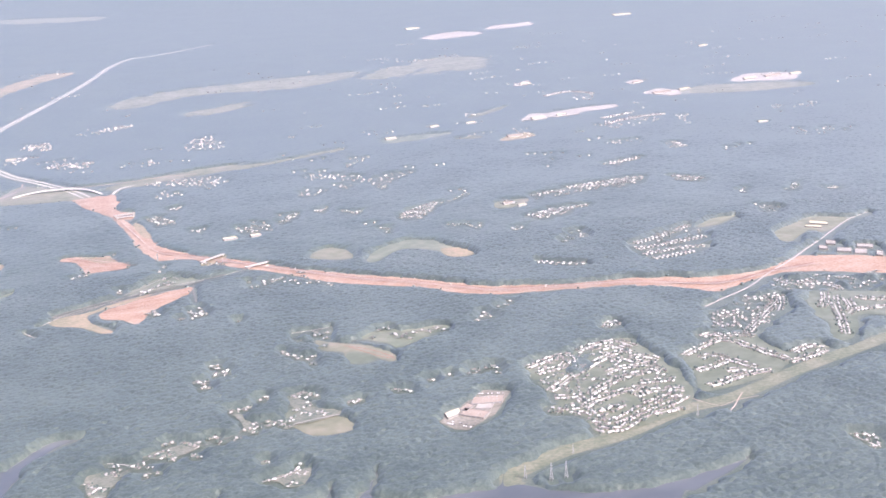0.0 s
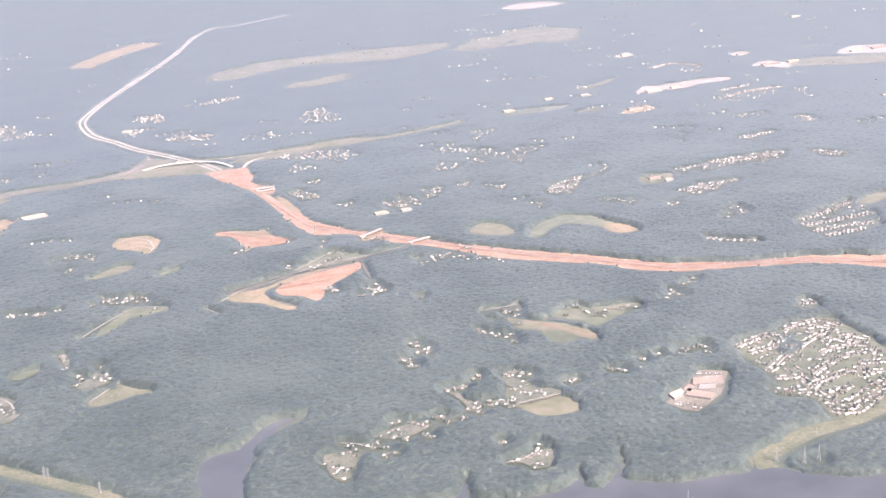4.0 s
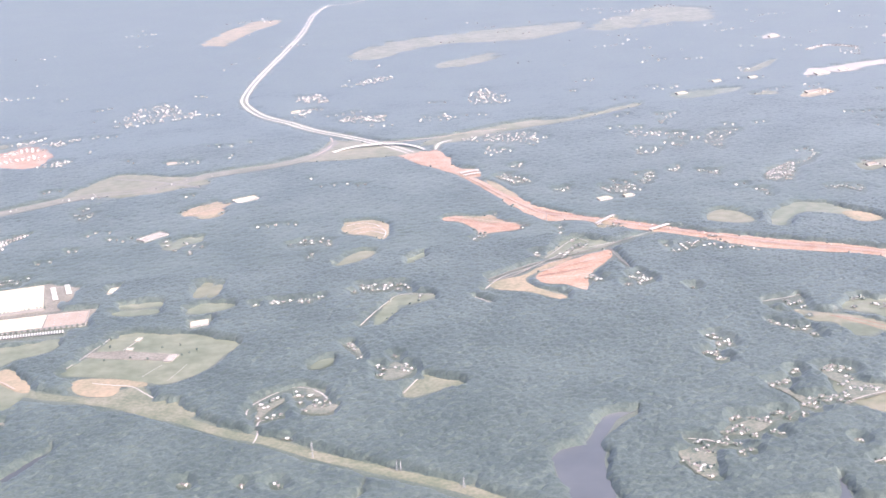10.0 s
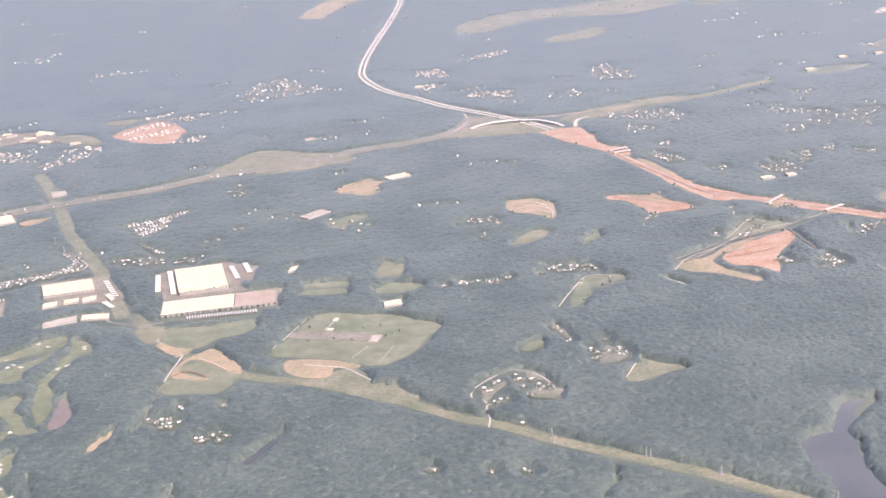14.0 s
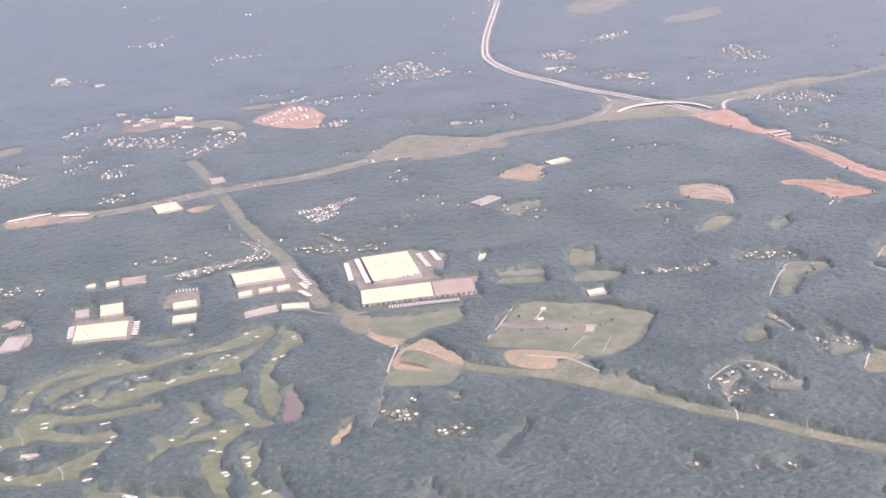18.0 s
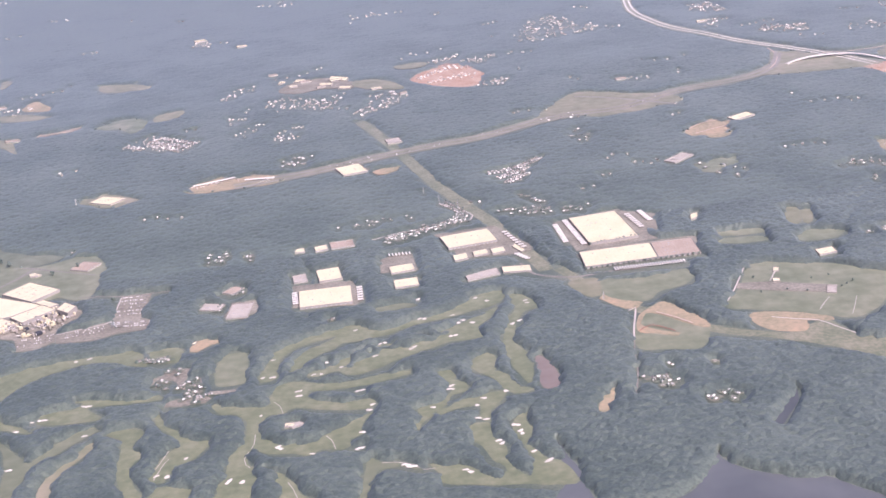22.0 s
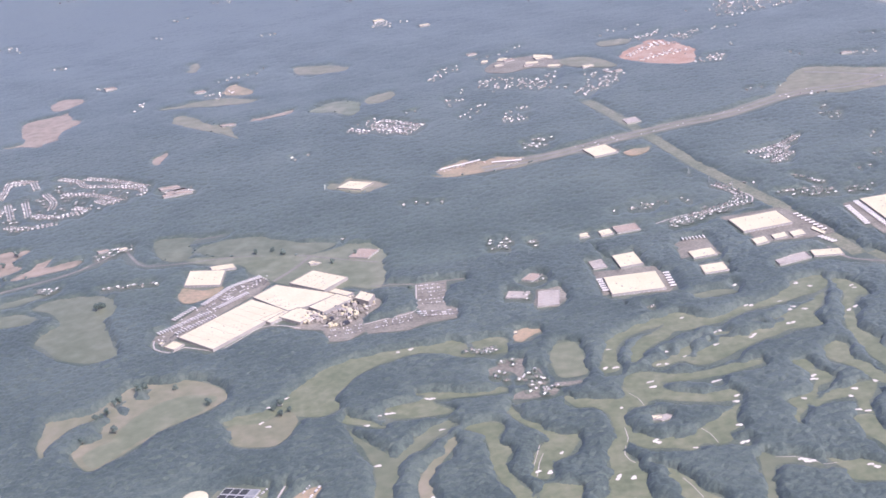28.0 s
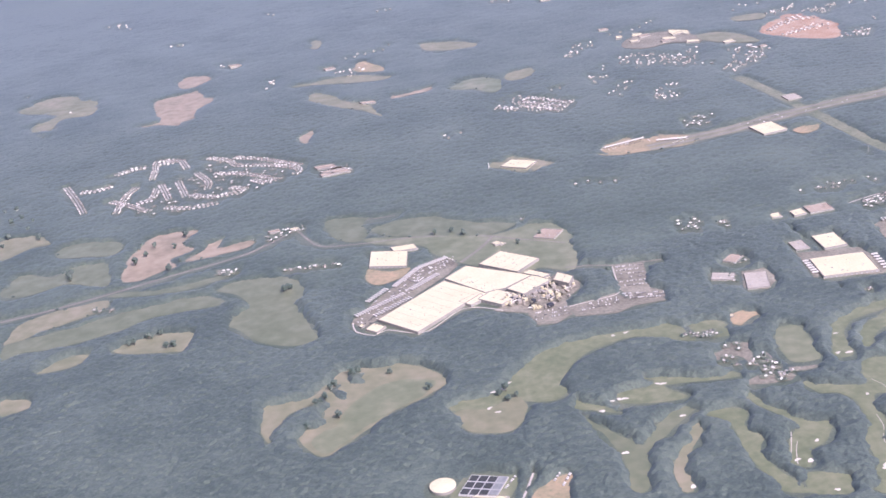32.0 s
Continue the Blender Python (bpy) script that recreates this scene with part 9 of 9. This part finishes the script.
trees([(-868, 905.7), (-863.6, 909.3), (-858.4, 900.8), (-863.4, 897.5)], 1)
trees([(-359.6, 952.4), (-353.9, 945.5), (-353.5, 960.4), (-319.1, 934), (-307.3, 934.9), (-306.5, 915.3), (-301.6, 918.5), (-296.7, 921.7), (-328.7, 916), (-340, 921.6), (-356.7, 922.3)], 0.45)
trees([(-782.3, 1041), (-777.7, 1047), (-829.9, 1115.8), (-887.7, 1153.2), (-874.8, 1154.1), (-866.5, 1145.4), (-812.6, 1125.6)], 1)
trees([(-440.9, 1038)], 0.45)
trees([(-438.1, 1038.4)], 0.45)
trees([(-435.3, 1038.8)], 0.45)
trees([(-432.5, 1039.3)], 0.45)
trees([(-429.7, 1039.7)], 0.45)
trees([(-426.9, 1040.1)], 0.45)
trees([(-424, 1040.5)], 0.45)
trees([(-421.2, 1041)], 0.45)
trees([(-418.4, 1041.4)], 0.45)
trees([(-415.6, 1041.8)], 0.45)
trees([(-412.8, 1042.2)], 0.45)
trees([(-409.9, 1042.6)], 0.45)
trees([(-407.1, 1043.1)], 0.45)
trees([(-404.3, 1043.5)], 0.45)
trees([(-453.6, 994.7)], 0.5)
trees([(-449.9, 994.8)], 0.5)
trees([(-446.1, 994.9)], 0.5)
trees([(-442.3, 995)], 0.5)
trees([(-438.6, 995.1)], 0.5)
trees([(-434.8, 995.2)], 0.5)
trees([(-431.1, 995.3)], 0.5)
trees([(-427.3, 995.4)], 0.5)
trees([(-423.5, 995.5)], 0.5)
trees([(-419.8, 995.6)], 0.5)
trees([(-416, 995.7)], 0.5)
trees([(-412.2, 995.9)], 0.5)
trees([(-408.4, 996)], 0.5)
trees([(-404.6, 996.1)], 0.5)
trees([(-400.8, 996.2)], 0.5)
trees([(-397.1, 996.3)], 0.5)
trees([(-393.3, 996.4)], 0.5)
trees([(-389.5, 996.5)], 0.5)
trees([(-385.7, 996.6)], 0.5)
trees([(-381.9, 996.7)], 0.5)
trees([(-378.1, 996.8)], 0.5)
trees([(-374.2, 996.9)], 0.5)

# trailers, trucks and cars
trailers((-448.4, 1091.4), (-444.8, 1038.4), 17, -0.319193)
trailers((-456.9, 1084.9), (-456.3, 1047.1), 12, -0.319193)
trailers((-402, 1088.2), (-397.6, 1057.3), 8, -0.319193)
trailers((-391.5, 1091.6), (-388.5, 1068.2), 8, -0.319193)
trailers((-436, 988.4), (-386.7, 986.8), 26, -86.4985)
trailers((-652, 1020.7), (-651.4, 999.3), 6, -0.319193)
trailers((-607.6, 1017.1), (-608.1, 992), 6, -0.319193)
trailers((-583.7, 1066.4), (-566.5, 1065.6), 7, -86.4985)
trailers((-495.9, 1085.4), (-486.2, 1047.1), 8, -0.319193)
trailers((-494.3, 1039), (-487.5, 1025.7), 5, -0.319193)
trailers((-733.9, 1285.9), (-699.4, 1296.6), 12, 20)
trailers((-689.8, 1286.3), (-665.4, 1282.4), 8, 20)
trailers((-940.8, 1051.6), (-926.5, 1068.7), 9, 140.1)
trailers((-921.8, 1069.9), (-903.0, 1096.2), 14, 144.4)
trailers((-903.0, 1096.2), (-881.7, 1106.9), 14, 116.7)
trailers((-949.1, 1032.4), (-914.7, 1057.3), 20, 125.9)
trailers((-910.8, 1061.6), (-890.3, 1081.1), 14, 133.6)
trailers((-936.9, 1028.5), (-910.7, 1049.7), 14, 129.0)
cars((-949.3, 1024.6), (-891.3, 1105.6), (-939.3, 1017.7), 4, 60, 1, 0.3)
cars((-940.4, 1048), (-887.6, 1113.2), (-928.6, 1042.2), 4, 44, 2, 0.3)
cars((-915.8, 1081.9), (-880.6, 1106.2), (-905.4, 1074.1), 4, 28, 7, 0.3)
cars((-771.7, 1055.1), (-753.2, 1053.6), (-774.1, 1019.6), 6, 16, 3, 0.8)
cars((-775.9, 1012.5), (-749.1, 1007.3), (-774.9, 1002.7), 3, 26, 4, 0.8)
cars((-806.1, 1003.7), (-779.8, 1008.1), (-804, 993.9), 3, 22, 5, 0.5)
cars((-836.7, 1002.7), (-812.4, 1005.8), (-834.5, 989.4), 3, 18, 6, 0.6)
cars((182.5, 728.7), (197.2, 724), (178, 719.8), 2, 14, 9, 0.6)
cars((151.4, 688.1), (164.7, 676.3), (156, 692.5), 2, 12, 10, 0.6)
cars((-448.9, 1094.1), (-447.7, 1038.3), (-445.6, 1095.3), 1, 24, 12, 0.4)
cars((-851.5, 811.8), (-842, 828.7), (-850.3, 810.6), 1, 14, 11, 0.9)
cars((-847.5, 806.5), (-841.9, 817.1), (-846.7, 805.7), 1, 10, 13, 0.8)
cars((-876.7, 811.5), (-870, 821.9), (-875.3, 810.3), 1, 9, 14, 0.8)
process_plant([(-846.2, 1030.2), (-833.7, 1043.7), (-820.3, 1053.2), (-813.2, 1048), (-799.3, 1036.1), (-807.7, 1019.3), (-820.2, 1008.3), (-833.6, 1001.7), (-840.9, 1011.5)], 130)
process_plant([(-856.2, 1027.8), (-841.1, 1032.4), (-835.2, 1022.8), (-847.2, 1015.4)], 40)
cars((-742.8, 1287.5), (-701.7, 1299.9), (-734.7, 1278.1), 3, 22, 21, 0.6)
cars((-724.4, 1296), (-694.9, 1297), (-721.6, 1284.3), 2, 16, 22, 0.6)
cars((-685.5, 1271.9), (-662.5, 1289), (-683.1, 1265), 2, 12, 23, 0.6)
cars((155, 1008.6), (230.5, 943.4), (157.8, 1017.6), 3, 40, 31, 0.08, "construction vehicles on a red clay road bed")
cars((251.9, 924.9), (352.9, 903.4), (255.8, 934.2), 3, 40, 32, 0.08, "construction vehicles on a red clay road bed")
cars((28.6, 1125.6), (114.1, 1040.2), (30.5, 1136.4), 3, 40, 33, 0.08, "construction vehicles on a red clay road bed")
cars((-272.3, 1407.7), (-266.9, 1397.6), (-332.8, 1375.2), 11, 4, 109, 0.12, "cars and trucks on a highway")
cars((-382.4, 1372.8), (-379.4, 1361.8), (-417.2, 1363.4), 6, 4, 113, 0.12, "cars and trucks on a highway")
cars((-447.6, 1348.4), (-443.2, 1337.9), (-482.1, 1334.3), 6, 4, 117, 0.12, "cars and trucks on a highway")
cars((-481.8, 1334.4), (-479.8, 1323.2), (-524.7, 1326.6), 7, 4, 119, 0.12, "cars and trucks on a highway")
cars((-524.8, 1326.6), (-521.8, 1315.6), (-578.2, 1311.8), 9, 4, 121, 0.12, "cars and trucks on a highway")
cars((-578.3, 1311.7), (-574.7, 1300.9), (-630.4, 1294.2), 9, 4, 123, 0.12, "cars and trucks on a highway")
cars((-86.2, 2347.3), (-94.8, 2349.4), (-130.7, 2163.2), 31, 4, 109, 0.12, "cars and trucks on a highway")
cars((-130.7, 2163.2), (-139.3, 2165.4), (-185.4, 1950.7), 36, 4, 111, 0.12, "cars and trucks on a highway")
cars((-185.4, 1950.7), (-194.0, 1952.6), (-210.3, 1836.6), 19, 4, 113, 0.12, "cars and trucks on a highway")
cars((-177.1, 1619.8), (-169.1, 1623.4), (-152.4, 1564.8), 10, 4, 123, 0.12, "cars and trucks on a highway")
cars((-152.3, 1564.6), (-144.9, 1569.5), (-116.9, 1510.4), 10, 4, 125, 0.12, "cars and trucks on a highway")

# scattered farms and houses
hamlets(60, -900, 500, 1150, 1700, 5)
hamlets(110, -1400, 1300, 1500, 2600, 6)
hamlets(90, 100, 1500, 1300, 2400, 8)
yard_trees(4, 1.0)

# ---- forest canopy ----
def covered(x, y, outlines):
    """True inside any of the outlines."""
    out = np.zeros(x.shape, bool)
    for pts in outlines:
        p = np.array(pts)
        lo, hi = p.min(0), p.max(0)
        k = np.nonzero((x > lo[0]) & (x < hi[0]) & (y > lo[1]) & (y < hi[1]) & ~out)[0]
        if not len(k):
            continue
        odd = np.zeros(len(k), bool)
        xx, yy = x[k], y[k]
        for (x0, y0), (x1, y1) in zip(p, np.roll(p, -1, 0)):
            if y0 != y1:
                odd ^= ((y0 > yy) != (y1 > yy)) & (xx < (x1 - x0) * (yy - y0) / (y1 - y0) + x0)
        out[k[odd]] = True
    return out


def cleared(x, y):
    """True where no forest stands."""
    out = covered(x, y, CLEAR)
    return out | banded(x, y, BANDS, out)


def banded(x, y, bands, done):
    """True near the lines of bands."""
    out = np.zeros(x.shape, bool)
    for pts, r in bands:
        p = np.array(pts)
        lo, hi = p.min(0) - r, p.max(0) + r
        k = np.nonzero((x > lo[0]) & (x < hi[0]) & (y > lo[1]) & (y < hi[1]) & ~out & ~done)[0]
        if not len(k):
            continue
        xx, yy = x[k], y[k]
        hit = np.zeros(len(k), bool)
        for a, b in zip(p, p[1:]):
            d = b - a
            s = np.clip(((xx - a[0]) * d[0] + (yy - a[1]) * d[1]) / max(d @ d, 1e-9), 0, 1)
            hit |= (xx - a[0] - s * d[0]) ** 2 + (yy - a[1] - s * d[1]) ** 2 < r * r
        out[k[hit]] = True
    return out


def hashed(i, j, k):
    v = np.sin(i * 127.1 + j * 311.7 + k * 74.7) * 43758.5453
    return v - np.floor(v)


def waves(x, y, size):
    """Cheap smooth unevenness."""
    s = 1.0 / size
    return (np.sin(x * s * 1.7 + 1.3 * np.sin(y * s * 1.1)) + np.sin(y * s * 1.9 + 1.7 * np.sin(x * s * 0.8 + 2)) + np.sin((x + y) * s * 0.9 + 0.5)) / 3


def canopy(y_lo, y_hi, step, crown, x_lo, x_hi, tall, relief, all_round=False):
    """The roof of the woods between two distances: a dome for every tree crown."""
    xs, ys = np.arange(x_lo, x_hi, step), np.arange(y_lo, y_hi, step)
    gx, gy = np.meshgrid(xs, ys)
    gi = np.arange(gx.size).reshape(gx.shape)
    x = gx + (hashed(gi, 3, 1) - 0.5) * step * 0.6
    y = gy + (hashed(gi, 5, 2) - 0.5) * step * 0.6
    seen = (y > 500 - 0.236 * (x - 333)) & (x < 380 + 0.63 * (y - 524)) & (x > -1180 - 0.26 * (y - 873)) & (y < 4950 - 1.0 * (x + 413)) & (y < 3150 + 0.9 * (x + 773) + 6 * np.maximum(0, x + 560))
    if all_round:
        seen = y < 505 - 0.236 * (x - 333)
    x, y, seen = x.ravel(), y.ravel(), seen.ravel()
    idx = np.nonzero(seen)[0]
    bare = np.ones(x.size, bool)
    xi, yi = x[idx], y[idx]
    # trees keep back from the near edge of open land by the length that their height would hide
    back = 0.55 * tall * (yi + 0.275 * xi) / (300 - 0.085 * xi)
    # ragged edges
    sway = 1.5 + 0.4 * step
    jx, jy = xi + sway * waves(xi, yi, 1.1 * crown), yi + sway * waves(yi + 40, xi - 17, 1.3 * crown)
    jx, jy = jx + 1.3 * sway * waves(yi - 13, xi + 5, 3.4 * crown), jy + 1.3 * sway * waves(xi + 71, yi, 3.7 * crown)
    b = cleared(jx, jy)
    for s in (0.3, 0.6, 1.0):
        b |= cleared(jx + 0.12 * s * back, jy + 0.99 * s * back)
    low = np.ones(len(xi))
    if SPOTS:
        sp = np.array(SPOTS)
        for sx, sy, r in sp[(sp[:, 1] > y_lo - 20) & (sp[:, 1] < y_hi + 20)]:
            deep = 2.0 * (sy + 0.275 * sx) / 340
            k = np.nonzero((np.abs(xi - sx) < 3.2 * r) & (yi - sy < 3.2 * r) & (sy - yi < 3.2 * r + deep))[0]
            dy = np.maximum(0, np.abs(yi[k] - sy + deep / 2) - deep / 2)
            d = np.sqrt((xi[k] - sx) ** 2 + dy ** 2)
            b[k[d < r]] = True
            # young, lower trees round each clearing
            low[k] = np.minimum(low[k], np.clip(0.14 + 0.86 * (d - r) / (2.2 * r), 0.14, 1))
    b &= ~(banded(xi, yi, KEEP, np.zeros(len(xi), bool)) | covered(xi + 2.2 * sway * waves(xi, yi, 1.6 * crown), yi + 2.2 * sway * waves(yi + 9, xi - 3, 1.4 * crown), WOODS))
    bare[idx] = b
    z = np.full(x.size, -0.3)
    t = idx[~b]
    xt, yt = x[t], y[t]
    ci, cj = np.floor(xt / crown), np.floor(yt / crown)
    best = np.zeros(len(t))
    for di in (-1, 0, 1):
        for dj in (-1, 0, 1):
            i, j = ci + di, cj + dj
            px, py = (i + hashed(i, j, 1)) * crown, (j + hashed(i, j, 2)) * crown
            top = tall * (0.9 + 0.42 * min(1, relief) * (hashed(i, j, 3) - 0.5))
            d2 = ((xt - px) ** 2 + (yt - py) ** 2) / crown ** 2
            best = np.maximum(best, top - relief * crown * d2)
    z[t] = np.maximum(best, 0.35 * tall) + 0.6 * waves(xt, yt, 45) + 0.16 * waves(xt + 31, yt, 3.1 * crown) + 0.14 * waves(yt, xt - 77, 1.7 * crown) + (hashed(t, 1, 7) - 0.5) * 0.06 * relief * crown
    z[t] *= low[~b]
    # lower, thinner growth along the edges
    open_land = bare.reshape(gx.shape).astype(float)
    soft = open_land
    for _ in range(20 if step < 1.5 else 10 if step < 2 else 4 if step < 3 else 2):
        pad = np.pad(soft, 1, mode="edge")
        soft = (pad[:-2, 1:-1] + pad[2:, 1:-1] + pad[1:-1, :-2] + pad[1:-1, 2:] + 2 * pad[1:-1, 1:-1]) / 6
    soft = soft.ravel()
    wall = np.clip(1.1 - 1.75 * soft + 0.1 * (hashed(np.arange(x.size), 2, 5) - 0.5), 0.15, 1)
    z = np.where(bare, z, z * wall)
    z = np.minimum(z, 1.3 * tall * np.clip((y - y_lo - step) / (3.5 * step), 0, 1) - 0.2)
    nx = len(xs)
    q = (np.arange(len(ys) - 1)[:, None] * nx + np.arange(nx - 1)[None, :]).ravel()
    quads = np.stack([q, q + 1, q + nx + 1, q + nx], 1)
    quads = quads[(~bare[quads]).any(1) & seen[quads].all(1)]
    used, inv = np.unique(quads, return_inverse=True)
    me = bpy.data.meshes.new("forest")
    me.vertices.add(len(used))
    me.vertices.foreach_set("co", np.stack([x[used], y[used], z[used]], 1).astype(np.float32).ravel())
    me.loops.add(quads.size)
    me.loops.foreach_set("vertex_index", inv.astype(np.int32).ravel())
    me.polygons.add(len(quads))
    me.polygons.foreach_set("loop_start", np.arange(0, quads.size, 4, dtype=np.int32))
    me.polygons.foreach_set("use_smooth", np.ones(len(quads), bool))
    me.update(calc_edges=True)
    tagged(part("forest", me, "forest" if step < 1.5 else "far_forest"), "dense mixed green woodland seen from above", "forest", kind="stuff")


canopy(480, 1080, 1.1, 2.6, -1260, 760, 4.0, 0.58)
canopy(1050, 1540, 1.9, 4.0, -1380, 1020, 2.6, 0.4)
canopy(1490, 2460, 4.0, 6.5, -1700, 1600, 2.4, 0.25)
canopy(2380, 5000, 8.0, 13.0, -1800, 2300, 3.0, 0.15)
canopy(-700, 900, 8.0, 11.0, -1700, 1000, 5.0, 0.3, True)
grove(EDGE, "bushes and small trees along field edges", "bushes")
